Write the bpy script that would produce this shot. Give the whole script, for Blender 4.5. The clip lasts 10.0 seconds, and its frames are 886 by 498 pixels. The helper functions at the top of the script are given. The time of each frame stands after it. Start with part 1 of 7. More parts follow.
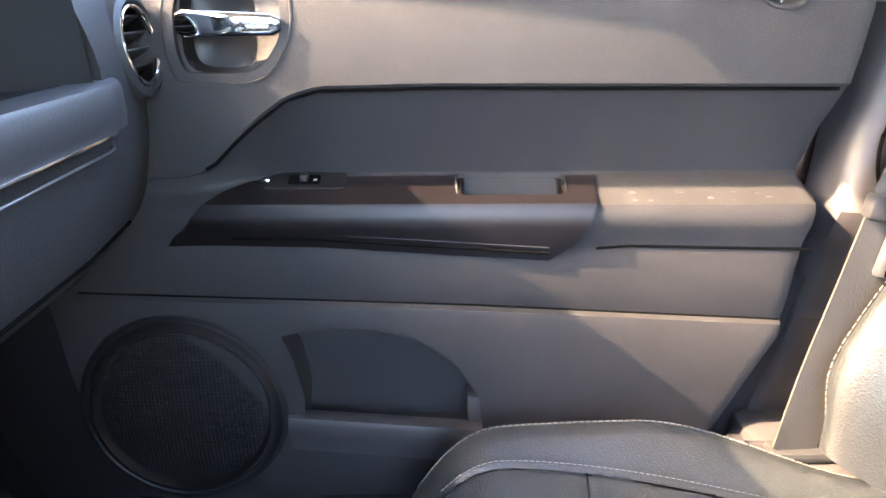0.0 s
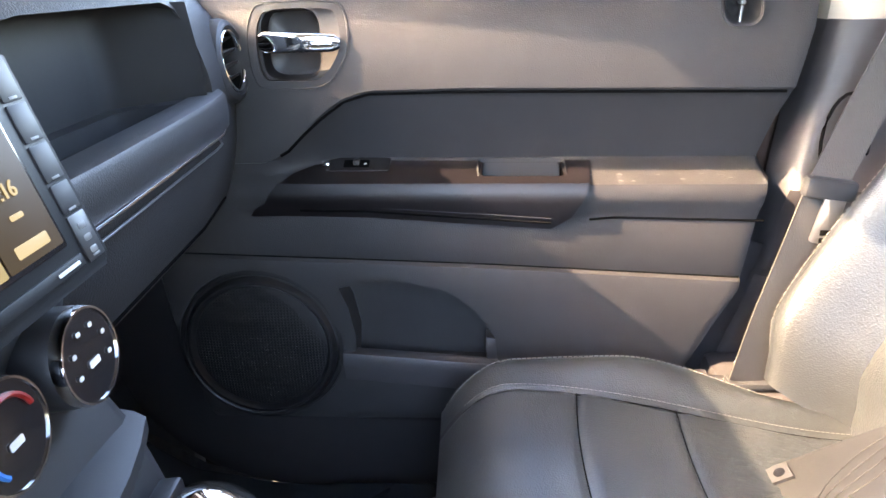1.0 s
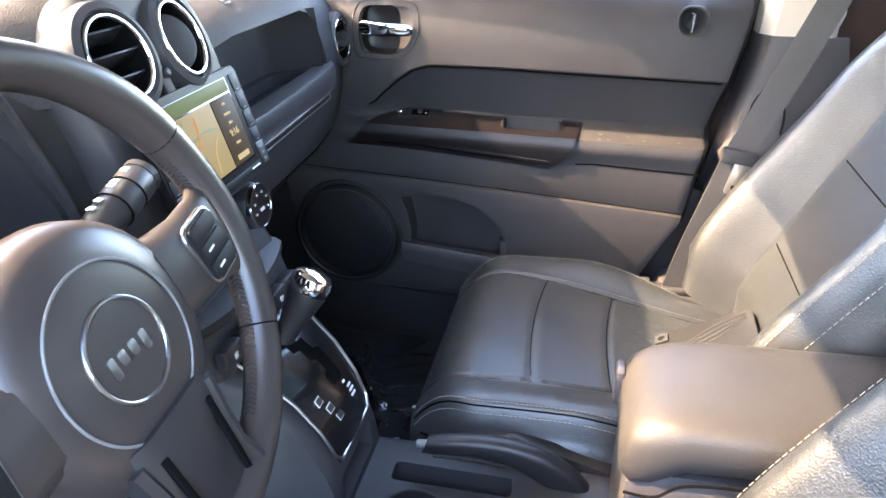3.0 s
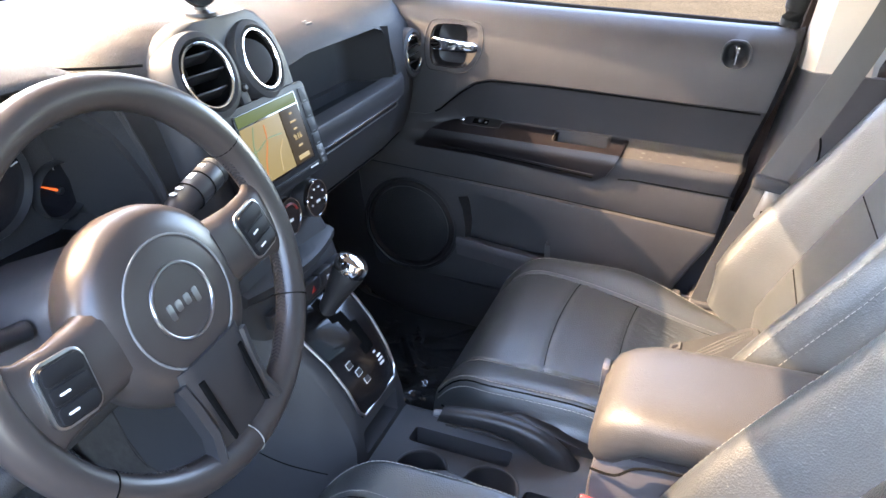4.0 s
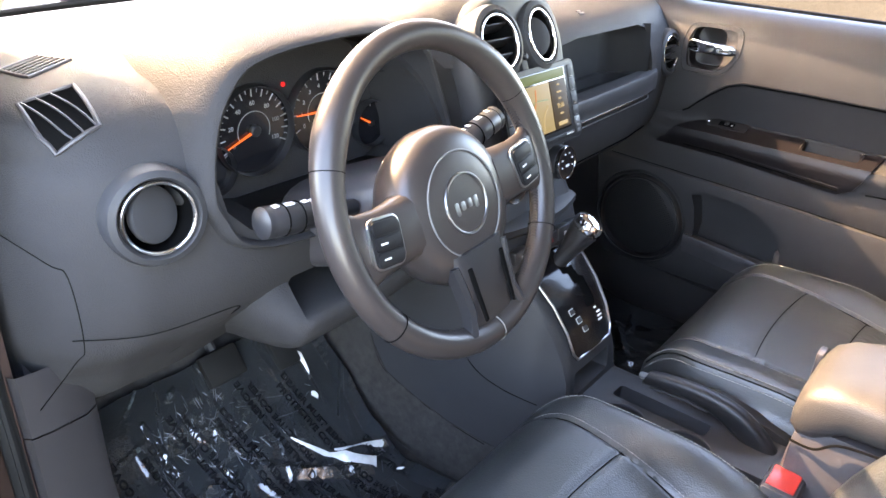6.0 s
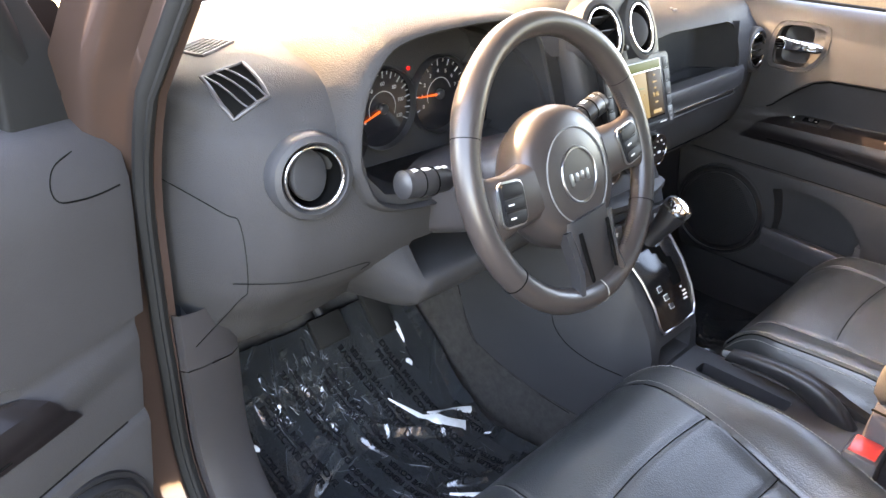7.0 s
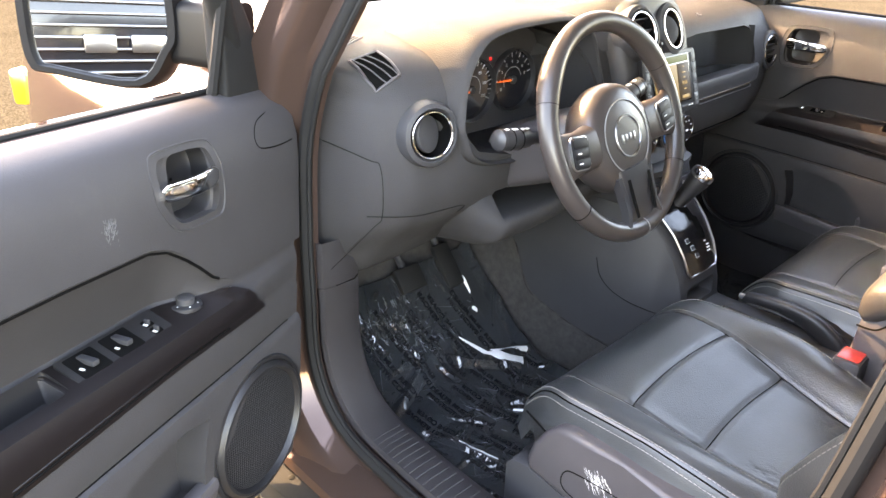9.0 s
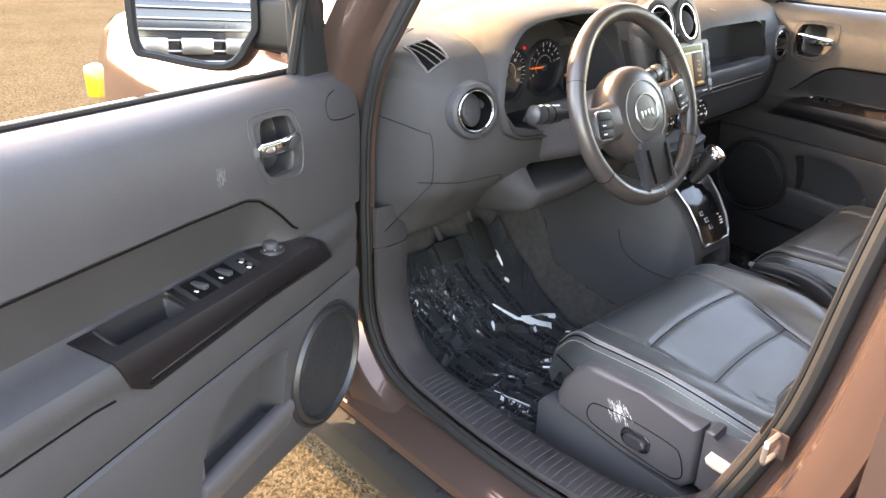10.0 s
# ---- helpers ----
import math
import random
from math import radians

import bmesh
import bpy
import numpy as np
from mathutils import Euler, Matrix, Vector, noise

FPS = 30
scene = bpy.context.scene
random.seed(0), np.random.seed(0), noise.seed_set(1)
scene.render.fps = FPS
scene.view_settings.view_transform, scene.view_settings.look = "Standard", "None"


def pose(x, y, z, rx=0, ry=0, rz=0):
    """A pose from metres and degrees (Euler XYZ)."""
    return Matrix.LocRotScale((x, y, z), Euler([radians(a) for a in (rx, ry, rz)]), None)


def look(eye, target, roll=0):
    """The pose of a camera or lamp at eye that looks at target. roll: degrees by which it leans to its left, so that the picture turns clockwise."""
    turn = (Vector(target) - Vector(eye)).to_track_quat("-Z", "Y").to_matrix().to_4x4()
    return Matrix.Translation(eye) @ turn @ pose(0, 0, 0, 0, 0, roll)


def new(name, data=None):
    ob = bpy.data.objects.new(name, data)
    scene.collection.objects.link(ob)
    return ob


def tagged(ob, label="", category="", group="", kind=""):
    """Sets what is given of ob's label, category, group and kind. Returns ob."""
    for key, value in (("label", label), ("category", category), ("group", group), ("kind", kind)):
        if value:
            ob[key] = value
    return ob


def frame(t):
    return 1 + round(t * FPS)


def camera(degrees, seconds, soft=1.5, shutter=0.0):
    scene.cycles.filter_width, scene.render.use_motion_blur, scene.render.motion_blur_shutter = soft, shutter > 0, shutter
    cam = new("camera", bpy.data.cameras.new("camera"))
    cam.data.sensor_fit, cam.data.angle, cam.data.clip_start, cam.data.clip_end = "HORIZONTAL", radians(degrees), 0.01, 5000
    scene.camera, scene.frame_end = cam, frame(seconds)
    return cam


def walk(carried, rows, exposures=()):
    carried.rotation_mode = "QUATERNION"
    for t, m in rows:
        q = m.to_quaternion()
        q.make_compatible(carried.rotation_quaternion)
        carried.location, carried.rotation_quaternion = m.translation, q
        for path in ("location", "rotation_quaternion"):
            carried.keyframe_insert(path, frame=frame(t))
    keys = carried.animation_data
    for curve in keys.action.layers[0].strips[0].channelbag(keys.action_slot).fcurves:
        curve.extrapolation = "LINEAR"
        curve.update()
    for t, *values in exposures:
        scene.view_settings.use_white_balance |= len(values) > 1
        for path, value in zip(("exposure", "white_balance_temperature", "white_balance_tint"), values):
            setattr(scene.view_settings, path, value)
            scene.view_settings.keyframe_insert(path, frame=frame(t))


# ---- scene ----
cam = camera(62.8, 10.0)
PATH = [
    (0, (0.293, -0.096, 0.996), (0.283, 1.793, 0.339), -1.0),
    (0.5, (0.286, -0.169, 1.018), (0.27, 1.7, 0.309), -0.8),
    (1, (0.301, -0.281, 1.058), (0.21, 1.58, 0.33), -1.6),
    (1.5, (0.324, -0.391, 1.097), (0.184, 1.451, 0.33), -1.8),
    (2, (0.366, -0.497, 1.138), (0.181, 1.321, 0.324), -1.5),
    (2.5, (0.408, -0.607, 1.172), (0.149, 1.177, 0.307), -0.7),
    (3.8, (0.577, -0.757, 1.274), (0.007, 0.925, 0.344), 1.0),
    (4, (0.596, -0.777, 1.284), (-0.023, 0.888, 0.364), 1.2),
    (4.5, (0.638, -0.819, 1.293), (-0.114, 0.794, 0.382), 1.6),
    (5, (0.663, -0.86, 1.284), (-0.232, 0.683, 0.378), 1.8),
    (5.5, (0.658, -0.902, 1.273), (-0.365, 0.562, 0.373), 2.0),
    (6, (0.643, -0.94, 1.264), (-0.479, 0.452, 0.368), 2.1),
    (6.2, (0.643, -0.958, 1.264), (-0.511, 0.408, 0.369), 2.1),
    (7.3, (0.671, -1.12, 1.262), (-0.573, 0.166, 0.368), 1.8),
    (7.5, (0.681, -1.158, 1.268), (-0.557, 0.131, 0.372), 1.9),
    (8, (0.71, -1.236, 1.275), (-0.531, 0.053, 0.382), 1.8),
    (8.5, (0.744, -1.298, 1.285), (-0.512, -0.015, 0.404), 1.7),
    (9, (0.802, -1.353, 1.287), (-0.483, -0.088, 0.422), 1.5),
    (9.5, (0.867, -1.426, 1.284), (-0.443, -0.18, 0.429), 1.4),
    (10, (0.914, -1.511, 1.283), (-0.418, -0.282, 0.438), 0.9),
]
EXPOSURES = [(0.0, 6.14, 7000, 15), (1.0, 5.95, 7100, 16), (2.0, 5.63, 7000, 16), (4.0, 5.52, 7000, 16), (6.0, 5.58, 7900, 18), (8.0, 5.70, 9400, 19), (10.0, 5.42, 9600, 18)]
walk(cam, [(t, look(eye, target, roll)) for t, eye, target, roll in PATH], EXPOSURES)

# ---- light: morning sun from the front left, through the windscreen ----
SUN = Vector((1.0, 0.16, -0.82)).normalized()
world = bpy.data.worlds.new("sky")
scene.world = world
world.use_nodes = True
wn = world.node_tree
sky = wn.nodes.new("ShaderNodeTexSky")
sky.sky_type, sky.sun_disc = "NISHITA", False
sky.dust_density, sky.ozone_density = 1.0, 0.8
sky.sun_elevation = math.asin(-SUN.z)
sky.sun_rotation = math.atan2(-SUN.x, -SUN.y)
wn.links.new(sky.outputs[0], wn.nodes["Background"].inputs[0])
wn.nodes["Background"].inputs[1].default_value = 0.125
sun = new("sun", bpy.data.lights.new("sun", "SUN"))
sun.data.energy, sun.data.angle, sun.data.color = 0.86, radians(0.55), (1.0, 0.76, 0.50)
sun.matrix_world = look((0, 0, 6), Vector((0, 0, 6)) + SUN)


# ---- tools ----
def part(name, bm, material, parent, label="", sharp=38, kind=""):
    """One mesh object under a thing or a part; the points are given in the thing's own space."""
    bmesh.ops.recalc_face_normals(bm, faces=bm.faces)
    me = bpy.data.meshes.new(name)
    bm.to_mesh(me)
    bm.free()
    me.shade_smooth()
    me.set_sharp_from_angle(angle=radians(sharp))
    me.materials.append(material)
    ob = new(name, me)
    ob.parent = parent
    if label or kind:
        tagged(ob, label, kind=kind)
    return ob


def thing(name, at, label, category, group="", kind=""):
    ob = new(name)
    ob.location = at
    ob.empty_display_size = 0.05
    return tagged(ob, label, category, group, kind)


def put(bm, at):
    """Moves world points into the space of a thing that stands at that place."""
    bmesh.ops.translate(bm, verts=bm.verts, vec=-Vector(at))
    return bm


def carve(ob, bm):
    """Cuts a shape out of a part for good."""
    me = bpy.data.meshes.new("cutter")
    bmesh.ops.recalc_face_normals(bm, faces=bm.faces)
    bm.to_mesh(me)
    bm.free()
    tool = bpy.data.objects.new("cutter", me)
    scene.collection.objects.link(tool)
    tool.parent = ob.parent
    mod = ob.modifiers.new("cut", "BOOLEAN")
    mod.operation, mod.solver, mod.object = "DIFFERENCE", "EXACT", tool
    bpy.context.view_layer.update()
    got = bpy.data.meshes.new_from_object(ob.evaluated_get(bpy.context.evaluated_depsgraph_get()))
    ob.modifiers.clear()
    mats = list(ob.data.materials)
    ob.data = got
    got.materials.clear()
    for m in mats:
        got.materials.append(m)
    for p in got.polygons:
        p.material_index = 0
    got.shade_smooth()
    got.set_sharp_from_angle(angle=radians(38))
    bpy.data.objects.remove(tool)
    return ob


def loft(bm, rows, round_rows=False, round_cols=False, caps=False):
    """A skin over rows of points."""
    vs = [[bm.verts.new(p) for p in row] for row in rows]
    n, m = len(vs), len(vs[0])
    for i in range(n if round_rows else n - 1):
        for j in range(m if round_cols else m - 1):
            a, b, c, d = vs[i][j], vs[i][(j + 1) % m], vs[(i + 1) % n][(j + 1) % m], vs[(i + 1) % n][j]
            bm.faces.new((a, b, c, d))
    if caps:
        bm.faces.new(vs[0])
        bm.faces.new(list(reversed(vs[-1])))
    return bm


def rbox(bm, lo, hi, r=0.004, seg=2, turn=None):
    """A box with rounded edges, between two corners; turn: a matrix applied about its middle."""
    lo, hi = Vector(lo), Vector(hi)
    mid, size = (lo + hi) / 2, hi - lo
    got = bmesh.ops.create_cube(bm, size=1.0)["verts"]
    for v in got:
        v.co = Vector((v.co.x * size.x, v.co.y * size.y, v.co.z * size.z))
    r = min(r, 0.49 * min(abs(c) for c in size))
    if r > 0:
        es = list({e for v in got for e in v.link_edges})
        out = bmesh.ops.bevel(bm, geom=es, offset=r, segments=seg, profile=0.5, affect="EDGES")
        got = list({v for f in out["faces"] for v in f.verts})
    for v in got:
        v.co = mid + ((turn @ v.co) if turn else v.co)
    return bm


def prism(bm, poly, o, u, v, depth, r=0.003, seg=2):
    """A plate: an outline in the plane of u and v through o, deep along u x v, its edges rounded."""
    o, u, v = Vector(o), Vector(u), Vector(v)
    n = u.cross(v).normalized() * depth
    low = [bm.verts.new(o + a * u + b * v) for a, b in poly]
    top = [bm.verts.new(w.co + n) for w in low]
    k = len(poly)
    f1, f2 = bm.faces.new(low), bm.faces.new(list(reversed(top)))
    for i in range(k):
        bm.faces.new((low[i], low[(i + 1) % k], top[(i + 1) % k], top[i]))
    if r > 0:
        es = list(set(f1.edges) | set(f2.edges))
        bmesh.ops.bevel(bm, geom=es, offset=min(r, abs(depth) * 0.45), segments=seg, profile=0.5, affect="EDGES", clamp_overlap=True)
    return bm


def frame_of(axis, hint=(0, 0, 1)):
    a = Vector(axis).normalized()
    h = Vector(hint)
    if abs(a.dot(h.normalized())) > 0.98:
        h = Vector((1, 0, 0))
    u = h.cross(a).normalized()
    return u, a.cross(u).normalized(), a


def lathe(bm, o, axis, profile, n=40, hint=(0, 0, 1), squash=1.0, caps=True):
    """A turned shape: (radius, height) pairs about an axis through o."""
    u, v, a = frame_of(axis, hint)
    o = Vector(o)
    rows = []
    for r, h in profile:
        rows.append([o + a * h + (u * math.cos(2 * math.pi * i / n) + v * squash * math.sin(2 * math.pi * i / n)) * r for i in range(n)])
    loft(bm, rows, round_cols=True, caps=caps)
    return bm


def smooth(pts, n=8, closed=False):
    """A soft curve through points."""
    p = [Vector(q) for q in pts]
    k = len(p)
    out = []
    for i in range(k if closed else k - 1):
        a, b, c, d = (p[(i - 1) % k], p[i], p[(i + 1) % k], p[(i + 2) % k]) if closed else (p[max(i - 1, 0)], p[i], p[i + 1], p[min(i + 2, k - 1)])
        for s in range(n):
            t = s / n
            out.append(0.5 * (2 * b + (c - a) * t + (2 * a - 5 * b + 4 * c - d) * t * t + (3 * b - 3 * c + d - a) * t ** 3))
    if not closed:
        out.append(p[-1])
    return out


def tube(bm, pts, r, n=10, closed=False, flat=1.0, hint=(0, 0, 1)):
    """A rod along points; r: radius, or one a point; flat: its thickness along the hint, as a share."""
    pts = [Vector(p) for p in pts]
    k = len(pts)
    rows = []
    for i, p in enumerate(pts):
        t = (pts[(i + 1) % k] - pts[i - 1]) if closed or 0 < i < k - 1 else (pts[1] - pts[0] if i == 0 else pts[-1] - pts[-2])
        u, v, a = frame_of(t, hint)
        rr = r[i] if isinstance(r, (list, tuple)) else r
        rows.append([p + (u * math.cos(2 * math.pi * j / n) + v * flat * math.sin(2 * math.pi * j / n)) * rr for j in range(n)])
    loft(bm, rows, round_rows=closed, round_cols=True, caps=not closed)
    return bm


def rrect(w, h, r, n=5, cx=0.0, cy=0.0):
    """A rounded rectangle's outline."""
    out = []
    for k, (sx, sy) in enumerate(((1, 1), (-1, 1), (-1, -1), (1, -1))):
        for i in range(n + 1):
            a = math.pi / 2 * (k + i / n)
            out.append((cx + sx * (w / 2 - r) + r * math.cos(a), cy + sy * (h / 2 - r) + r * math.sin(a)))
    return out


def ease(a, b, x):
    t = min(max((x - a) / (b - a), 0.0), 1.0)
    return t * t * (3 - 2 * t)


def table(x, xs, ys):
    return float(np.interp(x, xs, ys))


def letters(name, words, size, m, material, parent, depth=0.0004, align="CENTER", bold=0.0):
    """Words as a thin mesh in the built-in font, laid by the matrix m."""
    cu = bpy.data.curves.new(name, "FONT")
    cu.body, cu.size, cu.extrude, cu.align_x, cu.align_y, cu.offset = words, size, depth, align, "CENTER", bold
    tmp = bpy.data.objects.new(name, cu)
    scene.collection.objects.link(tmp)
    bpy.context.view_layer.update()
    me = bpy.data.meshes.new_from_object(tmp.evaluated_get(bpy.context.evaluated_depsgraph_get()))
    bpy.data.objects.remove(tmp)
    me.transform(m)
    me.materials.clear()
    me.materials.append(material)
    ob = new(name, me)
    ob.parent = parent
    return ob


def axes(o, u, v):
    """A matrix with its x along u, y along v, at o."""
    u, v = Vector(u).normalized(), Vector(v).normalized()
    w = u.cross(v).normalized()
    v = w.cross(u)
    return Matrix((( u.x, v.x, w.x, o[0]), (u.y, v.y, w.y, o[1]), (u.z, v.z, w.z, o[2]), (0, 0, 0, 1)))


# ---- materials ----
def mat(name, col, rough=0.5, metal=0.0, var=0.12, vscale=7.0, grain=0.0, bump=0.15, dist=0.0006, cells=False, coat=0.0, spec=0.5, scuff=0.0, stretch=(1, 1, 1)):
    m = bpy.data.materials.new(name)
    m.use_nodes = True
    nt = m.node_tree
    b = nt.nodes["Principled BSDF"]
    b.inputs["Metallic"].default_value = metal
    b.inputs["Coat Weight"].default_value = coat
    b.inputs["Coat Roughness"].default_value = 0.06
    b.inputs["Specular IOR Level"].default_value = spec
    tc = nt.nodes.new("ShaderNodeTexCoord")
    mp = nt.nodes.new("ShaderNodeMapping")
    mp.inputs["Scale"].default_value = stretch
    nt.links.new(tc.outputs["Object"], mp.inputs[0])
    n1 = nt.nodes.new("ShaderNodeTexNoise")
    n1.inputs["Scale"].default_value, n1.inputs["Detail"].default_value, n1.inputs["Roughness"].default_value = vscale, 6, 0.62
    nt.links.new(mp.outputs[0], n1.inputs["Vector"])
    ramp = nt.nodes.new("ShaderNodeMapRange")
    ramp.inputs[1].default_value, ramp.inputs[2].default_value = 0.2, 0.8
    ramp.inputs[3].default_value, ramp.inputs[4].default_value = 1 - var, 1 + var
    nt.links.new(n1.outputs[0], ramp.inputs[0])
    mul = nt.nodes.new("ShaderNodeVectorMath")
    mul.operation = "SCALE"
    mul.inputs[0].default_value = col
    nt.links.new(ramp.outputs[0], mul.inputs["Scale"])
    out = mul.outputs[0]
    n2 = nt.nodes.new("ShaderNodeTexNoise")
    n2.inputs["Scale"].default_value, n2.inputs["Detail"].default_value = vscale * 2.5, 5
    nt.links.new(mp.outputs[0], n2.inputs["Vector"])
    rr = nt.nodes.new("ShaderNodeMapRange")
    rr.inputs[1].default_value, rr.inputs[2].default_value = 0.1, 0.9
    rr.inputs[3].default_value, rr.inputs[4].default_value = rough - min(0.03, rough * 0.5), rough + min(0.03, rough * 0.5)
    nt.links.new(n2.outputs[0], rr.inputs[0])
    nt.links.new(rr.outputs[0], b.inputs["Roughness"])
    if scuff:
        # dust and light scuffs
        n3 = nt.nodes.new("ShaderNodeTexNoise")
        n3.inputs["Scale"].default_value, n3.inputs["Detail"].default_value, n3.inputs["Roughness"].default_value = 18, 8, 0.75
        nt.links.new(mp.outputs[0], n3.inputs["Vector"])
        s = nt.nodes.new("ShaderNodeMapRange")
        s.inputs[1].default_value, s.inputs[2].default_value, s.inputs[3].default_value, s.inputs[4].default_value = 0.55, 0.85, 0.0, scuff
        nt.links.new(n3.outputs[0], s.inputs[0])
        mix = nt.nodes.new("ShaderNodeMix")
        mix.data_type = "RGBA"
        mix.inputs["B"].default_value = (0.32, 0.28, 0.23, 1)
        nt.links.new(s.outputs[0], mix.inputs["Factor"])
        nt.links.new(out, mix.inputs["A"])
        out = mix.outputs["Result"]
    nt.links.new(out, b.inputs["Base Color"])
    if grain:
        if cells:
            g = nt.nodes.new("ShaderNodeTexVoronoi")
            g.inputs["Scale"].default_value = grain
            src = g.outputs["Distance"]
        else:
            g = nt.nodes.new("ShaderNodeTexNoise")
            g.inputs["Scale"].default_value, g.inputs["Detail"].default_value = grain, 3
            src = g.outputs[0]
        nt.links.new(mp.outputs[0], g.inputs["Vector"])
        bp = nt.nodes.new("ShaderNodeBump")
        bp.inputs["Strength"].default_value, bp.inputs["Distance"].default_value = bump, dist
        nt.links.new(src, bp.inputs["Height"])
        nt.links.new(bp.outputs[0], b.inputs["Normal"])
    return m


def clear(name, tint=(0.95, 0.97, 0.96), rough=0.0, ior=1.45):
    m = bpy.data.materials.new(name)
    m.use_nodes = True
    b = m.node_tree.nodes["Principled BSDF"]
    b.inputs["Base Color"].default_value = (*tint, 1)
    b.inputs["Transmission Weight"].default_value = 1.0
    b.inputs["Roughness"].default_value = rough
    b.inputs["IOR"].default_value = ior
    return m


def glow(name, col, strength):
    m = bpy.data.materials.new(name)
    m.use_nodes = True
    b = m.node_tree.nodes["Principled BSDF"]
    b.inputs["Base Color"].default_value = (0.01, 0.01, 0.01, 1)
    b.inputs["Roughness"].default_value = 0.5
    b.inputs["Specular IOR Level"].default_value = 0.1
    b.inputs["Emission Color"].default_value = (*col, 1)
    b.inputs["Emission Strength"].default_value = strength
    return m


PLASTIC = mat("grained_plastic", (0.050, 0.046, 0.048), 0.40, var=0.1, grain=900, bump=0.22, dist=0.0008, scuff=0.02, spec=0.38)
SOFT = mat("soft_dash_skin", (0.036, 0.035, 0.036), 0.55, var=0.1, grain=600, bump=0.36, dist=0.0012, cells=True, scuff=0.015, spec=0.06)
DOORSKIN = mat("door_skin", (0.034, 0.0325, 0.0335), 0.47, var=0.12, grain=700, bump=0.22, dist=0.001, cells=True, scuff=0.025, spec=0.2)
DARK = mat("dark_plastic", (0.033, 0.033, 0.035), 0.5, var=0.15, grain=800, bump=0.12, spec=0.22)
MAROON = mat("maroon_plastic", (0.0062, 0.0048, 0.0052), 0.38, var=0.1, vscale=3, grain=500, bump=0.05, spec=0.35)
BLACK = mat("piano_black", (0.010, 0.010, 0.012), 0.18, var=0.1, coat=0.4)
SATIN = mat("satin_black", (0.018, 0.018, 0.02), 0.4, var=0.1)
SATINER = mat("speaker_plastic", (0.012, 0.0117, 0.0125), 0.42, var=0.1, grain=800, bump=0.1, spec=0.35)
MIRRORCASE = mat("mirror_case_plastic", (0.0055, 0.0055, 0.0057), 0.5, var=0.15, grain=500, bump=0.12, spec=0.14)
RUBBER = mat("rubber", (0.011, 0.011, 0.011), 0.75, var=0.2, grain=300, bump=0.1, spec=0.15)
LEATHER = mat("black_leather", (0.0235, 0.026, 0.027), 0.38, var=0.16, vscale=10, grain=500, bump=0.27, dist=0.0012, cells=True, spec=0.75)
WHEEL_LEATHER = mat("wheel_leather", (0.032, 0.0265, 0.025), 0.33, var=0.12, grain=900, bump=0.04, dist=0.001, cells=True)
VINYL = mat("padded_vinyl", (0.034, 0.032, 0.030), 0.46, var=0.14, vscale=9, grain=620, bump=0.25, dist=0.001, cells=True, spec=0.3)
THREAD = mat("pale_thread", (0.19, 0.185, 0.17), 0.7, var=0.2, vscale=90)
SEAM = mat("dark_seam", (0.005, 0.005, 0.005), 0.9, spec=0.0)
CHROME = mat("chrome", (0.82, 0.82, 0.82), 0.07, metal=1.0, var=0.04, vscale=30)
SILVER = mat("satin_silver", (0.36, 0.36, 0.37), 0.3, metal=1.0, var=0.06, vscale=30)
PAINT = mat("brown_metallic_paint", (0.076, 0.049, 0.041), 0.085, metal=0.55, var=0.05, vscale=3, grain=2500, bump=0.01, coat=0.05, spec=0.25)
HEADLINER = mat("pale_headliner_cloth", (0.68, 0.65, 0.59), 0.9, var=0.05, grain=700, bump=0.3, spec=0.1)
BEIGE = mat("beige_trim", (0.46, 0.40, 0.33), 0.7, var=0.07, grain=600, bump=0.15)
CARPET = mat("black_carpet", (0.052, 0.049, 0.047), 0.95, var=0.4, vscale=60, grain=900, bump=0.9, dist=0.003, spec=0.2)
BELT = mat("belt_webbing", (0.048, 0.045, 0.042), 0.6, var=0.12, vscale=40, grain=900, bump=0.5, dist=0.001, stretch=(1, 1, 0.25))
WHITE = mat("white_print", (0.7, 0.7, 0.68), 0.5, var=0.05)
GREYER = mat("mid_grey_plastic", (0.019, 0.019, 0.022), 0.48, var=0.08, spec=0.25)
FACEPLATE = mat("matte_black_faceplate", (0.009, 0.009, 0.010), 0.5, var=0.1, grain=900, bump=0.1, spec=0.16)
DIALPRINT = mat("dial_print", (0.30, 0.30, 0.29), 0.6, var=0.05)
GREY = mat("grey_plastic", (0.12, 0.12, 0.12), 0.45, var=0.1)
RED = mat("red_plastic", (0.26, 0.018, 0.015), 0.35, var=0.08)
BLUE = mat("blue_print", (0.03, 0.2, 0.6), 0.5)
ZINC = mat("zinc", (0.5, 0.48, 0.45), 0.3, metal=0.9, var=0.1, vscale=60)
CREAM = mat("cream_plastic", (0.5, 0.42, 0.32), 0.5, var=0.1)
AMBER = mat("amber_lens", (0.75, 0.28, 0.02), 0.2, coat=0.5)
GLASS = clear("clear_glass")
DIMGLASS = clear("light_dimming_glass", (0.10, 0.11, 0.10))
MIRROR = mat("mirror_glass", (0.80, 0.82, 0.84), 0.004, metal=1.0, var=0.0)
LITSCREEN = glow("map_screen", (0.38, 0.31, 0.14), 0.025)
LITGREEN = glow("green_band", (0.15, 0.21, 0.07), 0.022)
LITDARK = glow("dark_menu", (0.05, 0.035, 0.015), 0.03)
LITTEXT = glow("menu_text", (0.6, 0.5, 0.28), 0.024)
LITROUTE = glow("route_line", (0.75, 0.22, 0.05), 0.026)
LITTEAL = glow("side_road_line", (0.12, 0.33, 0.22), 0.024)
LITRED = glow("red_telltale", (0.9, 0.02, 0.02), 0.04)
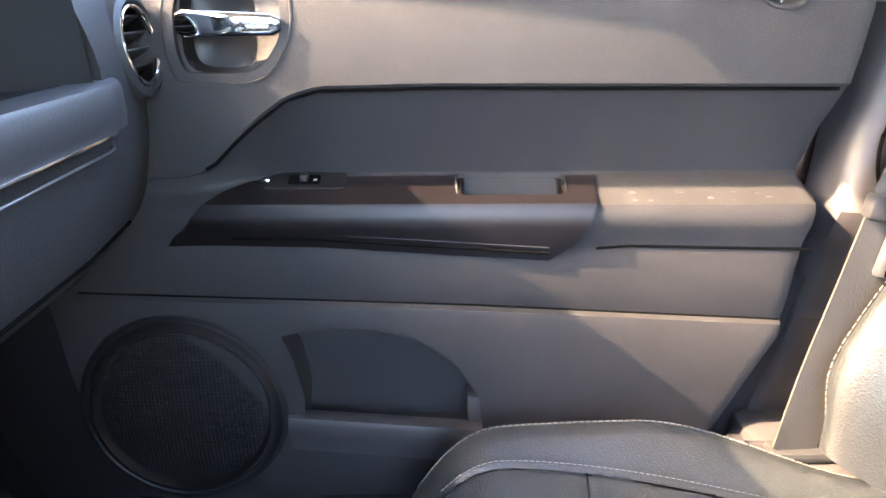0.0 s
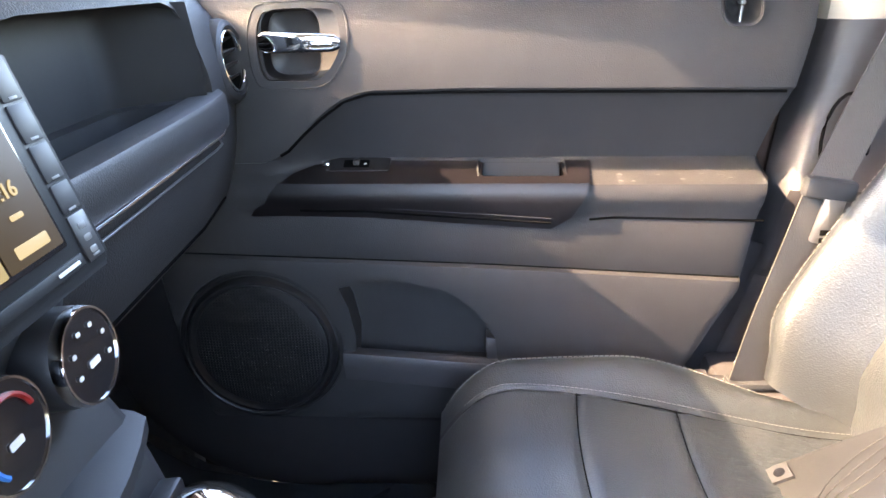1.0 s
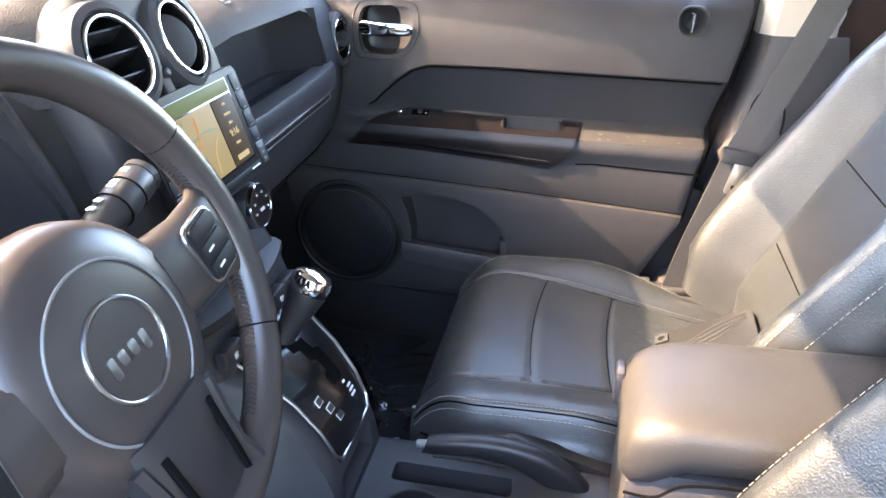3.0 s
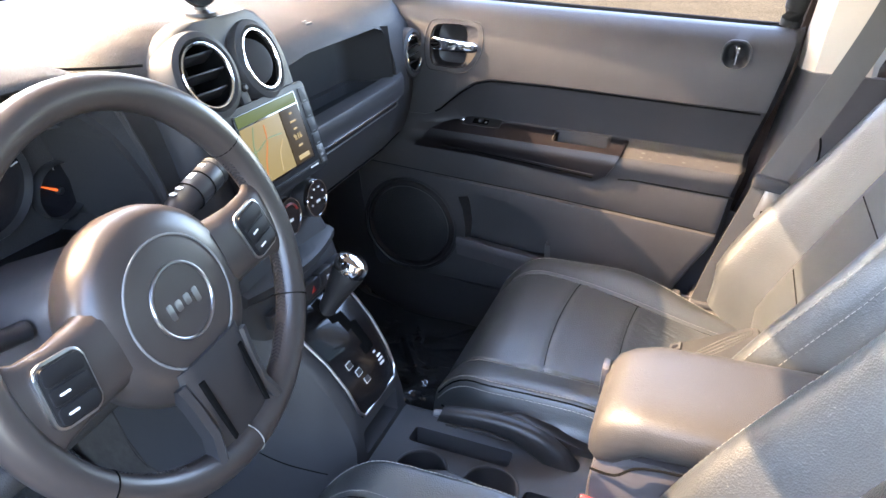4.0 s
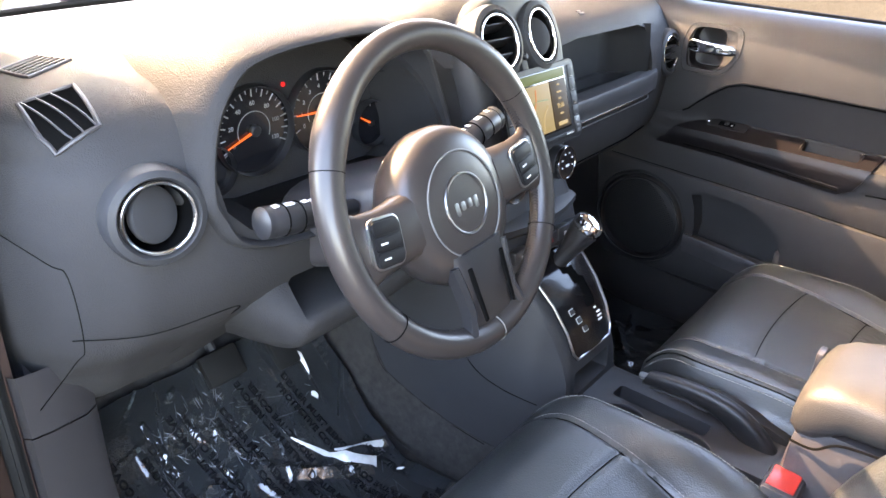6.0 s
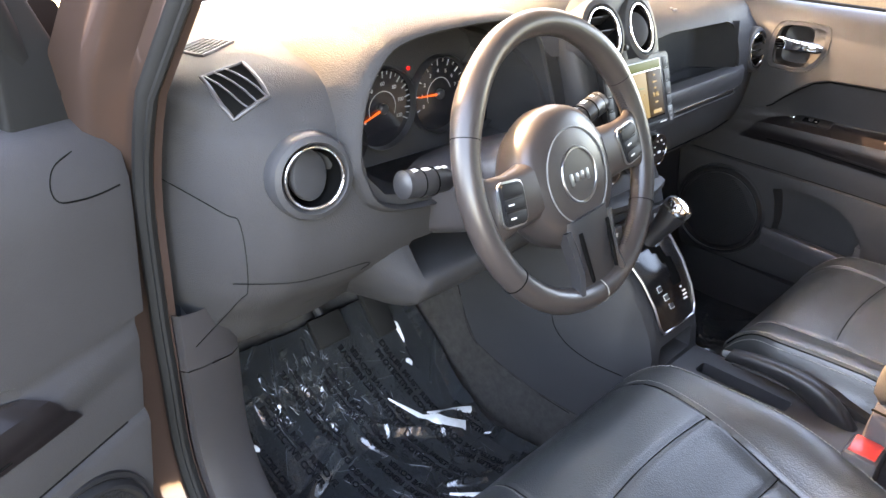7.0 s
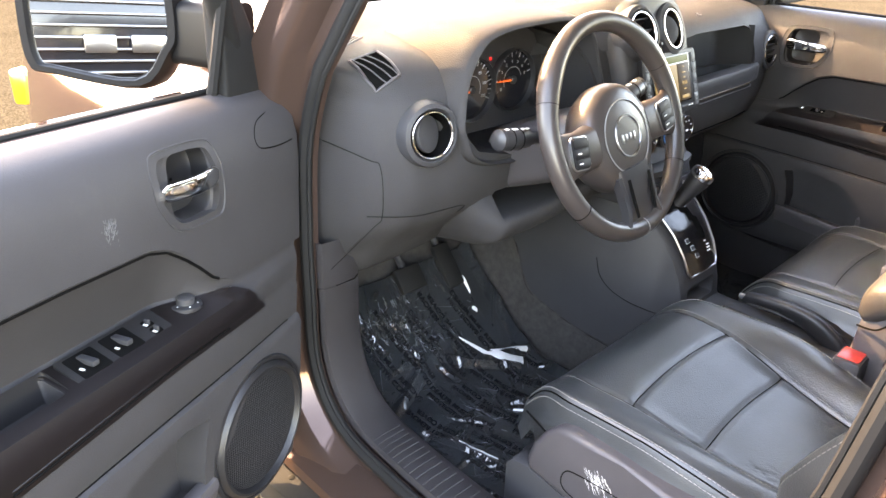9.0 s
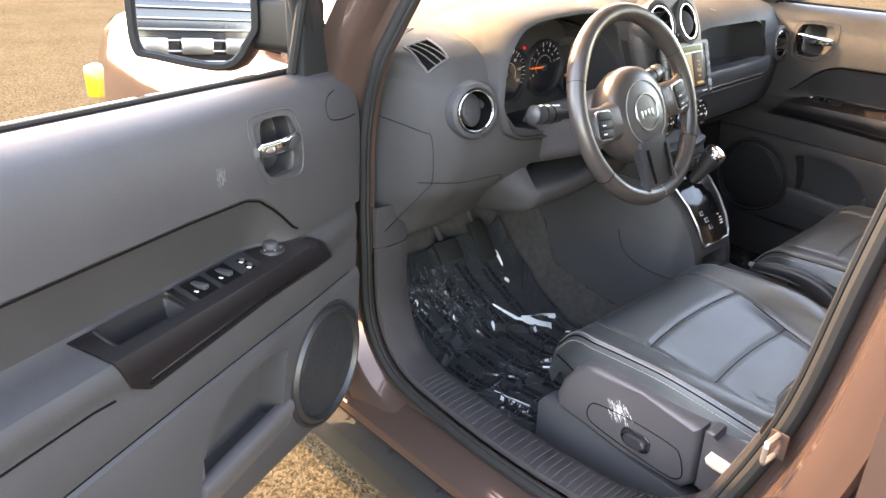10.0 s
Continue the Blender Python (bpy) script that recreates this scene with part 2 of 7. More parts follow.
LITORANGE = glow("orange_needle", (0.9, 0.15, 0.03), 0.034)
SCRATCH = mat("white_scratch", (0.42, 0.40, 0.38), 0.8, var=0.3, vscale=60)
DUST = mat("pale_scuff", (0.075, 0.074, 0.073), 0.8, var=0.3, vscale=60)
CASE = mat("rugged_case", (0.013, 0.013, 0.013), 0.5, var=0.15, vscale=25, grain=500, bump=0.2)
FILM = mat("film_over_black_mat", (0.020, 0.0225, 0.0245), 0.08, var=0.45, vscale=14, grain=75, bump=0.35, dist=0.004, coat=0.6, spec=0.8)
# white colour stands for sky glints on folded film
FOLDGLINT = mat("white_fold_glint", (0.62, 0.62, 0.60), 0.14, var=0.3, vscale=40, coat=1.0)
FINEGLINT = mat("pale_film_glint", (0.11, 0.115, 0.12), 0.2, var=0.4, vscale=40, coat=0.6)
PRINT = mat("black_print", (0.005, 0.005, 0.006), 0.6, spec=0.1)

# ---- ground ----
def gravel_material():
    m = mat("sunlit_gravel", (0.037, 0.030, 0.020), 0.9, var=0.22, vscale=1.3, grain=140, bump=0.5, dist=0.006, cells=True, spec=0.0)
    nt = m.node_tree
    b = nt.nodes["Principled BSDF"]
    tc = nt.nodes["Texture Coordinate"]
    v = nt.nodes.new("ShaderNodeTexVoronoi")
    v.inputs["Scale"].default_value = 120
    nt.links.new(tc.outputs["Object"], v.inputs["Vector"])
    hsv = nt.nodes.new("ShaderNodeSeparateColor")
    nt.links.new(v.outputs["Color"], hsv.inputs[0])
    r = nt.nodes.new("ShaderNodeMapRange")
    r.inputs[3].default_value, r.inputs[4].default_value = 0.45, 1.5
    nt.links.new(hsv.outputs[0], r.inputs[0])
    old = b.inputs["Base Color"].links[0].from_socket
    mul = nt.nodes.new("ShaderNodeVectorMath")
    mul.operation = "SCALE"
    nt.links.new(old, mul.inputs[0])
    nt.links.new(r.outputs[0], mul.inputs["Scale"])
    nt.links.new(mul.outputs[0], b.inputs["Base Color"])
    return m


GRAVEL = gravel_material()
bm = bmesh.new()
bmesh.ops.create_grid(bm, x_segments=40, y_segments=40, size=400)
ground = part("ground", bm, GRAVEL, None)
tagged(ground, "sunlit pale tan gravelly asphalt of the lot", "ground", kind="structure")

# ---- the car's shell ----


def wall(name, bm, material, label, category, sharp=38):
    return tagged(part(name, bm, material, None, sharp=sharp), label, category, kind="structure")


bm = bmesh.new()
rbox(bm, (-0.95, -0.64, 0.25), (2.0, 0.64, 0.30), 0.01)
wall("floor", bm, CARPET, "black carpeted floor of the cabin", "floor")
bm = bmesh.new()
rows = []
for y in (-0.66, -0.3, 0.0, 0.3, 0.66):
    rows.append([Vector((x, y, z)) for x, z in ((-0.03, 0.299), (-0.13, 0.325), (-0.24, 0.40), (-0.36, 0.52), (-0.44, 0.66), (-0.50, 0.85), (-0.56, 1.0), (-0.66, 1.0), (-0.66, 0.4), (-0.60, 0.27), (-0.03, 0.27))])
loft(bm, rows, round_cols=True, caps=True)
wall("firewall", bm, CARPET, "black carpeted toe board under the dashboard", "wall")

# the outline of the door opening, seen from the side: x and z, from the sill's front round by the roof
OPENING = [(-0.053, 0.437), (0.09, 0.408), (0.30, 0.402), (0.48, 0.425), (0.585, 0.50), (0.645, 0.633), (0.687, 0.775), (0.711, 0.94),
           (0.735, 1.12), (0.74, 1.33), (0.70, 1.45), (0.56, 1.485), (0.32, 1.475), (0.17, 1.42), (0.05, 1.27), (-0.045, 1.10),
           (-0.108, 0.956), (-0.125, 0.80), (-0.127, 0.684), (-0.122, 0.533)]


def ring_of(side, steps=4):
    flat = smooth([(x, 0, z) for x, z in OPENING], steps, closed=True)
    k = len(flat)
    out = []
    for i, p in enumerate(flat):
        t = (flat[(i + 1) % k] - flat[i - 1]).normalized()
        out.append((p, Vector((t.z, 0, -t.x))))
    mid = Vector((0.3, 0, 0.9))
    if (out[0][0] - mid).dot(out[0][1]) < 0:
        out = [(p, -n) for p, n in out]
    return out


def on_ring(p, n, off, y):
    # the body leans in above the belt
    lean = 0.26 * max(p.z - 1.06, 0.0)
    q = p + n * off
    return Vector((q.x, (abs(y) - lean) * (1 if y > 0 else -1), q.z))


for side, nick in ((-1, "driver"), (1, "passenger")):
    ring = ring_of(side)
    bm = bmesh.new()
    prof = [(-0.002, 0.733), (-0.002, 0.742), (0.010, 0.746), (0.022, 0.748), (0.034, 0.758), (0.040, 0.785), (0.048, 0.797), (0.075, 0.806), (0.092, 0.812),
            (0.098, 0.806), (0.098, 0.70)]
    loft(bm, [[on_ring(p, n, o, side * y) for o, y in prof] for p, n in ring], round_rows=True, round_cols=True)
    wall("door_frame", bm, PAINT, "brown metallic painted frame of the %s door opening" % nick, "door frame")
    bm = bmesh.new()
    prof = []
    for i in range(10):
        a = 2 * math.pi * i / 10
        prof.append((0.007 + 0.011 * math.cos(a), 0.750 + 0.012 * math.sin(a)))
    loft(bm, [[on_ring(p, n, o, side * y) for o, y in prof] for p, n in ring], round_rows=True, round_cols=True)
    for rad, off, y in ((0.004, -0.006, 0.752),):
        prof = [(off + rad * math.cos(a * math.pi / 3), y + rad * math.sin(a * math.pi / 3)) for a in range(6)]
        loft(bm, [[on_ring(p, n, o, side * yy) for o, yy in prof] for p, n in ring], round_rows=True, round_cols=True)
    wall("weatherstrip", bm, RUBBER, "black rubber weatherstrip round the %s door opening" % nick, "weatherstrip")
    # rocker panel below the opening
    bm = bmesh.new()
    prof = [(0.70, 0.385), (0.76, 0.385), (0.80, 0.375), (0.825, 0.36), (0.83, 0.345), (0.80, 0.33), (0.70, 0.32)]
    loft(bm, [[Vector((x, side * y, z)) for y, z in prof] for x in (-0.3, 0.1, 0.5, 0.9, 1.7)], round_cols=True, caps=True)
    wall("rocker", bm, PAINT, "brown metallic rocker panel under the door", "rocker panel")
    bm = bmesh.new()
    prof = [(0.74, 0.335), (0.812, 0.338), (0.845, 0.335), (0.865, 0.322), (0.868, 0.27), (0.85, 0.235), (0.74, 0.235)]
    loft(bm, [[Vector((x, side * y, z)) for y, z in prof] for x in (-0.32, 0.1, 0.5, 0.9, 1.7)], round_cols=True, caps=True)
    cladding = wall("rocker_cladding", bm, RUBBER, "black plastic cladding along the rocker", "cladding")
    for x in np.arange(-0.24, 0.75, 0.14):
        bm = bmesh.new()
        lathe(bm, (x, side * 0.835, 0.334), (0, 0, 1), [(0.006, 0), (0.006, 0.003), (0.004, 0.004)], 10)
        part("clip", bm, RUBBER, cladding)

for side in (-1, 1):
    bm = bmesh.new()
    rbox(bm, (-0.72, side * 0.695 - 0.02, 0.25), (-0.155, side * 0.695 + 0.02, 1.03), 0.01)
    wall("cowl_side", bm, DARK, "dark side wall of the footwell", "wall")

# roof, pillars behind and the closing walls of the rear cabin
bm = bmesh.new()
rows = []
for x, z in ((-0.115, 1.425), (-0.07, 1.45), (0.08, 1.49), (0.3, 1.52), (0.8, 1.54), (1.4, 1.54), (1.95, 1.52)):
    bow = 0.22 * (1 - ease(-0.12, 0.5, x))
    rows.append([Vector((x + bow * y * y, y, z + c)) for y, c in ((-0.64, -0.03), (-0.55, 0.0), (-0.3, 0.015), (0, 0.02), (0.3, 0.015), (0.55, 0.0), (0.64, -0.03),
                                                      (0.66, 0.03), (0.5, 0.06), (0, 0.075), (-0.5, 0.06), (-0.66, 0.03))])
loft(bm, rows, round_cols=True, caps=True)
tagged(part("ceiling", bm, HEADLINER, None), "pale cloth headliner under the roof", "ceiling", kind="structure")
bm = bmesh.new()
rows = []
for x, z in ((-0.125, 1.445), (-0.07, 1.485), (0.08, 1.53), (0.3, 1.56), (0.8, 1.585), (1.4, 1.585), (1.97, 1.56)):
    bow = 0.22 * (1 - ease(-0.12, 0.5, x))
    rows.append([Vector((x + bow * y * y, y, z + c)) for y, c in ((-0.665, -0.02), (-0.60, 0.012), (-0.5, 0.024), (0, 0.04), (0.5, 0.024), (0.60, 0.012), (0.665, -0.02), (0.66, -0.03), (0.5, 0.016), (0, 0.032), (-0.5, 0.016), (-0.66, -0.03))])
loft(bm, rows, round_cols=True, caps=True)
wall("roof", bm, PAINT, "brown metallic roof of the car", "roof")
bm = bmesh.new()
rbox(bm, (1.9, -0.70, 0.25), (1.95, 0.70, 1.08), 0.01)
rbox(bm, (1.9, -0.70, 1.08), (1.95, -0.56, 1.52), 0.01)
rbox(bm, (1.9, 0.56, 1.08), (1.95, 0.70, 1.52), 0.01)
# unseen dark pane, added to hold back light from behind
rg_ = bmesh.new()
rbox(rg_, (1.92, -0.57, 1.07), (1.926, 0.57, 1.53), 0.0)
wall("window_4", rg_, DIMGLASS, "unseen rear window, darkened to cut light into the cabin", "window")
wall("wall_rear", bm, DARK, "dark trim at the rear end of the cabin", "wall")
for side in (-1, 1):
    bm = bmesh.new()
    rows = []
    for x in (0.79, 0.85, 1.0, 1.4, 1.9):
        rows.append([Vector((x, side * y, z)) for y, z in ((0.66, 0.3), (0.64, 0.6), (0.66, 1.0), (0.69, 1.062), (0.765, 1.062), (0.80, 1.02), (0.828, 0.93),
                                                            (0.84, 0.80), (0.836, 0.6), (0.82, 0.42), (0.79, 0.36), (0.70, 0.34))])
    loft(bm, rows, round_cols=True, caps=True)
    wall("rear_door", bm, PAINT, "brown metallic rear door, closed", "door")
    bm = bmesh.new()
    rbox(bm, (1.70, side * 0.66 - 0.05, 1.04), (1.90, side * 0.66 + 0.05, 1.52), 0.01)
    pr = bm
    # unseen dark side pane, added to hold back light
    bm = bmesh.new()
    rbox(bm, (0.86, side * 0.655 - 0.003, 1.055), (1.72, side * 0.655 + 0.003, 1.52), 0.0)
    for v in bm.verts:
        v.co.y -= side * 0.26 * (v.co.z - 1.06)
    wall("window_2" if side < 0 else "window_3", bm, DIMGLASS, "unseen rear side window, darkened to cut light into the cabin", "window")
    bm = pr
    wall("pillar_rear", bm, BEIGE, "beige rear pillar of the cabin", "pillar")

# windscreen, cowl, front pillars
GLASS_LOW, GLASS_TOP = Vector((-0.60, 0, 1.075)), Vector((-0.10, 0, 1.445))
bm = bmesh.new()
rows = []
for t in (0, 0.25, 0.5, 0.75, 1.0):
    row = []
    for s in (-1, -0.6, 0, 0.6, 1):
        p = GLASS_LOW.lerp(GLASS_TOP, t)
        row.append(Vector((p.x + 0.10 * s * s * (1 - 0.4 * t), s * (0.70 - 0.12 * t), p.z)))
    rows.append(row)
loft(bm, rows)
bmesh.ops.solidify(bm, geom=bm.faces[:], thickness=0.005)
windscreen = wall("window_1", bm, GLASS, "clear laminated windscreen glass", "windscreen")
windscreen.visible_shadow = False
bm = bmesh.new()
tube(bm, [(-0.592 + 0.10 * s * s, s * 0.70, 1.079) for s in np.linspace(-1, 1, 21)], 0.007, 8)
wall("windscreen_seal", bm, RUBBER, "black rubber seal along the foot of the windscreen", "seal")
for side in (-1, 1):
    bm = bmesh.new()
    rows = []
    for x, y, z in ((-0.34, 0.735, 1.03), (-0.17, 0.705, 1.10), (-0.07, 0.672, 1.22), (0.0, 0.635, 1.36), (0.05, 0.605, 1.44), (0.14, 0.585, 1.50)):
        c = Vector((x, side * y, z))
        rows.append([c + Vector(d) for d in ((-0.03, side * 0.02, -0.02), (0.0, -side * 0.02, -0.012), (0.04, -side * 0.012, -0.008), (0.075, side * 0.012, -0.008), (0.05, side * 0.03, 0.015), (0, side * 0.035, 0.012))])
    loft(bm, rows, round_cols=True, caps=True)
    wall("pillar_front", bm, BEIGE, "beige trim of the windscreen pillar", "pillar")
    # the pillar itself, from the edge of the glass back to the door opening
    bm = bmesh.new()
    rows = []
    for t in np.linspace(0, 1, 9):
        e = Vector((-0.50 + 0.46 * t, 0.70 - 0.12 * t, 1.075 + 0.37 * t))
        rear_ = table(e.z, [1.06, 1.10, 1.27, 1.42, 1.46], [-0.075, -0.050, 0.045, 0.16, 0.20])
        rows.append([Vector((x, side * y, z)) for x, y, z in ((e.x + 0.012, e.y - 0.045, e.z - 0.006), (e.x + 0.002, e.y - 0.045, e.z + 0.012), (e.x + 0.03, e.y + 0.02, e.z + 0.014), (rear_ - 0.05, 0.792 - 0.26 * (e.z - 1.06), e.z + 0.004), (rear_ - 0.03, 0.745 - 0.26 * (e.z - 1.06), e.z - 0.004), (e.x + 0.07, e.y + 0.015, e.z - 0.022))])
    loft(bm, rows, round_cols=True, caps=True)
    wall("pillar_outer", bm, PAINT, "brown metallic windscreen pillar", "pillar")
bm = bmesh.new()
rows = []
for y in np.linspace(-0.72, 0.72, 9):
    c = 0.10 * (y / 0.72) ** 2
    rows.append([Vector((x + c, y, z)) for x, z in ((-0.55, 1.062), (-0.63, 1.068), (-0.70, 1.05), (-0.76, 1.03), (-0.76, 0.99), (-0.55, 1.0))])
loft(bm, rows, round_cols=True, caps=True)
wall("cowl", bm, DARK, "black plastic cowl below the windscreen", "cowl")

# ---- dashboard ----
DASH_AT = (-0.2, 0.0, 0.7)
dash = thing("dashboard", DASH_AT, "dark grey grained dashboard with silver trim and round vents", "dashboard")


def dpart(name, bm, material, parent=None, label="", sharp=38, kind=""):
    return part(name, put(bm, DASH_AT), material, parent or dash, label, sharp, kind)


def dash_face(y):
    """How far back the dashboard's face stands at y."""
    return table(y, [-0.72, -0.69, -0.64, -0.56, -0.3, 0.0, 0.2, 0.45, 0.58, 0.64, 0.665, 0.69, 0.70], [-0.12, -0.03, 0.008, 0.022, 0.03, 0.03, 0.032, 0.026, 0.010, -0.004, -0.024, -0.075, -0.14])


def dash_profile(y):
    f = dash_face(y)
    top = 1.085 - 0.02 * max(abs(y) - 0.45, 0) / 0.25
    low = table(y, [-0.72, -0.5, -0.40, -0.2, 0.15, 0.3, 0.72], [0.665, 0.69, 0.72, 0.70, 0.72, 0.715, 0.70])
    mid = table(y, [-0.72, -0.62, -0.2, 0.1, 0.72], [0.80, 0.815, 0.82, 0.80, 0.80])
    b = 0.10 * (y / 0.72) ** 2
    pts = [(-0.62 + b, 1.055), (-0.45 + b * 0.6, 1.085), (-0.25, top), (-0.12 + f * 0.3, top - 0.003), (-0.055 + f * 0.6, top - 0.018), (f - 0.028, top - 0.048), (f - 0.012, 1.0), (f - 0.002, 0.96),
           (f, 0.92), (f - 0.002, 0.87), (f - 0.012, mid + 0.02), (f - 0.03, mid - 0.015), (f - 0.085, (mid + low) / 2), (f - 0.15, low), (f - 0.26, low - 0.01), (f - 0.36, low + 0.03), (-0.60 + b, 0.80)]
    return pts


ys = sorted(set([round(v, 3) for v in np.concatenate([np.linspace(-0.72, -0.55, 12), np.linspace(-0.55, 0.55, 34), np.linspace(0.55, 0.70, 14)])]))
bm = bmesh.new()
loft(bm, [[Vector((p[0], y, p[2])) for p in smooth([(x, 0, z) for x, z in dash_profile(y)], 3)] for y in ys], round_cols=True, caps=True)
dash_body = dpart("body", bm, SOFT)
# openings: instruments, the open shelf, the pocket under the column
bm = bmesh.new()
arch = [(-0.537, 0.945), (-0.542, 0.98), (-0.527, 1.035), (-0.502, 1.072), (-0.472, 1.086), (-0.40, 1.092), (-0.29, 1.090), (-0.238, 1.065), (-0.213, 1.025), (-0.188, 0.955), (-0.184, 0.912), (-0.225, 0.894), (-0.43, 0.895), (-0.51, 0.916)]
prism(bm, [(a, b) for a, b in arch], (-0.10, 0, 0), (0, 1, 0), (0, 0, 1), 0.30, 0.0)
carve(dash_body, put(bm, DASH_AT))
bm = bmesh.new()
SHELF = [(0.125, 0.912), (0.125, 1.028), (0.20, 1.035), (0.44, 1.032), (0.468, 1.024), (0.482, 1.000), (0.496, 0.945), (0.490, 0.912)]
prism(bm, [(a, b) for a, b in SHELF], (-0.13, 0, 0), (0, 1, 0), (0, 0, 1), 0.30, 0.0)
carve(dash_body, put(bm, DASH_AT))
bm = bmesh.new()
rbox(bm, (-0.11, -0.452, 0.780), (0.12, -0.235, 0.828), 0.006)
carve(dash_body, put(bm, DASH_AT))

# shelf bottom rail with a bright strip
bm = bmesh.new()
rows = []
for y in np.linspace(0.10, 0.545, 24):
    f = dash_face(y)
    e = 1.0 - ease(0.50, 0.545, y)
    rows.append([Vector((f + dx * e - 0.006 * (1 - e), y, z)) for dx, z in ((-0.02, 0.9375), (0.003, 0.9375), (0.010, 0.936), (0.0125, 0.932), (0.0135, 0.912), (0.012, 0.900), (-0.02, 0.900))])
loft(bm, rows, round_cols=True, caps=True)
dpart("shelf_rail", bm, DOORSKIN)
bm = bmesh.new()
tube(bm, [(dash_face(y) + 0.012 - 0.02 * ease(0.47, 0.53, y), y, 0.897 + 0.006 * (y - 0.1)) for y in np.linspace(0.125, 0.515, 24)], 0.0022, 8, flat=0.8)
dpart("bright_strip", bm, CHROME, label="bright chrome trim strip")
bm = bmesh.new()
tube(bm, [(dash_face(y) + 0.008 - 0.02 * ease(0.47, 0.53, y), y, 0.884 + 0.006 * (y - 0.1)) for y in np.linspace(0.135, 0.525, 24)], 0.0012, 8)
dpart("bright_strip", bm, SILVER, label="thin silver line under the shelf")
# dark lining of the shelf: an upright back, the fold to its angled end, and a sunk rubber floor with a step behind it
bm = bmesh.new()
loft(bm, [[Vector((x - d, y, z)) for x, y in ((-0.050, 0.127), (-0.052, 0.25), (-0.052, 0.395), (-0.050, 0.412), (-0.042, 0.424), (-0.02, 0.442), (0.012, 0.472), (0.020, 0.480))] for z, d in ((1.031, 0.010), (0.985, 0.004), (0.936, 0.0), (0.934, -0.010), (0.916, -0.012))])
bmesh.ops.solidify(bm, geom=bm.faces[:], thickness=0.002)
dpart("shelf_lining", bm, DARK)
bm = bmesh.new()
prism(bm, [(-0.040, 0.130), (-0.040, 0.402), (-0.028, 0.424), (0.016, 0.466), (0.022, 0.466), (0.022, 0.130)], (0, 0, 0.9135), (1, 0, 0), (0, 1, 0), 0.004, 0.001)
dpart("shelf_mat", bm, RUBBER)
# glove box lid's lower seam
bm = bmesh.new()
tube(bm, [(dash_face(y) - 0.018, y, 0.80) for y in np.linspace(0.14, 0.56, 20)], 0.0016, 6)
dpart("seam", bm, SEAM)
# brand mark on the passenger side, as plain bars
bm = bmesh.new()
for i in range(4):
    rbox(bm, (dash_face(0.48) + 0.0, 0.462 + i * 0.010, 0.914), (dash_face(0.48) + 0.0025, 0.469 + i * 0.010, 0.926), 0.001)
dpart("badge", bm, GREY, label="small raised grey badge as plain bars")


def round_vent(parent_at, parent, o, axis, r, fins, name, shut=0.0, host=None):
    """A round air vent: outer cup, chrome ring, inner vanes."""
    u, v, a = frame_of(axis)
    o = Vector(o)
    hole = bmesh.new()
    lathe(hole, o, axis, [(r * 1.01, -0.065), (r * 1.01, 0.03)], 40)
    carve(host, put(hole, parent_at))
    cup = bmesh.new()
    lathe(cup, o, axis, [(r * 1.45, -0.03), (r * 1.42, -0.004), (r * 1.34, 0.0025), (r * 1.16, 0.0055), (r * 1.08, 0.001), (r * 1.06, -0.012), (r * 1.02, -0.03)], 48, caps=False)
    vent = part(name, put(cup, parent_at), DARK, parent)
    ring = bmesh.new()
    prof = [(r + 0.0024 * math.cos(i * math.pi / 5), 0.002 + 0.003 * math.sin(i * math.pi / 5)) for i in range(10)]
    rows = [[o + a * h + (u * math.cos(2 * math.pi * i / 48) + v * math.sin(2 * math.pi * i / 48)) * rr for rr, h in prof] for i in range(48)]
    loft(ring, rows, round_rows=True, round_cols=True)
    part("ring", put(ring, parent_at), CHROME, vent, "chrome ring")
    cave = bmesh.new()
    lathe(cave, o, axis, [(r * 0.99, -0.002), (r * 0.97, -0.03), (r * 0.9, -0.05), (0.001, -0.052)], 36, caps=False)
    part("duct", put(cave, parent_at), SEAM, vent)
    if shut:
        disc = bmesh.new()
        tip = (a - u * shut + v * 0.12).normalized()
        lathe(disc, o - a * 0.014, tip, [(0.001, -0.012), (r * 0.7, -0.010), (r * 0.80, -0.004), (r * 0.82, 0.0), (r * 0.79, 0.0028), (r * 0.7, 0.0036), (r * 0.4, 0.0041), (0.001, 0.0043)], 36)
        part("vane", put(disc, parent_at), DARK, vent)
    else:
        for k in range(fins):
            q = (k + 0.5) / fins * 2 - 1
            half = r * 0.95 * math.sqrt(max(1 - (q * 0.9) ** 2, 0.05))
            c = o + v * (q * r * 0.85) - a * 0.012
            fin = bmesh.new()
            turn = axes((0, 0, 0), u, (v * 0.45 + a).normalized())
            rbox(fin, (-half, -0.011, -0.0013), (half, 0.011, 0.0013), 0.001)
            bmesh.ops.transform(fin, matrix=Matrix.Translation(c) @ turn, verts=fin.verts)
            part("vane", put(fin, parent_at), SATIN, vent)
        post = bmesh.new()
        tube(post, [o - v * r * 0.9 - a * 0.03, o + v * r * 0.9 - a * 0.03], 0.0022, 8)
        part("post", put(post, parent_at), SATIN, vent)
    return vent


round_vent(DASH_AT, dash, (0.010, 0.600, 0.958), (1.0, -0.02, 0.12), 0.035, 4, "air_vent", host=dash_body)
round_vent(DASH_AT, dash, (0.020, -0.613, 0.963), (0.97, -0.18, 0.10), 0.036, 1, "air_vent", shut=-0.5, host=dash_body)

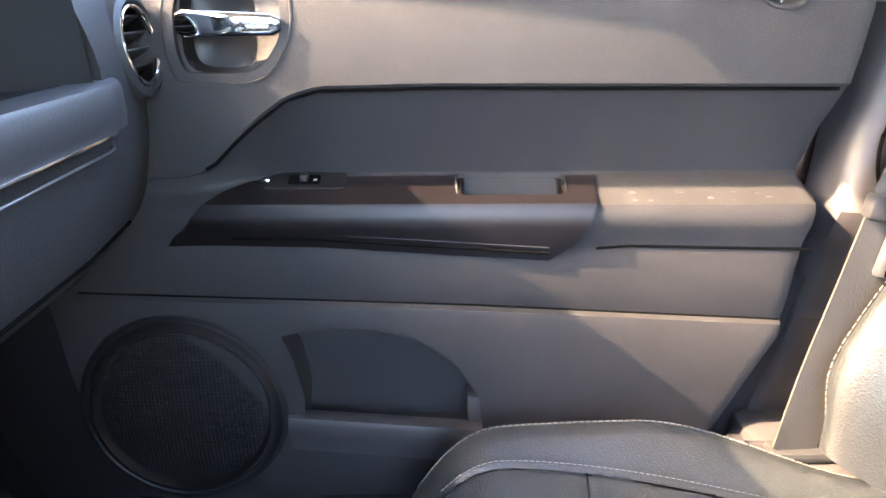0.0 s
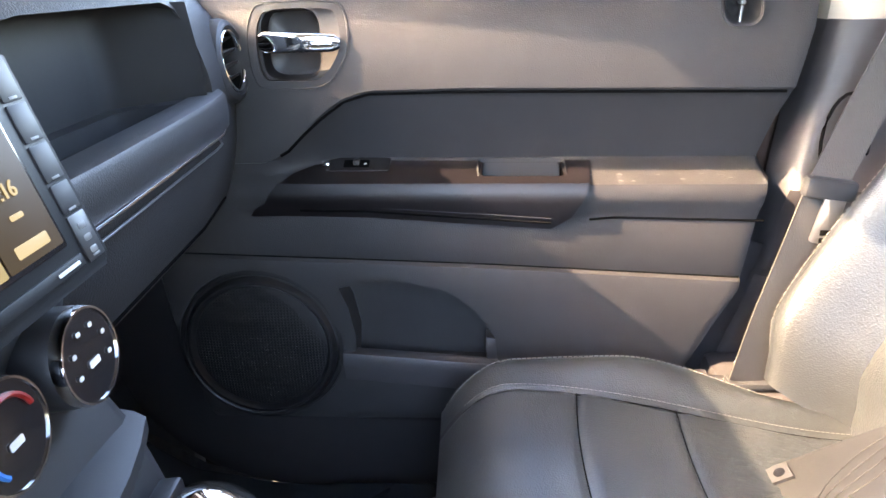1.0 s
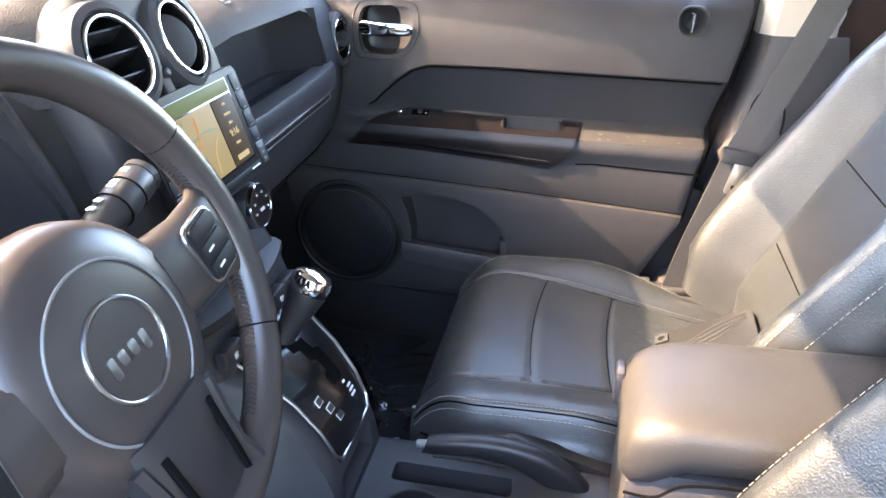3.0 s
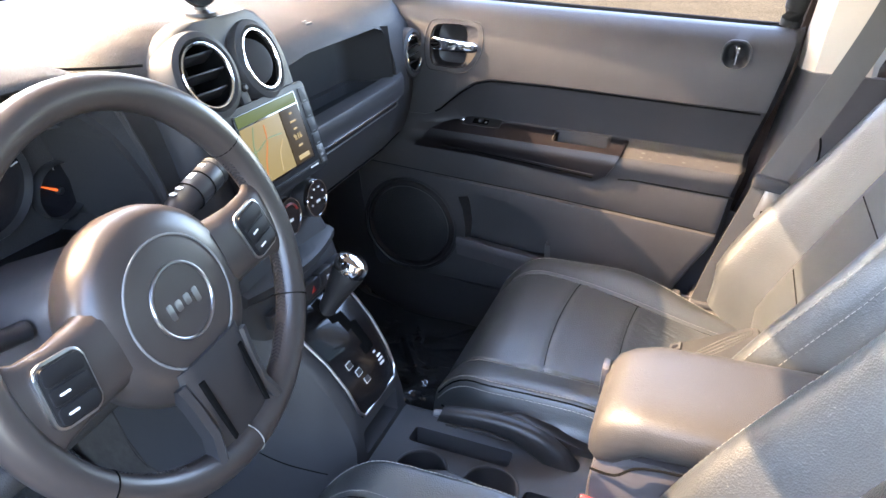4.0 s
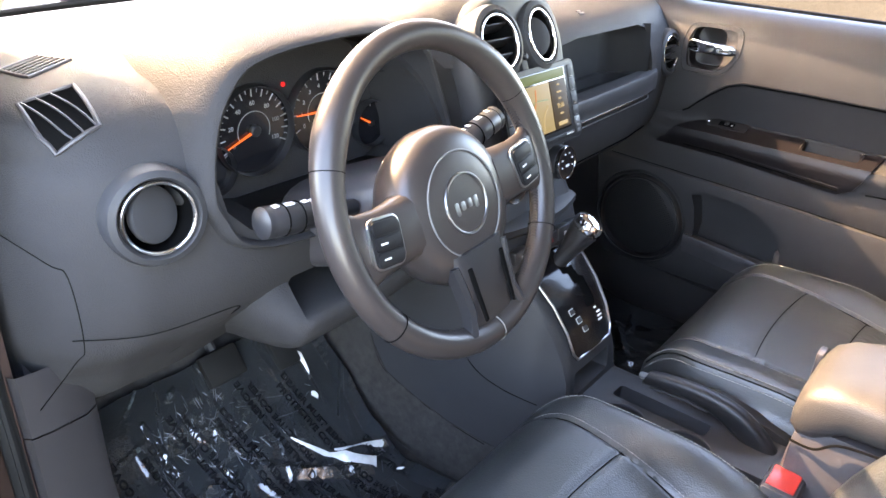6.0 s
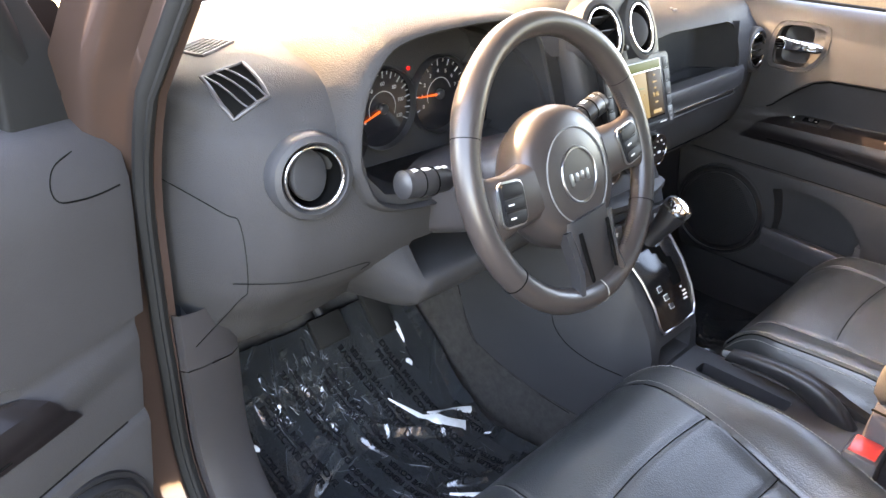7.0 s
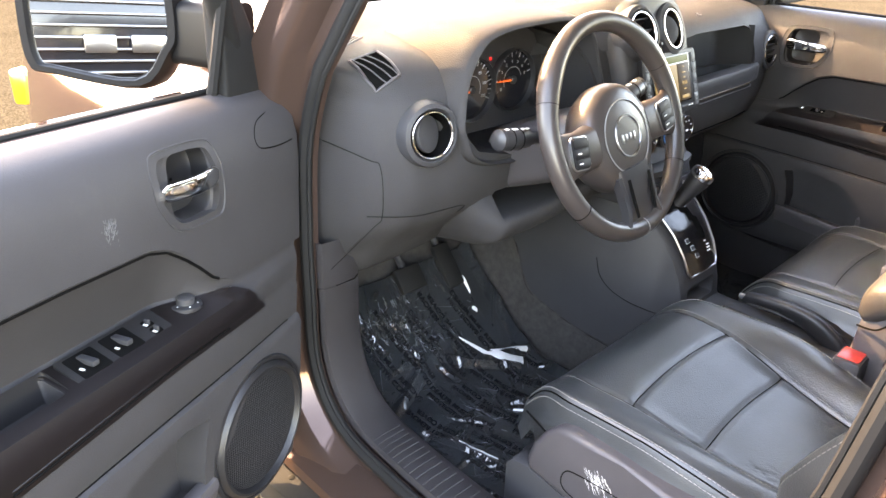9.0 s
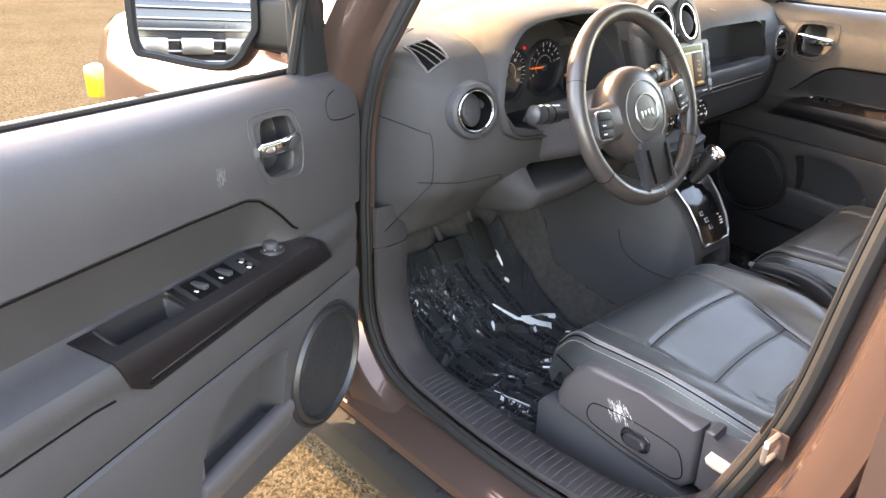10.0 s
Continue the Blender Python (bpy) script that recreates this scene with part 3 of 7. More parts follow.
# defroster vent let into the driver's corner of the top
def on_dash(p, lift):
    ok, at, nn, k = dash_body.closest_point_on_mesh(Vector(p) - Vector(DASH_AT))
    if nn.z < 0:
        nn = -nn
    return at + nn * lift + Vector(DASH_AT)


def defroster(a, b, c, d, slats, skew):
    """A slotted outlet between four corners; the slats run from a to b, more or less askew."""
    a, b, c, d = Vector(a), Vector(b), Vector(c), Vector(d)

    def vent_at(u, v, lift):
        return on_dash(a.lerp(b, u).lerp(d.lerp(c, u), v), lift)

    bm = bmesh.new()
    tube(bm, [vent_at(u, v, 0.0006) for u, v in [(t, 0) for t in np.linspace(0, 1, 8)] + [(1, t) for t in np.linspace(0.1, 0.9, 6)] + [(t, 1) for t in np.linspace(1, 0, 8)] + [(0, t) for t in np.linspace(0.9, 0.1, 6)]], 0.0026, 8, closed=True)
    dv = dpart("defroster_vent", bm, PLASTIC)
    bm = bmesh.new()
    loft(bm, [[vent_at(u, v, 0.0012) for v in np.linspace(0.01, 0.99, 8)] for u in np.linspace(0.01, 0.99, 10)])
    dpart("duct", bm, SEAM, dv)
    for i in range(slats):
        bm = bmesh.new()
        v = (i + 1) / (slats + 1)
        tube(bm, [vent_at(u, v + skew * (u - 0.5), 0.0018) for u in np.linspace(0.03, 0.97, 16) if 0.0 < v + skew * (u - 0.5) < 1.0], 0.0011, 6)
        dpart("vane", bm, PLASTIC, dv)


defroster((-0.103, -0.672, 1.066), (-0.028, -0.682, 1.036), (-0.036, -0.628, 1.050), (-0.112, -0.612, 1.070), 3, 0.42)
defroster((-0.172, -0.632, 1.083), (-0.202, -0.572, 1.083), (-0.245, -0.588, 1.083), (-0.222, -0.640, 1.083), 5, 0.0)

# knee bolster under the column, with the lip of the open pocket
def knee(y):
    flush = [(-0.012, 0.812), (-0.024, 0.797), (-0.040, 0.782), (-0.055, 0.766), (-0.075, 0.750), (-0.105, 0.728), (-0.15, 0.70)]
    hump = [(0.004, 0.826), (0.022, 0.803), (0.040, 0.782), (0.045, 0.762), (0.028, 0.736), (-0.03, 0.714), (-0.12, 0.700)]
    lip = [(-0.10, 0.783), (-0.02, 0.781), (0.038, 0.783), (0.046, 0.764), (0.028, 0.736), (-0.03, 0.714), (-0.12, 0.700)]
    if y > -0.4535:
        up = 0.016 * ease(-0.36, -0.18, y)
        return [(x, z + up) for x, z in lip]
    out = []
    for k, (a, b) in enumerate(zip(flush, hump)):
        # the swelling starts higher up and further out, its foot only beside the pocket
        e = ease(-0.555 + 0.011 * k, -0.457, y)
        out.append((a[0] + (b[0] - a[0]) * e, a[1] + (b[1] - a[1]) * e))
    return out


bm = bmesh.new()
loft(bm, [[Vector((p.x, y, p.z)) for p in smooth([(x, 0, z) for x, z in knee(y)], 4)] for y in (-0.59, -0.58, -0.57, -0.56, -0.55, -0.54, -0.53, -0.52, -0.51, -0.50, -0.49, -0.48, -0.47, -0.462, -0.4545, -0.4525, -0.44, -0.40, -0.35, -0.30, -0.25, -0.21, -0.18, -0.15)])
dpart("knee_bolster", bm, SOFT, sharp=50)

# side cap of the dashboard with its access panel and the seam round the knee panel
bm = bmesh.new()
cap = [(-0.142, 0.945), (-0.02, 0.935), (0.004, 0.925), (0.006, 0.85), (-0.015, 0.82), (-0.138, 0.69)]
tube(bm, smooth([(x, -0.7215 + 0.02 * ease(-0.06, 0.01, x), z) for x, z in cap], 6), 0.0006, 6)
dpart("seam", bm, SEAM)
bm = bmesh.new()
tube(bm, smooth([(dash_face(-0.68) - 0.02, -0.694, 0.83), (dash_face(-0.62) - 0.008, -0.63, 0.828), (dash_face(-0.54) - 0.008, -0.53, 0.824), (dash_face(-0.55) - 0.06, -0.55, 0.775), (dash_face(-0.6) - 0.11, -0.60, 0.72)], 8), 0.0006, 6)
dpart("seam", bm, SEAM)

# hood over the instruments
bm = bmesh.new()
rim = [(-0.546, 0.945), (-0.555, 0.975), (-0.540, 1.036), (-0.513, 1.080), (-0.478, 1.098), (-0.40, 1.106), (-0.29, 1.104), (-0.232, 1.078), (-0.205, 1.032), (-0.180, 0.956), (-0.176, 0.905), (-0.22, 0.886), (-0.44, 0.888), (-0.52, 0.908)]
def rim_rows(dx, grow):
    mid = (-0.362, 0.972)
    return smooth([(dx - 0.25 * (0.03 if z > 1.0 else 0), mid[0] + (y - mid[0]) * grow, mid[1] + (z - mid[1]) * grow) for y, z in rim], 4, closed=True)
loft(bm, [rim_rows(-0.10, 0.96), rim_rows(0.024, 0.985), rim_rows(0.034, 0.995), rim_rows(0.037, 1.015), rim_rows(0.035, 1.04), rim_rows(0.027, 1.07), rim_rows(0.008, 1.10), rim_rows(-0.03, 1.12), rim_rows(-0.10, 1.12), rim_rows(-0.20, 1.0), rim_rows(-0.30, 0.7)], round_cols=True)
dpart("instrument_hood", bm, SOFT)

# instrument cluster
cluster = thing("instrument_cluster", (-0.1, -0.34, 0.95), "black instrument cluster with white scales and orange needles", "instrument cluster")
C_AT = (-0.1, -0.34, 0.95)
bm = bmesh.new()
prism(bm, [(-0.362 + (y + 0.362) * 0.99, 0.972 + (z - 0.972) * 0.99) for y, z in reversed(rim)], (-0.114, 0, 0), (0, 1, 0), (0, 0, 1), 0.012, 0.0)
part("face", put(bm, C_AT), DARK, cluster)
bm = bmesh.new()
loft(bm, [[Vector((-0.098 + 0.124 * t, y, 0.892 + 0.006 * math.sin(t * 3.1) + 0.008 * (1 - t) + 0.5 * max(-0.50 - y, 0))) for t in (0, 0.15, 0.3, 0.45, 0.6, 0.8, 0.93, 1.0)] for y in (-0.545, -0.535, -0.52, -0.50, -0.45, -0.40, -0.25, -0.18)])
bmesh.ops.solidify(bm, geom=bm.faces[:], thickness=0.004)
part("shroud", put(bm, C_AT), SATIN, cluster)


def gauge(y, z, r, a0, a1, ticks, needle, marks):
    o = Vector((-0.098, y, z))
    bm = bmesh.new()
    lathe(bm, o, (1, 0, 0), [(r, 0), (r, 0.012), (r * 0.975, 0.014), (r * 0.95, 0.010), (r * 0.94, 0.003)], 48)
    g = part("gauge", put(bm, C_AT), SATIN, cluster)
    bm = bmesh.new()
    lathe(bm, o, (1, 0, 0), [(r * 0.94, 0.002), (r * 0.94, 0.0035), (0.001, 0.0036)], 40)
    part("dial", put(bm, C_AT), BLACK, g)
    bm = bmesh.new()
    for i in range(ticks):
        a = radians(a0 + (a1 - a0) * i / (ticks - 1))
        d = Vector((0, math.cos(a), math.sin(a)))
        big = i % 2 == 0
        tube(bm, [o + Vector((0.0045, 0, 0)) + d * r * (0.74 if big else 0.82), o + Vector((0.0045, 0, 0)) + d * r * 0.9], 0.0009 if big else 0.0006, 4)
    part("scale", put(bm, C_AT), DIALPRINT, g)
    for i, word in enumerate(marks):
        ang = radians(a0 + (a1 - a0) * i / max(len(marks) - 1, 1))
        c = o + Vector((0.0046, math.cos(ang) * r * 0.60, math.sin(ang) * r * 0.60))
        letters("numeral", word, r * 0.135, axes(c - Vector(C_AT), (0, 1, 0), (0, 0, 1)), DIALPRINT, g, 0.0002)
    if len(marks) > 5:
        bm = bmesh.new()
        tube(bm, [o + Vector((0.0045, r * 0.42 * math.cos(radians(q)), r * 0.42 * math.sin(radians(q)))) for q in np.linspace(a0, a1, 30)], 0.0005, 4)
        part("inner_scale", put(bm, C_AT), DIALPRINT, g)
    a = radians(needle)
    d = Vector((0, math.cos(a), math.sin(a)))
    bm = bmesh.new()
    tube(bm, [o + Vector((0.007, 0, 0)) - d * r * 0.12, o + Vector((0.007, 0, 0)) + d * r * 0.78], [0.0022, 0.0008], 6)
    part("needle", put(bm, C_AT), LITORANGE, g, "orange needle")
    bm = bmesh.new()
    lathe(bm, o, (1, 0, 0), [(r * 0.13, 0.004), (r * 0.13, 0.009), (r * 0.1, 0.011)], 20)
    part("hub", put(bm, C_AT), SATIN, g)
    return g


gauge(-0.411, 0.982, 0.058, 205, -25, 25, 200, [str(20 * k) for k in range(7)])
gauge(-0.299, 0.985, 0.058, 205, 15, 15, 178, [str(k) for k in range(8)])
gauge(-0.207, 0.949, 0.034, 150, 30, 5, 150, ())
gauge(-0.478, 0.945, 0.032, 150, 30, 5, 95, ())
bm = bmesh.new()
lathe(bm, (-0.1015, -0.357, 1.030), (1, 0, 0), [(0.003, 0), (0.003, 0.003), (0.002, 0.0035)], 10)
part("telltale", put(bm, C_AT), LITRED, cluster, "lit red warning light")

# ---- centre stack ----
ST_AT = (0.05, -0.02, 0.95)
stack = thing("centre_stack", ST_AT, "dark grey centre stack with vents, radio and climate knobs", "centre stack")


def stack_x(z):
    """The slanted face of the centre stack."""
    return table(z, [0.74, 0.79, 0.82, 0.87, 0.90, 0.915, 1.03, 1.07, 1.12], [0.115, 0.105, 0.075, 0.056, 0.072, 0.088, 0.045, 0.036, 0.022])


STC = -0.022
bm = bmesh.new()
rows = []
for z, w in ((0.735, 0.100), (0.755, 0.112), (0.80, 0.116), (0.86, 0.116), (0.90, 0.117), (0.96, 0.119), (1.02, 0.121), (1.035, 0.122), (1.06, 0.118), (1.085, 0.110), (1.105, 0.098), (1.120, 0.080), (1.126, 0.062)):
    x = stack_x(z)
    back = -0.10
    e = 0.018
    rows.append([Vector(p) for p in ((back, STC - w - 0.004, z), (x - 0.03, STC - w - 0.002, z), (x - 0.010, STC - w + 0.002, z), (x - 0.002, STC - w + 0.010, z), (x, STC - w + e, z), (x + 0.001, STC, z), (x, STC + w - e, z), (x - 0.002, STC + w - 0.010, z), (x - 0.010, STC + w - 0.002, z),
                                     (x - 0.03, STC + w + 0.002, z), (back, STC + w + 0.004, z))])
loft(bm, rows, round_cols=True, caps=True)
stack_body = part("body", put(bm, ST_AT), DARK, stack)
# raised top that runs forward into the dashboard
bm = bmesh.new()
rows = []
for x, w, z in ((0.020, 0.062, 1.126), (-0.02, 0.095, 1.128), (-0.06, 0.115, 1.122), (-0.12, 0.135, 1.108), (-0.20, 0.15, 1.088), (-0.28, 0.16, 1.06)):
    rows.append([Vector((x, STC + w * s, z - d)) for s, d in ((-1.75, 0.09), (-1.45, 0.046), (-1.22, 0.022), (-1.0, 0.007), (-0.8, 0.001), (-0.4, 0), (0, 0), (0.4, 0), (0.8, 0.001), (1.0, 0.007), (1.22, 0.022), (1.45, 0.046), (1.75, 0.09))])
loft(bm, rows, round_cols=False)
part("top_pad", put(bm, ST_AT), SOFT, stack)
round_vent(ST_AT, stack, (0.044, STC - 0.068, 1.070), (0.93, -0.05, 0.37), 0.038, 3, "air_vent", host=stack_body)
round_vent(ST_AT, stack, (0.043, STC + 0.041, 1.067), (0.93, 0.10, 0.37), 0.038, 1, "air_vent", shut=0.5, host=stack_body)
# phone clip between the vents
clip = thing("phone_holder", (0.055, STC - 0.004, 1.06), "black magnetic phone holder clipped between the round vents", "phone holder")
bm = bmesh.new()
rbox(bm, (0.046, STC - 0.022, 1.022), (0.052, STC - 0.006, 1.064), 0.002, turn=pose(0, 0, 0, 0, -22, 0).to_3x3())
part("plate", put(bm, (0.055, STC - 0.004, 1.06)), DARK, clip)
bm = bmesh.new()
lathe(bm, (0.053, STC - 0.014, 1.044), (0.93, 0, 0.37), [(0.005, 0), (0.005, 0.004), (0.003, 0.006)], 16)
part("knob", put(bm, (0.055, STC - 0.004, 1.06)), DARK, clip)

# radio with the map
sl = Vector((stack_x(1.02) - stack_x(0.91), 0, 0.11)).normalized()
nrm = Vector((sl.z, 0, -sl.x))
RC = Vector((stack_x(0.966) + 0.002, STC + 0.009, 0.966))
radio = thing("radio", RC, "black in-dash radio with a lit map screen and side buttons", "radio")
bm = bmesh.new()
prism(bm, rrect(0.198, 0.122, 0.006), (0, 0, 0), (0, 1, 0), sl, 0.010, 0.003)
part("bezel", bm, FACEPLATE, radio)


def panel(w, h, cy, cz, lift, material, name, parent, r=0.002, deep=0.002, label=""):
    bm = bmesh.new()
    prism(bm, rrect(w, h, r, 3, cy, cz), nrm * lift, (0, 1, 0), sl, deep, min(0.0008, deep * 0.3))
    return part(name, bm, material, parent, label)


screen = panel(0.138, 0.094, 0, 0.006, 0.0095, BLACK, "screen", radio)
panel(0.132, 0.014, 0, 0.045, 0.0117, LITGREEN, "status_band", screen, 0.001, 0.0006)
panel(0.086, 0.074, -0.023, -0.001, 0.0117, LITSCREEN, "map", screen, 0.001, 0.0006, "tan road map")
panel(0.044, 0.074, 0.044, -0.001, 0.0117, LITDARK, "menu", screen, 0.001, 0.0006)
for i, (w, z) in enumerate(((0.007, 0.028), (0.014, 0.017), (0.008, 0.007), (0.010, -0.016), (0.026, -0.031))):
    panel(w, 0.0028 if i < 4 else 0.006, 0.044, z, 0.0124, LITTEXT, "menu_line", screen, 0.001, 0.0004)
letters("clock_text", "9:16", 0.011, axes(RC * 0 + nrm * 0.0127 + Vector((0, 0.044, 0)) + sl * -0.004, (0, 1, 0), sl), LITTEXT, screen)
for line, colour in ((((-0.062, -0.030), (-0.052, -0.010), (-0.050, 0.012), (-0.040, 0.033)), LITTEAL), (((-0.045, -0.034), (-0.036, -0.012), (-0.022, 0.010), (-0.018, 0.030)), LITROUTE), (((-0.064, 0.006), (-0.045, 0.004), (-0.020, 0.012), (0.012, 0.010)), LITTEAL), (((-0.010, -0.034), (-0.004, -0.012), (0.010, 0.002)), LITTEXT)):
    bm = bmesh.new()
    tube(bm, smooth([nrm * 0.0125 + Vector((0, a, 0)) + sl * b for a, b in line], 4), 0.0008, 4)
    part("road_line", bm, colour, screen)
for s in (-1, 1):
    for k, (z, h) in enumerate(((0.043, 0.020), (0.0215, 0.020), (0.0, 0.020), (-0.0195, 0.016), (-0.042, 0.026))):
        panel(0.0165, h, s * 0.0875, z, 0.0095, GREYER if k < 4 else SATIN, "button", radio, 0.0012, 0.0014)
        panel(0.007, 0.0014, s * 0.0875, z - h * 0.42, 0.0109, GREY, "legend", radio, 0.0005, 0.0003)
    for z in (-0.036, -0.043, -0.050):
        panel(0.007, 0.0035, s * 0.0875, z, 0.0109, GREY, "symbol", radio, 0.0012, 0.0003)
panel(0.150, 0.007, 0.0, -0.051, 0.0095, FACEPLATE, "disc_slot", radio, 0.001, 0.002)
panel(0.016, 0.002, -0.06, -0.051, 0.0118, WHITE, "legend", radio, 0.0005, 0.0003)
panel(0.020, 0.002, 0.06, -0.051, 0.0118, WHITE, "legend", radio, 0.0005, 0.0003)

# climate controls
KC = Vector((stack_x(0.866) - 0.004, STC + 0.004, 0.863))
climate = thing("climate_control", KC, "black climate panel with three chrome-ringed knobs", "climate control")
sk = Vector((-0.12, 0, 1.0)).normalized()
nk = Vector((sk.z, 0, -sk.x))
bm = bmesh.new()
prism(bm, rrect(0.212, 0.080, 0.03, 6), (0, 0, 0), (0, 1, 0), sk, 0.006, 0.003)
part("plate", bm, DARK, climate)
for i, yy in enumerate((-0.072, 0.0, 0.072)):
    o = Vector((0, yy, 0)) + nk * 0.005
    bm = bmesh.new()
    lathe(bm, o, nk, [(0.029, 0), (0.028, 0.026), (0.026, 0.030)], 36)
    kb = part("knob", bm, SATIN, climate)
    bm = bmesh.new()
    lathe(bm, o, nk, [(0.0272, 0.029), (0.0277, 0.033), (0.0268, 0.0362), (0.0255, 0.0362), (0.0255, 0.03)], 36)
    part("ring", bm, CHROME, kb, "chrome ring")
    bm = bmesh.new()
    lathe(bm, o, nk, [(0.0256, 0.030), (0.0256, 0.0352), (0.001, 0.0358)], 32)
    part("cap", bm, BLACK, kb)
    for q in range(6 if i != 1 else 0):
        a = radians(200 - 44 * q)
        bm = bmesh.new()
        prism(bm, rrect(0.0034, 0.0026, 0.0008, 3), o + nk * 0.0362 + (Vector((0, 1, 0)) * math.cos(a) + sk * math.sin(a)) * 0.0165, (0, 1, 0), sk, 0.0005, 0)
        part("symbol", bm, WHITE, kb)
    if i == 1:
        for a0, a1, mm in ((150, 240, BLUE), (20, 120, RED)):
            bm = bmesh.new()
            tube(bm, [o + nk * 0.0362 + (Vector((0, 1, 0)) * math.cos(radians(a)) + sk * math.sin(radians(a))) * 0.0185 for a in range(a0, a1, 10)], 0.0016, 6)
            part("arc", bm, mm, kb)
    bm = bmesh.new()
    c = o + nk * 0.0362 - sk * 0.004
    prism(bm, rrect(0.010, 0.004, 0.001), c, (0, 1, 0), sk, 0.0005, 0)
    part("symbol", bm, WHITE, kb)
# ledge, hazard and seat-heater switches below
bm = bmesh.new()
rows = []
for y in np.linspace(STC - 0.112, STC + 0.112, 9):
    c = 0.02 * ((y - STC) / 0.112) ** 2
    rows.append([Vector((x - c, y, z)) for x, z in ((0.09, 0.812), (0.110, 0.808), (0.117, 0.804), (0.117, 0.794), (0.110, 0.786), (0.09, 0.784))])
loft(bm, rows, round_cols=True, caps=True)
part("ledge", put(bm, ST_AT), DARK, stack, "satin black ledge under the knobs")
for i, yy in enumerate((-0.085, -0.045, -0.005, 0.035, 0.07)):
    bm = bmesh.new()
    rbox(bm, (0.112, STC + yy - 0.018, 0.757), (0.127, STC + yy + 0.018, 0.779), 0.003, turn=pose(0, 0, 0, 0, -8, 0).to_3x3())
    sw = part("switch", put(bm, ST_AT), SATIN, stack)
    bm = bmesh.new()
    if i == 2:
        prism(bm, [(-0.006, -0.004), (0.006, -0.004), (0, 0.006)], (0.1275, STC + yy, 0.768), (0, 1, 0), (0, 0, 1), 0.0008, 0)
        part("symbol", put(bm, ST_AT), RED, sw, "red hazard triangle")
    else:
        rbox(bm, (0.127, STC + yy - 0.003, 0.764), (0.1283, STC + yy + 0.003, 0.771), 0)
        part("symbol", put(bm, ST_AT), WHITE, sw)

# seam where the raised top meets the dashboard
for s_y in (-1, 1):
    bm = bmesh.new()
    tube(bm, smooth([(x, STC + s_y * w * 1.40, 1.0885 - 0.0006 * k) for k, (x, w) in enumerate(((0.0, 0.085), (-0.03, 0.102), (-0.06, 0.115), (-0.12, 0.134), (-0.18, 0.147)))], 6), 0.0016, 6)
    part("seam", put(bm, ST_AT), SEAM, stack)
# small moulded marks on the passenger side of the top
bm = bmesh.new()
for dx, wd in ((0.0, 0.018), (0.006, 0.012)):
    rbox(bm, (-0.034 - dx, 0.262, 1.0635 + dx * 0.4), (-0.031 - dx, 0.262 + wd, 1.0668 + dx * 0.4), 0.0004)
dpart("moulded_mark", bm, PLASTIC)

# ball mount on top of the dashboard
MB = (0.004, -0.036, 1.127)
mount = thing("magnet_mount", MB, "round black magnetic phone mount on the dashboard", "phone mount")
bm = bmesh.new()
lathe(bm, (0, 0, 0), (0, 0, 1), [(0.018, 0), (0.018, 0.004), (0.008, 0.007), (0.005, 0.026)], 24)
part("foot", bm, SATIN, mount)
bm = bmesh.new()
lathe(bm, (0.0, 0, 0.034), (0.85, -0.35, 0.25), [(0.010, -0.012), (0.023, -0.006), (0.0255, 0.0), (0.024, 0.004), (0.001, 0.005)], 32)
part("disc", bm, BLACK, mount)
bm = bmesh.new()
ax = Vector((0.85, -0.35, 0.25)).normalized()
u_, v_, a_ = frame_of(ax)
o_ = Vector((0, 0, 0.034)) + ax * 0.0055
tube(bm, [o_ + (u_ * math.cos(t) + v_ * math.sin(t)) * 0.0125 for t in np.linspace(0, 6.283, 24, endpoint=False)], 0.0008, 5, closed=True)
tube(bm, [o_ - u_ * 0.004 - v_ * 0.005, o_ - u_ * 0.004 + v_ * 0.005, o_ + u_ * 0.004 - v_ * 0.005, o_ + u_ * 0.004 + v_ * 0.005], 0.0008, 5)
part("mark", bm, WHITE, mount)

# ---- steering wheel ----
WC = Vector((0.1858, -0.3626, 0.9671))
WN = Vector((1.0, -0.0013, 0.3996)).normalized()
wheel = thing("steering_wheel", WC, "dark leather-wrapped steering wheel with silver-edged switches", "steering wheel")
WU = Vector((0, 0, 1)).cross(WN).normalized()
WU = (WU + 0.072 * WN.cross(WU)).normalized()
WV = WN.cross(WU).normalized()


def w(a, b, c=0.0):
    return WU * a + WV * b + WN * c


RIM_R = 0.168
pts = [w(RIM_R * math.cos(t), RIM_R * math.sin(t)) for t in np.linspace(0, 2 * math.pi, 96, endpoint=False)]
bm = bmesh.new()
tube(bm, pts, [0.0158 + 0.0022 * math.exp(-((math.degrees(t) % 360 - 38) / 14) ** 2) + 0.0022 * math.exp(-((math.degrees(t) % 360 - 142) / 14) ** 2) for t in np.linspace(0, 2 * math.pi, 96, endpoint=False)], 18, closed=True, hint=WN)
rim = part("rim", bm, WHEEL_LEATHER, wheel)
for deg in (25, 155, 325, 215, 270):
    a = radians(deg)
    c = w(RIM_R * math.cos(a), RIM_R * math.sin(a))
    d = w(-math.sin(a), math.cos(a))
    u, v, ax = frame_of(d)
    bm = bmesh.new()
    tube(bm, [c + (u * math.cos(t) + v * math.sin(t)) * 0.0163 for t in np.linspace(0, 6.2832, 24, endpoint=False)], 0.0007, 5, closed=True)
    part("seam", bm, THREAD if deg == 270 else SEAM, rim)
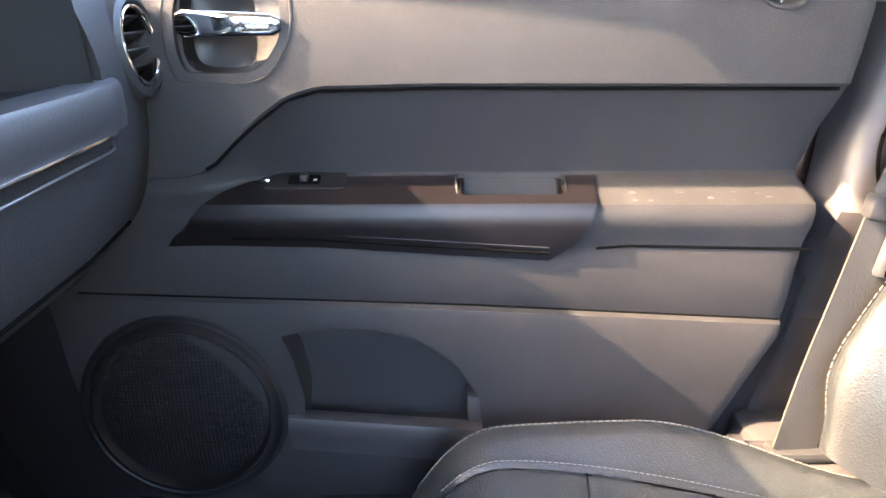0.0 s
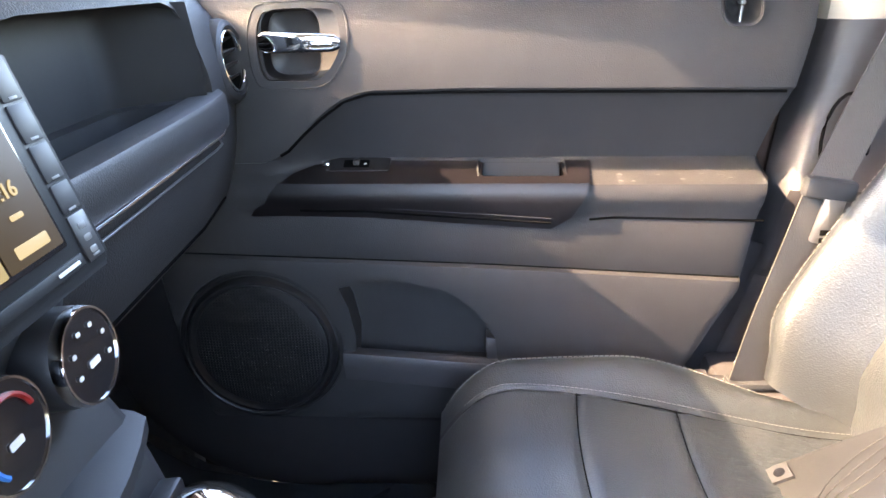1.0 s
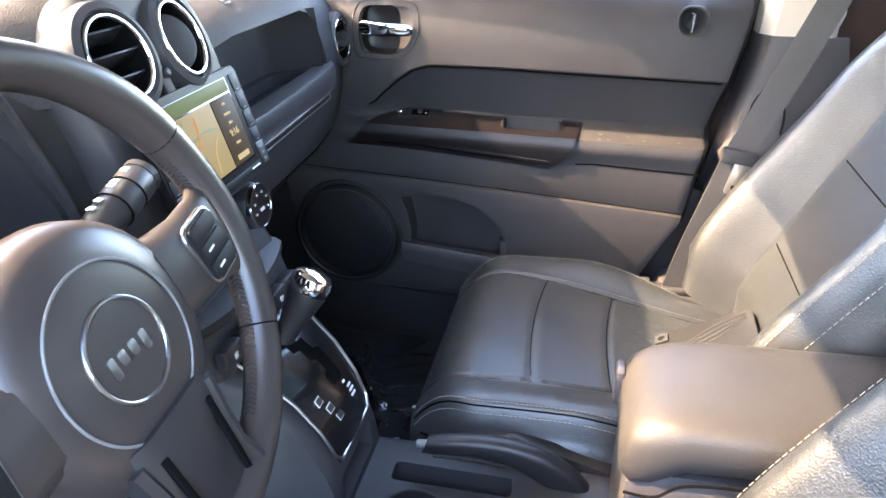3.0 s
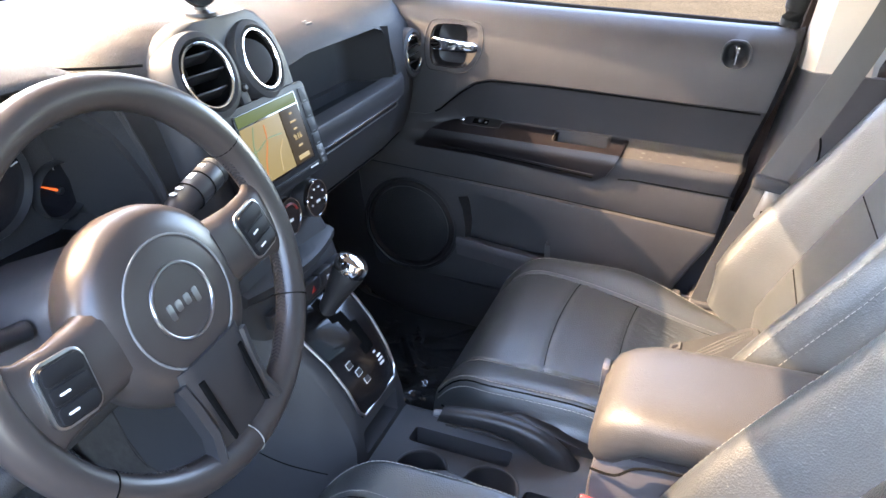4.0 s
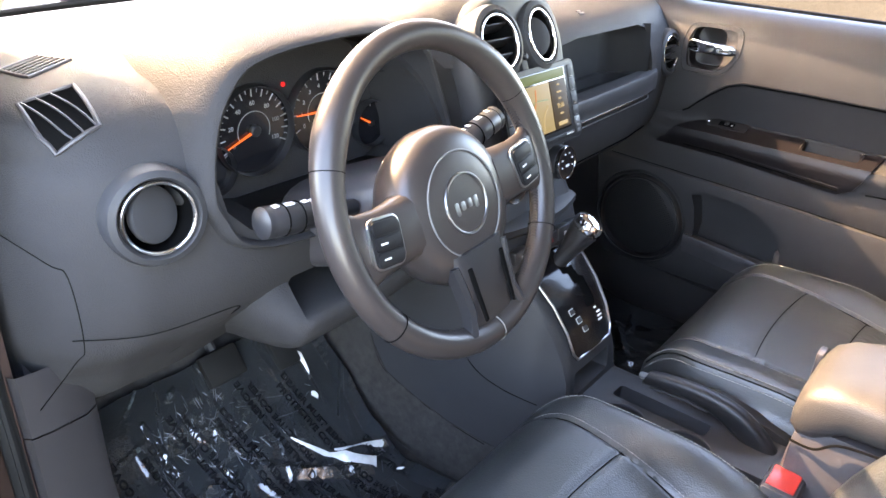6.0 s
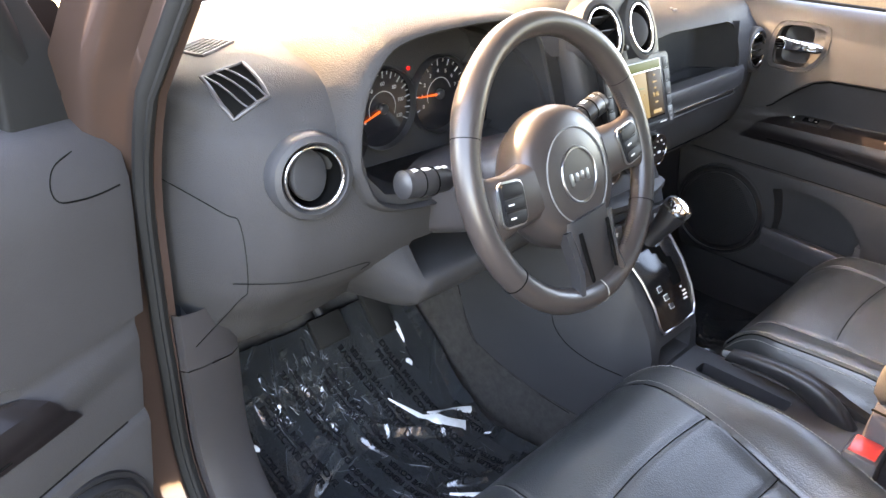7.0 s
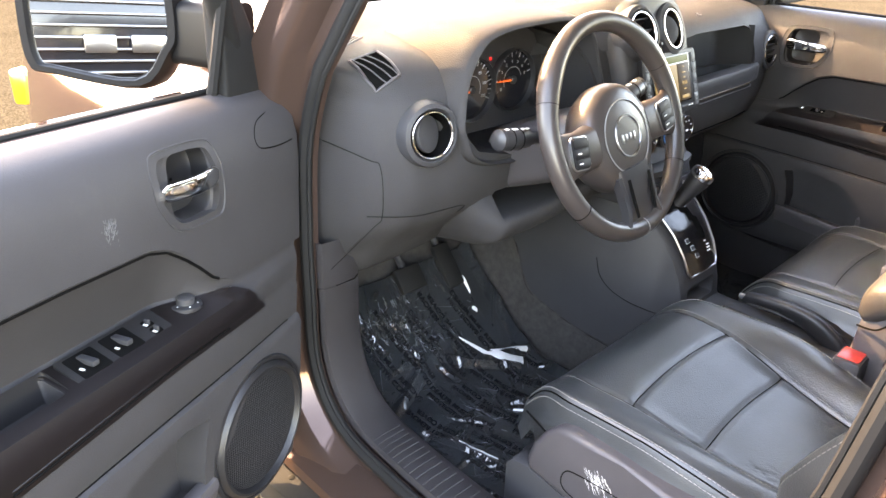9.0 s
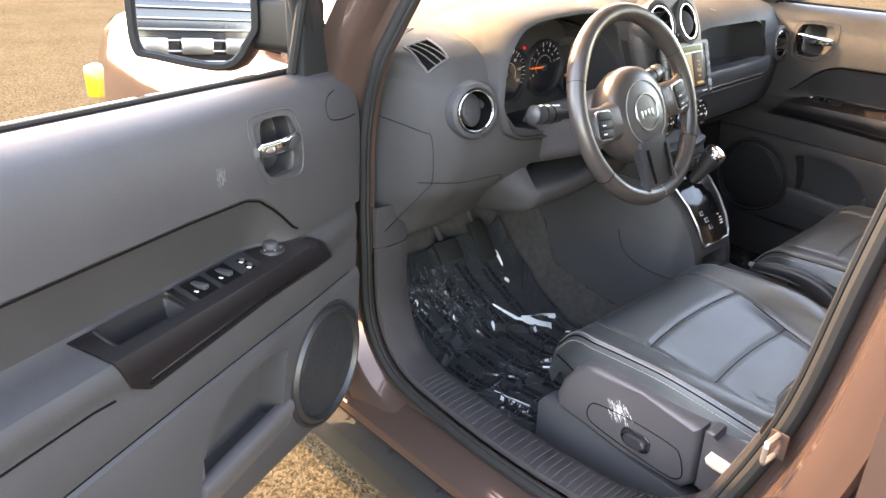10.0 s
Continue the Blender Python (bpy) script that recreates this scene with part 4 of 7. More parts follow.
# cross stitching on the inside of the rim
for a0, a1 in ((-42, 22), (158, 222), (-62, -46), (226, 242)):
    bm = bmesh.new()
    n = int(abs(a1 - a0) / 1.35)
    for i in range(n):
        a = radians(a0 + (a1 - a0) * (i + 0.5) / n)
        e = radians(0.55)
        for s in (1, -1):
            p = w((RIM_R - 0.0153) * math.cos(a - e), (RIM_R - 0.0153) * math.sin(a - e), 0.005 * s)
            q = w((RIM_R - 0.0153) * math.cos(a + e), (RIM_R - 0.0153) * math.sin(a + e), -0.001 * s)
            tube(bm, [p, q], 0.0009, 4)
    part("stitching", bm, GREYER, rim, "dark cross stitching", kind="stuff")


def wring(r, h, e=1.0, n=48, cy=-0.0165):
    return [w(r * math.cos(t) * e, cy + r * math.sin(t), h - 0.0135) for t in np.linspace(0, 2 * math.pi, n, endpoint=False)]


bm = bmesh.new()
loft(bm, [wring(0.078, -0.035), wring(0.087, -0.02), wring(0.089, 0.0), wring(0.086, 0.014), wring(0.078, 0.022), wring(0.062, 0.027), wring(0.03, 0.030), wring(0.004, 0.0305)], round_cols=True, caps=True)
hub = part("airbag_cover", bm, WHEEL_LEATHER, wheel)
bm = bmesh.new()
tube(bm, wring(0.058, 0.0282), 0.0011, 6, closed=True)
part("groove", bm, GREY, hub)
bm = bmesh.new()
tube(bm, wring(0.033, 0.0302), 0.0017, 8, closed=True)
part("emblem_ring", bm, SILVER, hub, "silver ring of the emblem")
bm = bmesh.new()
for a, b, ww, hh in ((-0.017, -0.002, 0.006, 0.015), (-0.007, -0.001, 0.007, 0.010), (0.004, -0.001, 0.007, 0.010), (0.015, -0.003, 0.006, 0.014)):
    prism(bm, rrect(ww, hh, 0.002, 3, a, b), w(0.0, -0.0165, 0.0167), WU, WV, 0.0012, 0.0004)
part("emblem", bm, SILVER, hub, "silver emblem as plain bars")
# side spokes with switches
for s in (-1, 1):
    bm = bmesh.new()
    rows = []
    for r, wd, h, th in ((0.070, 0.036, -0.008, 0.020), (0.09, 0.034, -0.003, 0.016), (0.115, 0.033, 0.000, 0.012), (0.14, 0.036, 0.001, 0.010), (0.159, 0.046, 0.0, 0.009)):
        cx, cy = s * r, -0.012
        row = []
        for i in range(16):
            t = 2 * math.pi * i / 16
            q = abs(math.cos(t)) ** 0.5 * (1 if math.cos(t) > 0 else -1)
            row.append(w(cx, cy + wd * q, h + th * math.sin(t)))
        rows.append(row)
    loft(bm, rows, round_cols=True, caps=True)
    spoke = part("spoke", bm, WHEEL_LEATHER, wheel)
    o = w(s * 0.1225, -0.011, 0.0105)
    lean = (WU * math.cos(radians(s * 8)) + WV * math.sin(radians(s * 8))).normalized()
    up = WN.cross(lean).normalized()
    bm = bmesh.new()
    prism(bm, rrect(0.043, 0.0515, 0.009), o, lean, up, 0.0035, 0.0015)
    bez = part("switch_bezel", bm, SILVER, spoke, "silver-edged switch frame")
    bm = bmesh.new()
    prism(bm, rrect(0.039, 0.047, 0.007), o + WN * 0.0008, lean, up, 0.0042, 0.0015)
    part("switch", bm, FACEPLATE, spoke)
    for cy, ch in ((0.015, 0.014), (-0.0005, 0.013), (-0.0155, 0.013)):
        bm = bmesh.new()
        prism(bm, rrect(0.034, ch, 0.003, 4, 0, cy), o + WN * 0.004, lean, up, 0.0022, 0.0008)
        part("button", bm, FACEPLATE, spoke)
        if cy < 0.01:
            bm = bmesh.new()
            prism(bm, rrect(0.009, 0.0018, 0.0005, 2, -0.006, cy), o + WN * 0.0063, lean, up, 0.0003, 0)
            part("legend", bm, WHITE, spoke)
# lower spoke: two legs with dark slots
bm = bmesh.new()
rows = []
for b, wd, h, th in ((-0.065, 0.046, 0.004, 0.016), (-0.09, 0.042, 0.006, 0.013), (-0.12, 0.040, 0.004, 0.010), (-0.145, 0.044, 0.0, 0.009), (-0.164, 0.055, -0.002, 0.008)):
    rows.append([w(wd * (abs(math.cos(t)) ** 0.45) * (1 if math.cos(t) > 0 else -1), b, h + th * math.sin(t)) for t in np.linspace(0, 2 * math.pi, 20, endpoint=False)])
loft(bm, rows, round_cols=True, caps=True)
low = part("spoke", bm, SATIN, wheel, "dark lower spoke with two slots")
for s in (-1, 1):
    bm = bmesh.new()
    prism(bm, [(s * 0.0255, -0.082), (s * 0.0315, -0.082), (s * 0.0285, -0.125), (s * 0.0275, -0.146), (s * 0.0235, -0.144)], w(0, 0, 0.016), WU, WV, 0.004, 0.001)
    part("slot", bm, SEAM, low)
    bm = bmesh.new()
    rows = []
    for b, a in ((-0.075, 0.046), (-0.10, 0.042), (-0.13, 0.040), (-0.155, 0.048)):
        rows.append([w(s * (a + dx), b, 0.012 + dz) for dx, dz in ((-0.008, 0.001), (-0.003, 0.0045), (0.004, 0.002), (0.004, -0.012), (-0.008, -0.012))])
    loft(bm, rows, round_cols=True, caps=True)
    part("leg", bm, SATIN, low)

# column shroud, stalks, key
COL_AT = Vector((0.05, -0.366, 0.90))
column = thing("steering_column", COL_AT, "dark grey steering column shroud between wheel and dashboard", "steering column")
bm = bmesh.new()
rows = []
for d, hw, hh in ((-0.045, 0.052, 0.052), (-0.07, 0.066, 0.060), (-0.11, 0.070, 0.062), (-0.16, 0.068, 0.062), (-0.24, 0.066, 0.060)):
    rows.append([WC - COL_AT + WU * (hw * (abs(math.cos(t)) ** 0.6) * (1 if math.cos(t) > 0 else -1)) + Vector((0, 0, 1)) * (-0.012 + hh * (abs(math.sin(t)) ** 0.6) * (1 if math.sin(t) > 0 else -1)) + WN * d for t in np.linspace(0, 2 * math.pi, 24, endpoint=False)])
loft(bm, rows, round_cols=True, caps=True)
part("shroud", bm, PLASTIC, column)


def stalk(side, root, tip, name, label):
    st = thing(name, root, label, "stalk")
    d = Vector(tip) - Vector(root)
    bm = bmesh.new()
    tube(bm, [d * 0, d * 0.35, d * 0.45, d * 0.62, d * 0.66, d * 0.93, d * 0.985, d], [0.009, 0.009, 0.014, 0.0155, 0.0165, 0.0165, 0.013, 0.006], 16)
    body = part("arm", bm, SATIN, st)
    bm = bmesh.new()
    u, v, a = frame_of(d)
    for f in (0.64, 0.80):
        tube(bm, [d * f + (u * math.cos(t) + v * math.sin(t)) * 0.0167 for t in np.linspace(0, 6.2832, 20, endpoint=False)], 0.0008, 5, closed=True)
    part("ring", bm, SEAM, body)
    for f in (0.5, 0.58, 0.72, 0.76, 0.88):
        bm = bmesh.new()
        c = d * f + v * 0.0166 + u * 0.002
        rbox(bm, c - Vector((0.003, 0.003, 0.0006)), c + Vector((0.003, 0.003, 0.0006)), 0)
        part("symbol", bm, WHITE, body)
    bm = bmesh.new()
    lathe(bm, d * 0.94, d, [(0.0167, 0), (0.0165, d.length * 0.05), (0.012, d.length * 0.075), (0.001, d.length * 0.08)], 18)
    part("cap", bm, SATIN, body)


stalk(1, (0.105, -0.300, 0.955), (0.100, -0.165, 0.990), "wiper_stalk", "black wiper stalk with white symbols")
stalk(-1, (0.105, -0.432, 0.945), (0.100, -0.552, 0.962), "turn_signal_stalk", "black turn signal stalk with grey end cap")
KEY = (0.135, -0.285, 0.90)
key = thing("ignition_key", KEY, "black-headed car key in the steering column", "key")
bm = bmesh.new()
lathe(bm, (0, 0, 0), (0.7, 0.7, 0.2), [(0.013, -0.03), (0.013, 0), (0.011, 0.003)], 20)
part("lock", bm, SATIN, key)
bm = bmesh.new()
rbox(bm, (0.004, 0.0, -0.010), (0.030, 0.014, 0.010), 0.003)
part("bow", bm, DARK, key)
# ---- centre console ----
CON_AT = (0.25, -0.015, 0.30)
CY = -0.015
console = thing("centre_console", CON_AT, "dark grey centre console with cup holders between the seats", "console")
bm = bmesh.new()
rows = []
for x, z, hw, foot in ((-0.50, 0.62, 0.105, 0.03), (-0.30, 0.70, 0.105, 0.03), (-0.10, 0.745, 0.105, 0.03), (0.02, 0.752, 0.100, 0.03), (0.085, 0.742, 0.092, 0.03), (0.125, 0.722, 0.086, 0.032), (0.160, 0.692, 0.080, 0.034), (0.188, 0.655, 0.076, 0.034),
                       (0.208, 0.615, 0.074, 0.03), (0.219, 0.580, 0.074, 0.03), (0.222, 0.54, 0.080, 0.02), (0.224, 0.524, 0.092, 0.012), (0.24, 0.520, 0.097, 0.008), (0.40, 0.520, 0.100, 0.006), (0.62, 0.520, 0.100, 0.006)):
    rows.append([Vector((x, CY + s * (hw + o), zz)) for s, o, zz in ((-1, foot, 0.295), (-1, foot * 0.85, 0.38), (-1, foot * 0.5, min(0.50, z - 0.012)), (-1, 0.004, z - 0.016), (-1, -0.004, z - 0.004), (-1, -0.014, z), (0, -hw, z + 0.001),
                                                                     (1, -0.014, z), (1, -0.004, z - 0.004), (1, 0.004, z - 0.016), (1, foot * 0.5, min(0.50, z - 0.012)), (1, foot * 0.85, 0.38), (1, foot, 0.295))])
loft(bm, rows, round_cols=True, caps=True)
con = part("body", put(bm, CON_AT), DARK, console)
# dark lines drawn for shading steps on the side, at its carpet and bend
for path in (((-0.19, -0.1345, 0.56), (-0.185, -0.1345, 0.547), (-0.162, -0.1375, 0.492), (-0.129, -0.1405, 0.452), (-0.057, -0.1405, 0.430), (0.025, -0.1385, 0.414), (0.10, -0.134, 0.405)), ((0.030, -0.1265, 0.600), (0.042, -0.1255, 0.562), (0.071, -0.1235, 0.537), (0.113, -0.1185, 0.523), (0.151, -0.1135, 0.519), (0.18, -0.1105, 0.519))):
    bm = bmesh.new()
    tube(bm, smooth(path, 6), 0.0007, 6)
    part("seam", put(bm, CON_AT), SEAM, con)
# carpeted foot of the console beside the pedals
bm = bmesh.new()
rows = []
for x in np.linspace(-0.44, 0.20, 40):
    top = table(x, [-0.44, -0.25, -0.19, -0.162, -0.129, -0.057, 0.025, 0.10, 0.20], [0.60, 0.60, 0.56, 0.494, 0.453, 0.431, 0.415, 0.406, 0.40])
    hw = table(x, [-0.5, -0.1, 0.02, 0.085, 0.125, 0.16, 0.20], [0.105, 0.105, 0.100, 0.092, 0.086, 0.080, 0.075])
    rows.append([Vector((x, CY - hw - table(z, [0.295, 0.38, 0.50, 0.62], [0.03, 0.0255, 0.015, 0.008]) - o, z)) for o, z in [(-0.003, top)] + [(0.0022 + 0.0008 * math.sin(x * 60 + k), top + (0.30 - top) * k / 7) for k in range(8)]])
loft(bm, rows)
part("carpet", put(bm, CON_AT), CARPET, con, "dark brown carpet")
for x, y, r in ((0.300, CY - 0.038, 0.038), (0.402, CY - 0.034, 0.040)):
    bm = bmesh.new()
    lathe(bm, (x, y, 0.455), (0, 0, 1), [(r * 0.92, 0), (r, 0.08)], 40)
    carve(con, put(bm, CON_AT))
    bm = bmesh.new()
    tube(bm, [Vector((x + r * math.cos(t), y + r * math.sin(t), 0.5212)) for t in np.linspace(0, 6.2832, 40, endpoint=False)], 0.0026, 8, closed=True)
    cup = part("cup_holder", put(bm, CON_AT), DARK, console)
    bm = bmesh.new()
    lathe(bm, (x, y, 0.458), (0, 0, 1), [(r * 0.88, 0), (r * 0.88, 0.003)], 30)
    part("liner", put(bm, CON_AT), RUBBER, cup)
bm = bmesh.new()
rbox(bm, (0.258, CY + 0.012, 0.465), (0.415, CY + 0.046, 0.56), 0.006)
carve(con, put(bm, CON_AT))
bm = bmesh.new()
rbox(bm, (0.45, CY - 0.085, 0.49), (0.55, CY - 0.02, 0.56), 0.008)
carve(con, put(bm, CON_AT))
bm = bmesh.new()
rbox(bm, (0.19, CY - 0.055, 0.535), (0.26, CY + 0.055, 0.578), 0.006)
carve(con, put(bm, CON_AT))


def plate_at(s, a, lift):
    """On the shift plate: s from its upper to its lower end, a across."""
    x = table(s, [0, 0.25, 0.5, 0.75, 1], [0.100, 0.138, 0.170, 0.196, 0.214])
    z = table(s, [0, 0.25, 0.5, 0.75, 1], [0.7405, 0.716, 0.684, 0.645, 0.602])
    dx = table(s, [0, 0.25, 0.5, 0.75, 1], [0.35, 0.55, 0.72, 0.85, 0.95])
    dz = math.sqrt(1 - dx * dx)
    hw = table(s, [0, 0.3, 1], [0.070, 0.068, 0.056])
    return Vector((x + dx * lift, CY + a * hw, z + dz * lift))


bm = bmesh.new()
loft(bm, [[plate_at(s, a, 0.0045 + 0.004 * (1 - a * a)) for a in np.linspace(-1, 1, 13)] for s in np.linspace(0, 1, 22)])
bmesh.ops.solidify(bm, geom=bm.faces[:], thickness=0.003)
plate = part("shift_plate", put(bm, CON_AT), BLACK, console, "glossy black shift plate")
edge = [plate_at(s, -1.03, 0.006) for s in np.linspace(0, 0.94, 20)] + [plate_at(1.0, a, 0.006) for a in np.linspace(-0.9, 0.9, 10)] + [plate_at(s, 1.03, 0.006) for s in np.linspace(0.94, 0, 20)]
bm = bmesh.new()
tube(bm, edge, 0.0022, 8)
part("trim", put(bm, CON_AT), SILVER, console, "bright chrome edge of the shift plate")
bm = bmesh.new()
gate = [(0.10, 0.0), (0.30, 0.02), (0.31, 0.18), (0.42, 0.20), (0.43, 0.34), (0.58, 0.36), (0.60, 0.30), (0.66, 0.30)]
tube(bm, [plate_at(s, a, 0.0095) for s, a in gate], [0.010] * 6 + [0.014, 0.012], 10, flat=0.25, hint=(0.8, 0, 0.6))
part("gate", put(bm, CON_AT), SEAM, plate)
for k in range(3):
    bm = bmesh.new()
    c = plate_at(0.62 + 0.09 * k, -0.55 + 0.14 * k, 0.0085)
    prism(bm, rrect(0.013, 0.010, 0.001), c, (0, 1, 0), Vector((-0.6, 0, 0.8)), 0.0006, 0)
    ind = part("indicator", put(bm, CON_AT), WHITE, plate)
    bm = bmesh.new()
    prism(bm, rrect(0.011, 0.008, 0.001), c + Vector((0.0006, 0, 0.0004)), (0, 1, 0), Vector((-0.6, 0, 0.8)), 0.0006, 0)
    part("indicator_face", put(bm, CON_AT), SATIN, ind)
for s, a, wd in ((0.70, 0.42, 0.006), (0.745, 0.50, 0.010), (0.78, 0.52, 0.012), (0.815, 0.52, 0.012)):
    bm = bmesh.new()
    prism(bm, rrect(wd, 0.003, 0.0005), plate_at(s, a, 0.0088), (0, 1, 0), Vector((-0.6, 0, 0.8)), 0.0004, 0)
    part("legend", put(bm, CON_AT), WHITE, plate)
# silver surround and the small bin ahead of the lever
bm = bmesh.new()
loft(bm, [[Vector((x, CY + a * 0.088, z)) for a in np.linspace(-1, 1, 7)] for x, z in ((-0.02, 0.7575), (0.04, 0.7555), (0.088, 0.7475))])
bmesh.ops.solidify(bm, geom=bm.faces[:], thickness=0.003)
part("surround", put(bm, CON_AT), SILVER, console, "satin silver surround")
bm = bmesh.new()
prism(bm, rrect(0.075, 0.13, 0.012), (0.025, CY, 0.759), (1, 0, -0.06), (0, 1, 0), 0.002, 0.0005)
part("bin_mat", put(bm, CON_AT), SEAM, console)

# gear lever
GL = Vector((0.130, CY, 0.715))
lever = thing("gear_lever", GL, "black gear lever with a chrome-capped knob", "gear lever")
KD = Vector((0.169, CY + 0.028, 0.798)) - GL
bm = bmesh.new()
tube(bm, [KD * 0, KD * 0.15, KD * 0.4, KD * 0.62, KD * 0.82, KD * 0.9], [0.011, 0.0125, 0.0155, 0.0200, 0.0238, 0.0232], 20)
part("grip", bm, SATIN, lever)
bm = bmesh.new()
lathe(bm, KD * 0.86, KD, [(0.0236, 0), (0.0250, 0.004), (0.0250, 0.011), (0.0228, 0.018), (0.016, 0.0225), (0.006, 0.0245), (0.001, 0.025)], 32)
part("cap", bm, CHROME, lever, "polished chrome cap")

# handbrake
HB = Vector((0.515, CY + 0.052, 0.50))
brake = thing("handbrake", HB, "dark plastic handbrake lever lying beside the cup holders", "handbrake")
bm = bmesh.new()
rows = []
for p, hh, ww in zip(smooth([(-0.218, -0.004, 0.056), (-0.160, -0.002, 0.062), (-0.110, 0.0, 0.060), (-0.068, 0.0, 0.046), (-0.032, 0.0, 0.022), (0.004, 0.0, -0.014)], 5), np.interp(np.linspace(0, 1, 26), [0, 0.1, 0.4, 0.6, 0.8, 1], [0.012, 0.0145, 0.0155, 0.020, 0.021, 0.019]), np.interp(np.linspace(0, 1, 26), [0, 0.1, 0.4, 0.6, 1], [0.010, 0.0125, 0.0135, 0.0145, 0.0155])):
    rows.append([p + Vector((0.35 * hh * abs(math.sin(t)) ** 0.7 * (1 if math.sin(t) > 0 else -1), ww * abs(math.cos(t)) ** 0.7 * (1 if math.cos(t) > 0 else -1), hh * abs(math.sin(t)) ** 0.7 * (1 if math.sin(t) > 0 else -1))) for t in np.linspace(0, 2 * math.pi, 18, endpoint=False)])
loft(bm, rows, round_cols=True, caps=True)
grip = part("lever", bm, SATINER, brake)
bm = bmesh.new()
tube(bm, [(-0.216, -0.004, 0.056), (-0.228, -0.004, 0.0545), (-0.230, -0.004, 0.0543)], [0.0058, 0.0058, 0.004], 12)
part("button", bm, GREY, brake, "grey release button")
bm = bmesh.new()
tube(bm, [(-0.205, -0.0165, 0.049), (-0.150, -0.0160, 0.053), (-0.110, -0.0155, 0.049)], [0.0022, 0.0034, 0.0016], 8)
part("ridge", bm, SATINER, grip)
# steel belt anchor strap between the console and the passenger seat
AN = Vector((0.592, 0.090, 0.47))
anchor = thing("belt_anchor", AN, "bright steel belt anchor strap beside the console", "belt anchor")
bm = bmesh.new()
prism(bm, [(-0.016, -0.01), (-0.004, -0.012), (0.017, 0.052), (0.016, 0.062), (0.006, 0.064), (0.002, 0.056)], (0, 0.002, 0), (1, 0, 0), (0, 0, 1), 0.004, 0.0012)
part("strap", bm, ZINC, anchor)

# armrest box
AB = (0.68, -0.02, 0.52)
ABX = (0.018, 0.0, -0.010)
armbox = thing("armrest_box", AB, "padded dark armrest box on the console, lid shut", "armrest")
bm = bmesh.new()
rows = []
for x, zt, hw in ((0.518, 0.63, 0.066), (0.522, 0.668, 0.076), (0.55, 0.688, 0.082), (0.70, 0.692, 0.084), (0.86, 0.70, 0.084)):
    rows.append([Vector((x, -0.02 + s * q, z)) for s, q, z in ((-1, hw * 0.9, 0.51), (-1, hw * 0.96, 0.56), (-1, hw, zt - 0.02), (-1, hw - 0.006, zt), (1, hw - 0.006, zt), (1, hw, zt - 0.02), (1, hw * 0.96, 0.56), (1, hw * 0.9, 0.51))])
loft(bm, rows, round_cols=True, caps=True)
part("box", put(bm, Vector(AB) - Vector(ABX)), PLASTIC, armbox)
bm = bmesh.new()
rows = []
for x, zb, zt, hw in ((0.512, 0.690, 0.700, 0.060), (0.514, 0.672, 0.722, 0.072), (0.525, 0.660, 0.742, 0.080), (0.545, 0.664, 0.754, 0.085), (0.575, 0.690, 0.760, 0.088), (0.65, 0.696, 0.763, 0.090), (0.78, 0.70, 0.768, 0.090), (0.88, 0.705, 0.772, 0.088)):
    rows.append([Vector((x, -0.02 + hw * (abs(math.cos(t)) ** 0.55) * (1 if math.cos(t) > 0 else -1), (zb + zt) / 2 + (zt - zb) / 2 * (abs(math.sin(t)) ** 0.55) * (1 if math.sin(t) > 0 else -1))) for t in np.linspace(0, 2 * math.pi, 28, endpoint=False)])
loft(bm, rows, round_cols=True, caps=True)
lid = part("lid", put(bm, Vector(AB) - Vector(ABX)), VINYL, armbox)
for s in (-1, 1):
    bm = bmesh.new()
    tube(bm, smooth([(0.520, -0.02 + s * 0.079, 0.662), (0.550, -0.02 + s * 0.0865, 0.668), (0.580, -0.02 + s * 0.0875, 0.690), (0.66, -0.02 + s * 0.0885, 0.697), (0.80, -0.02 + s * 0.0885, 0.702)], 6), 0.0016, 6)
    part("seam", put(bm, Vector(AB) - Vector(ABX)), SEAM, lid)
bm = bmesh.new()
rbox(bm, (0.507, 0.012, 0.685), (0.517, 0.040, 0.730), 0.003)
part("latch", put(bm, Vector(AB) - Vector(ABX)), PLASTIC, armbox)

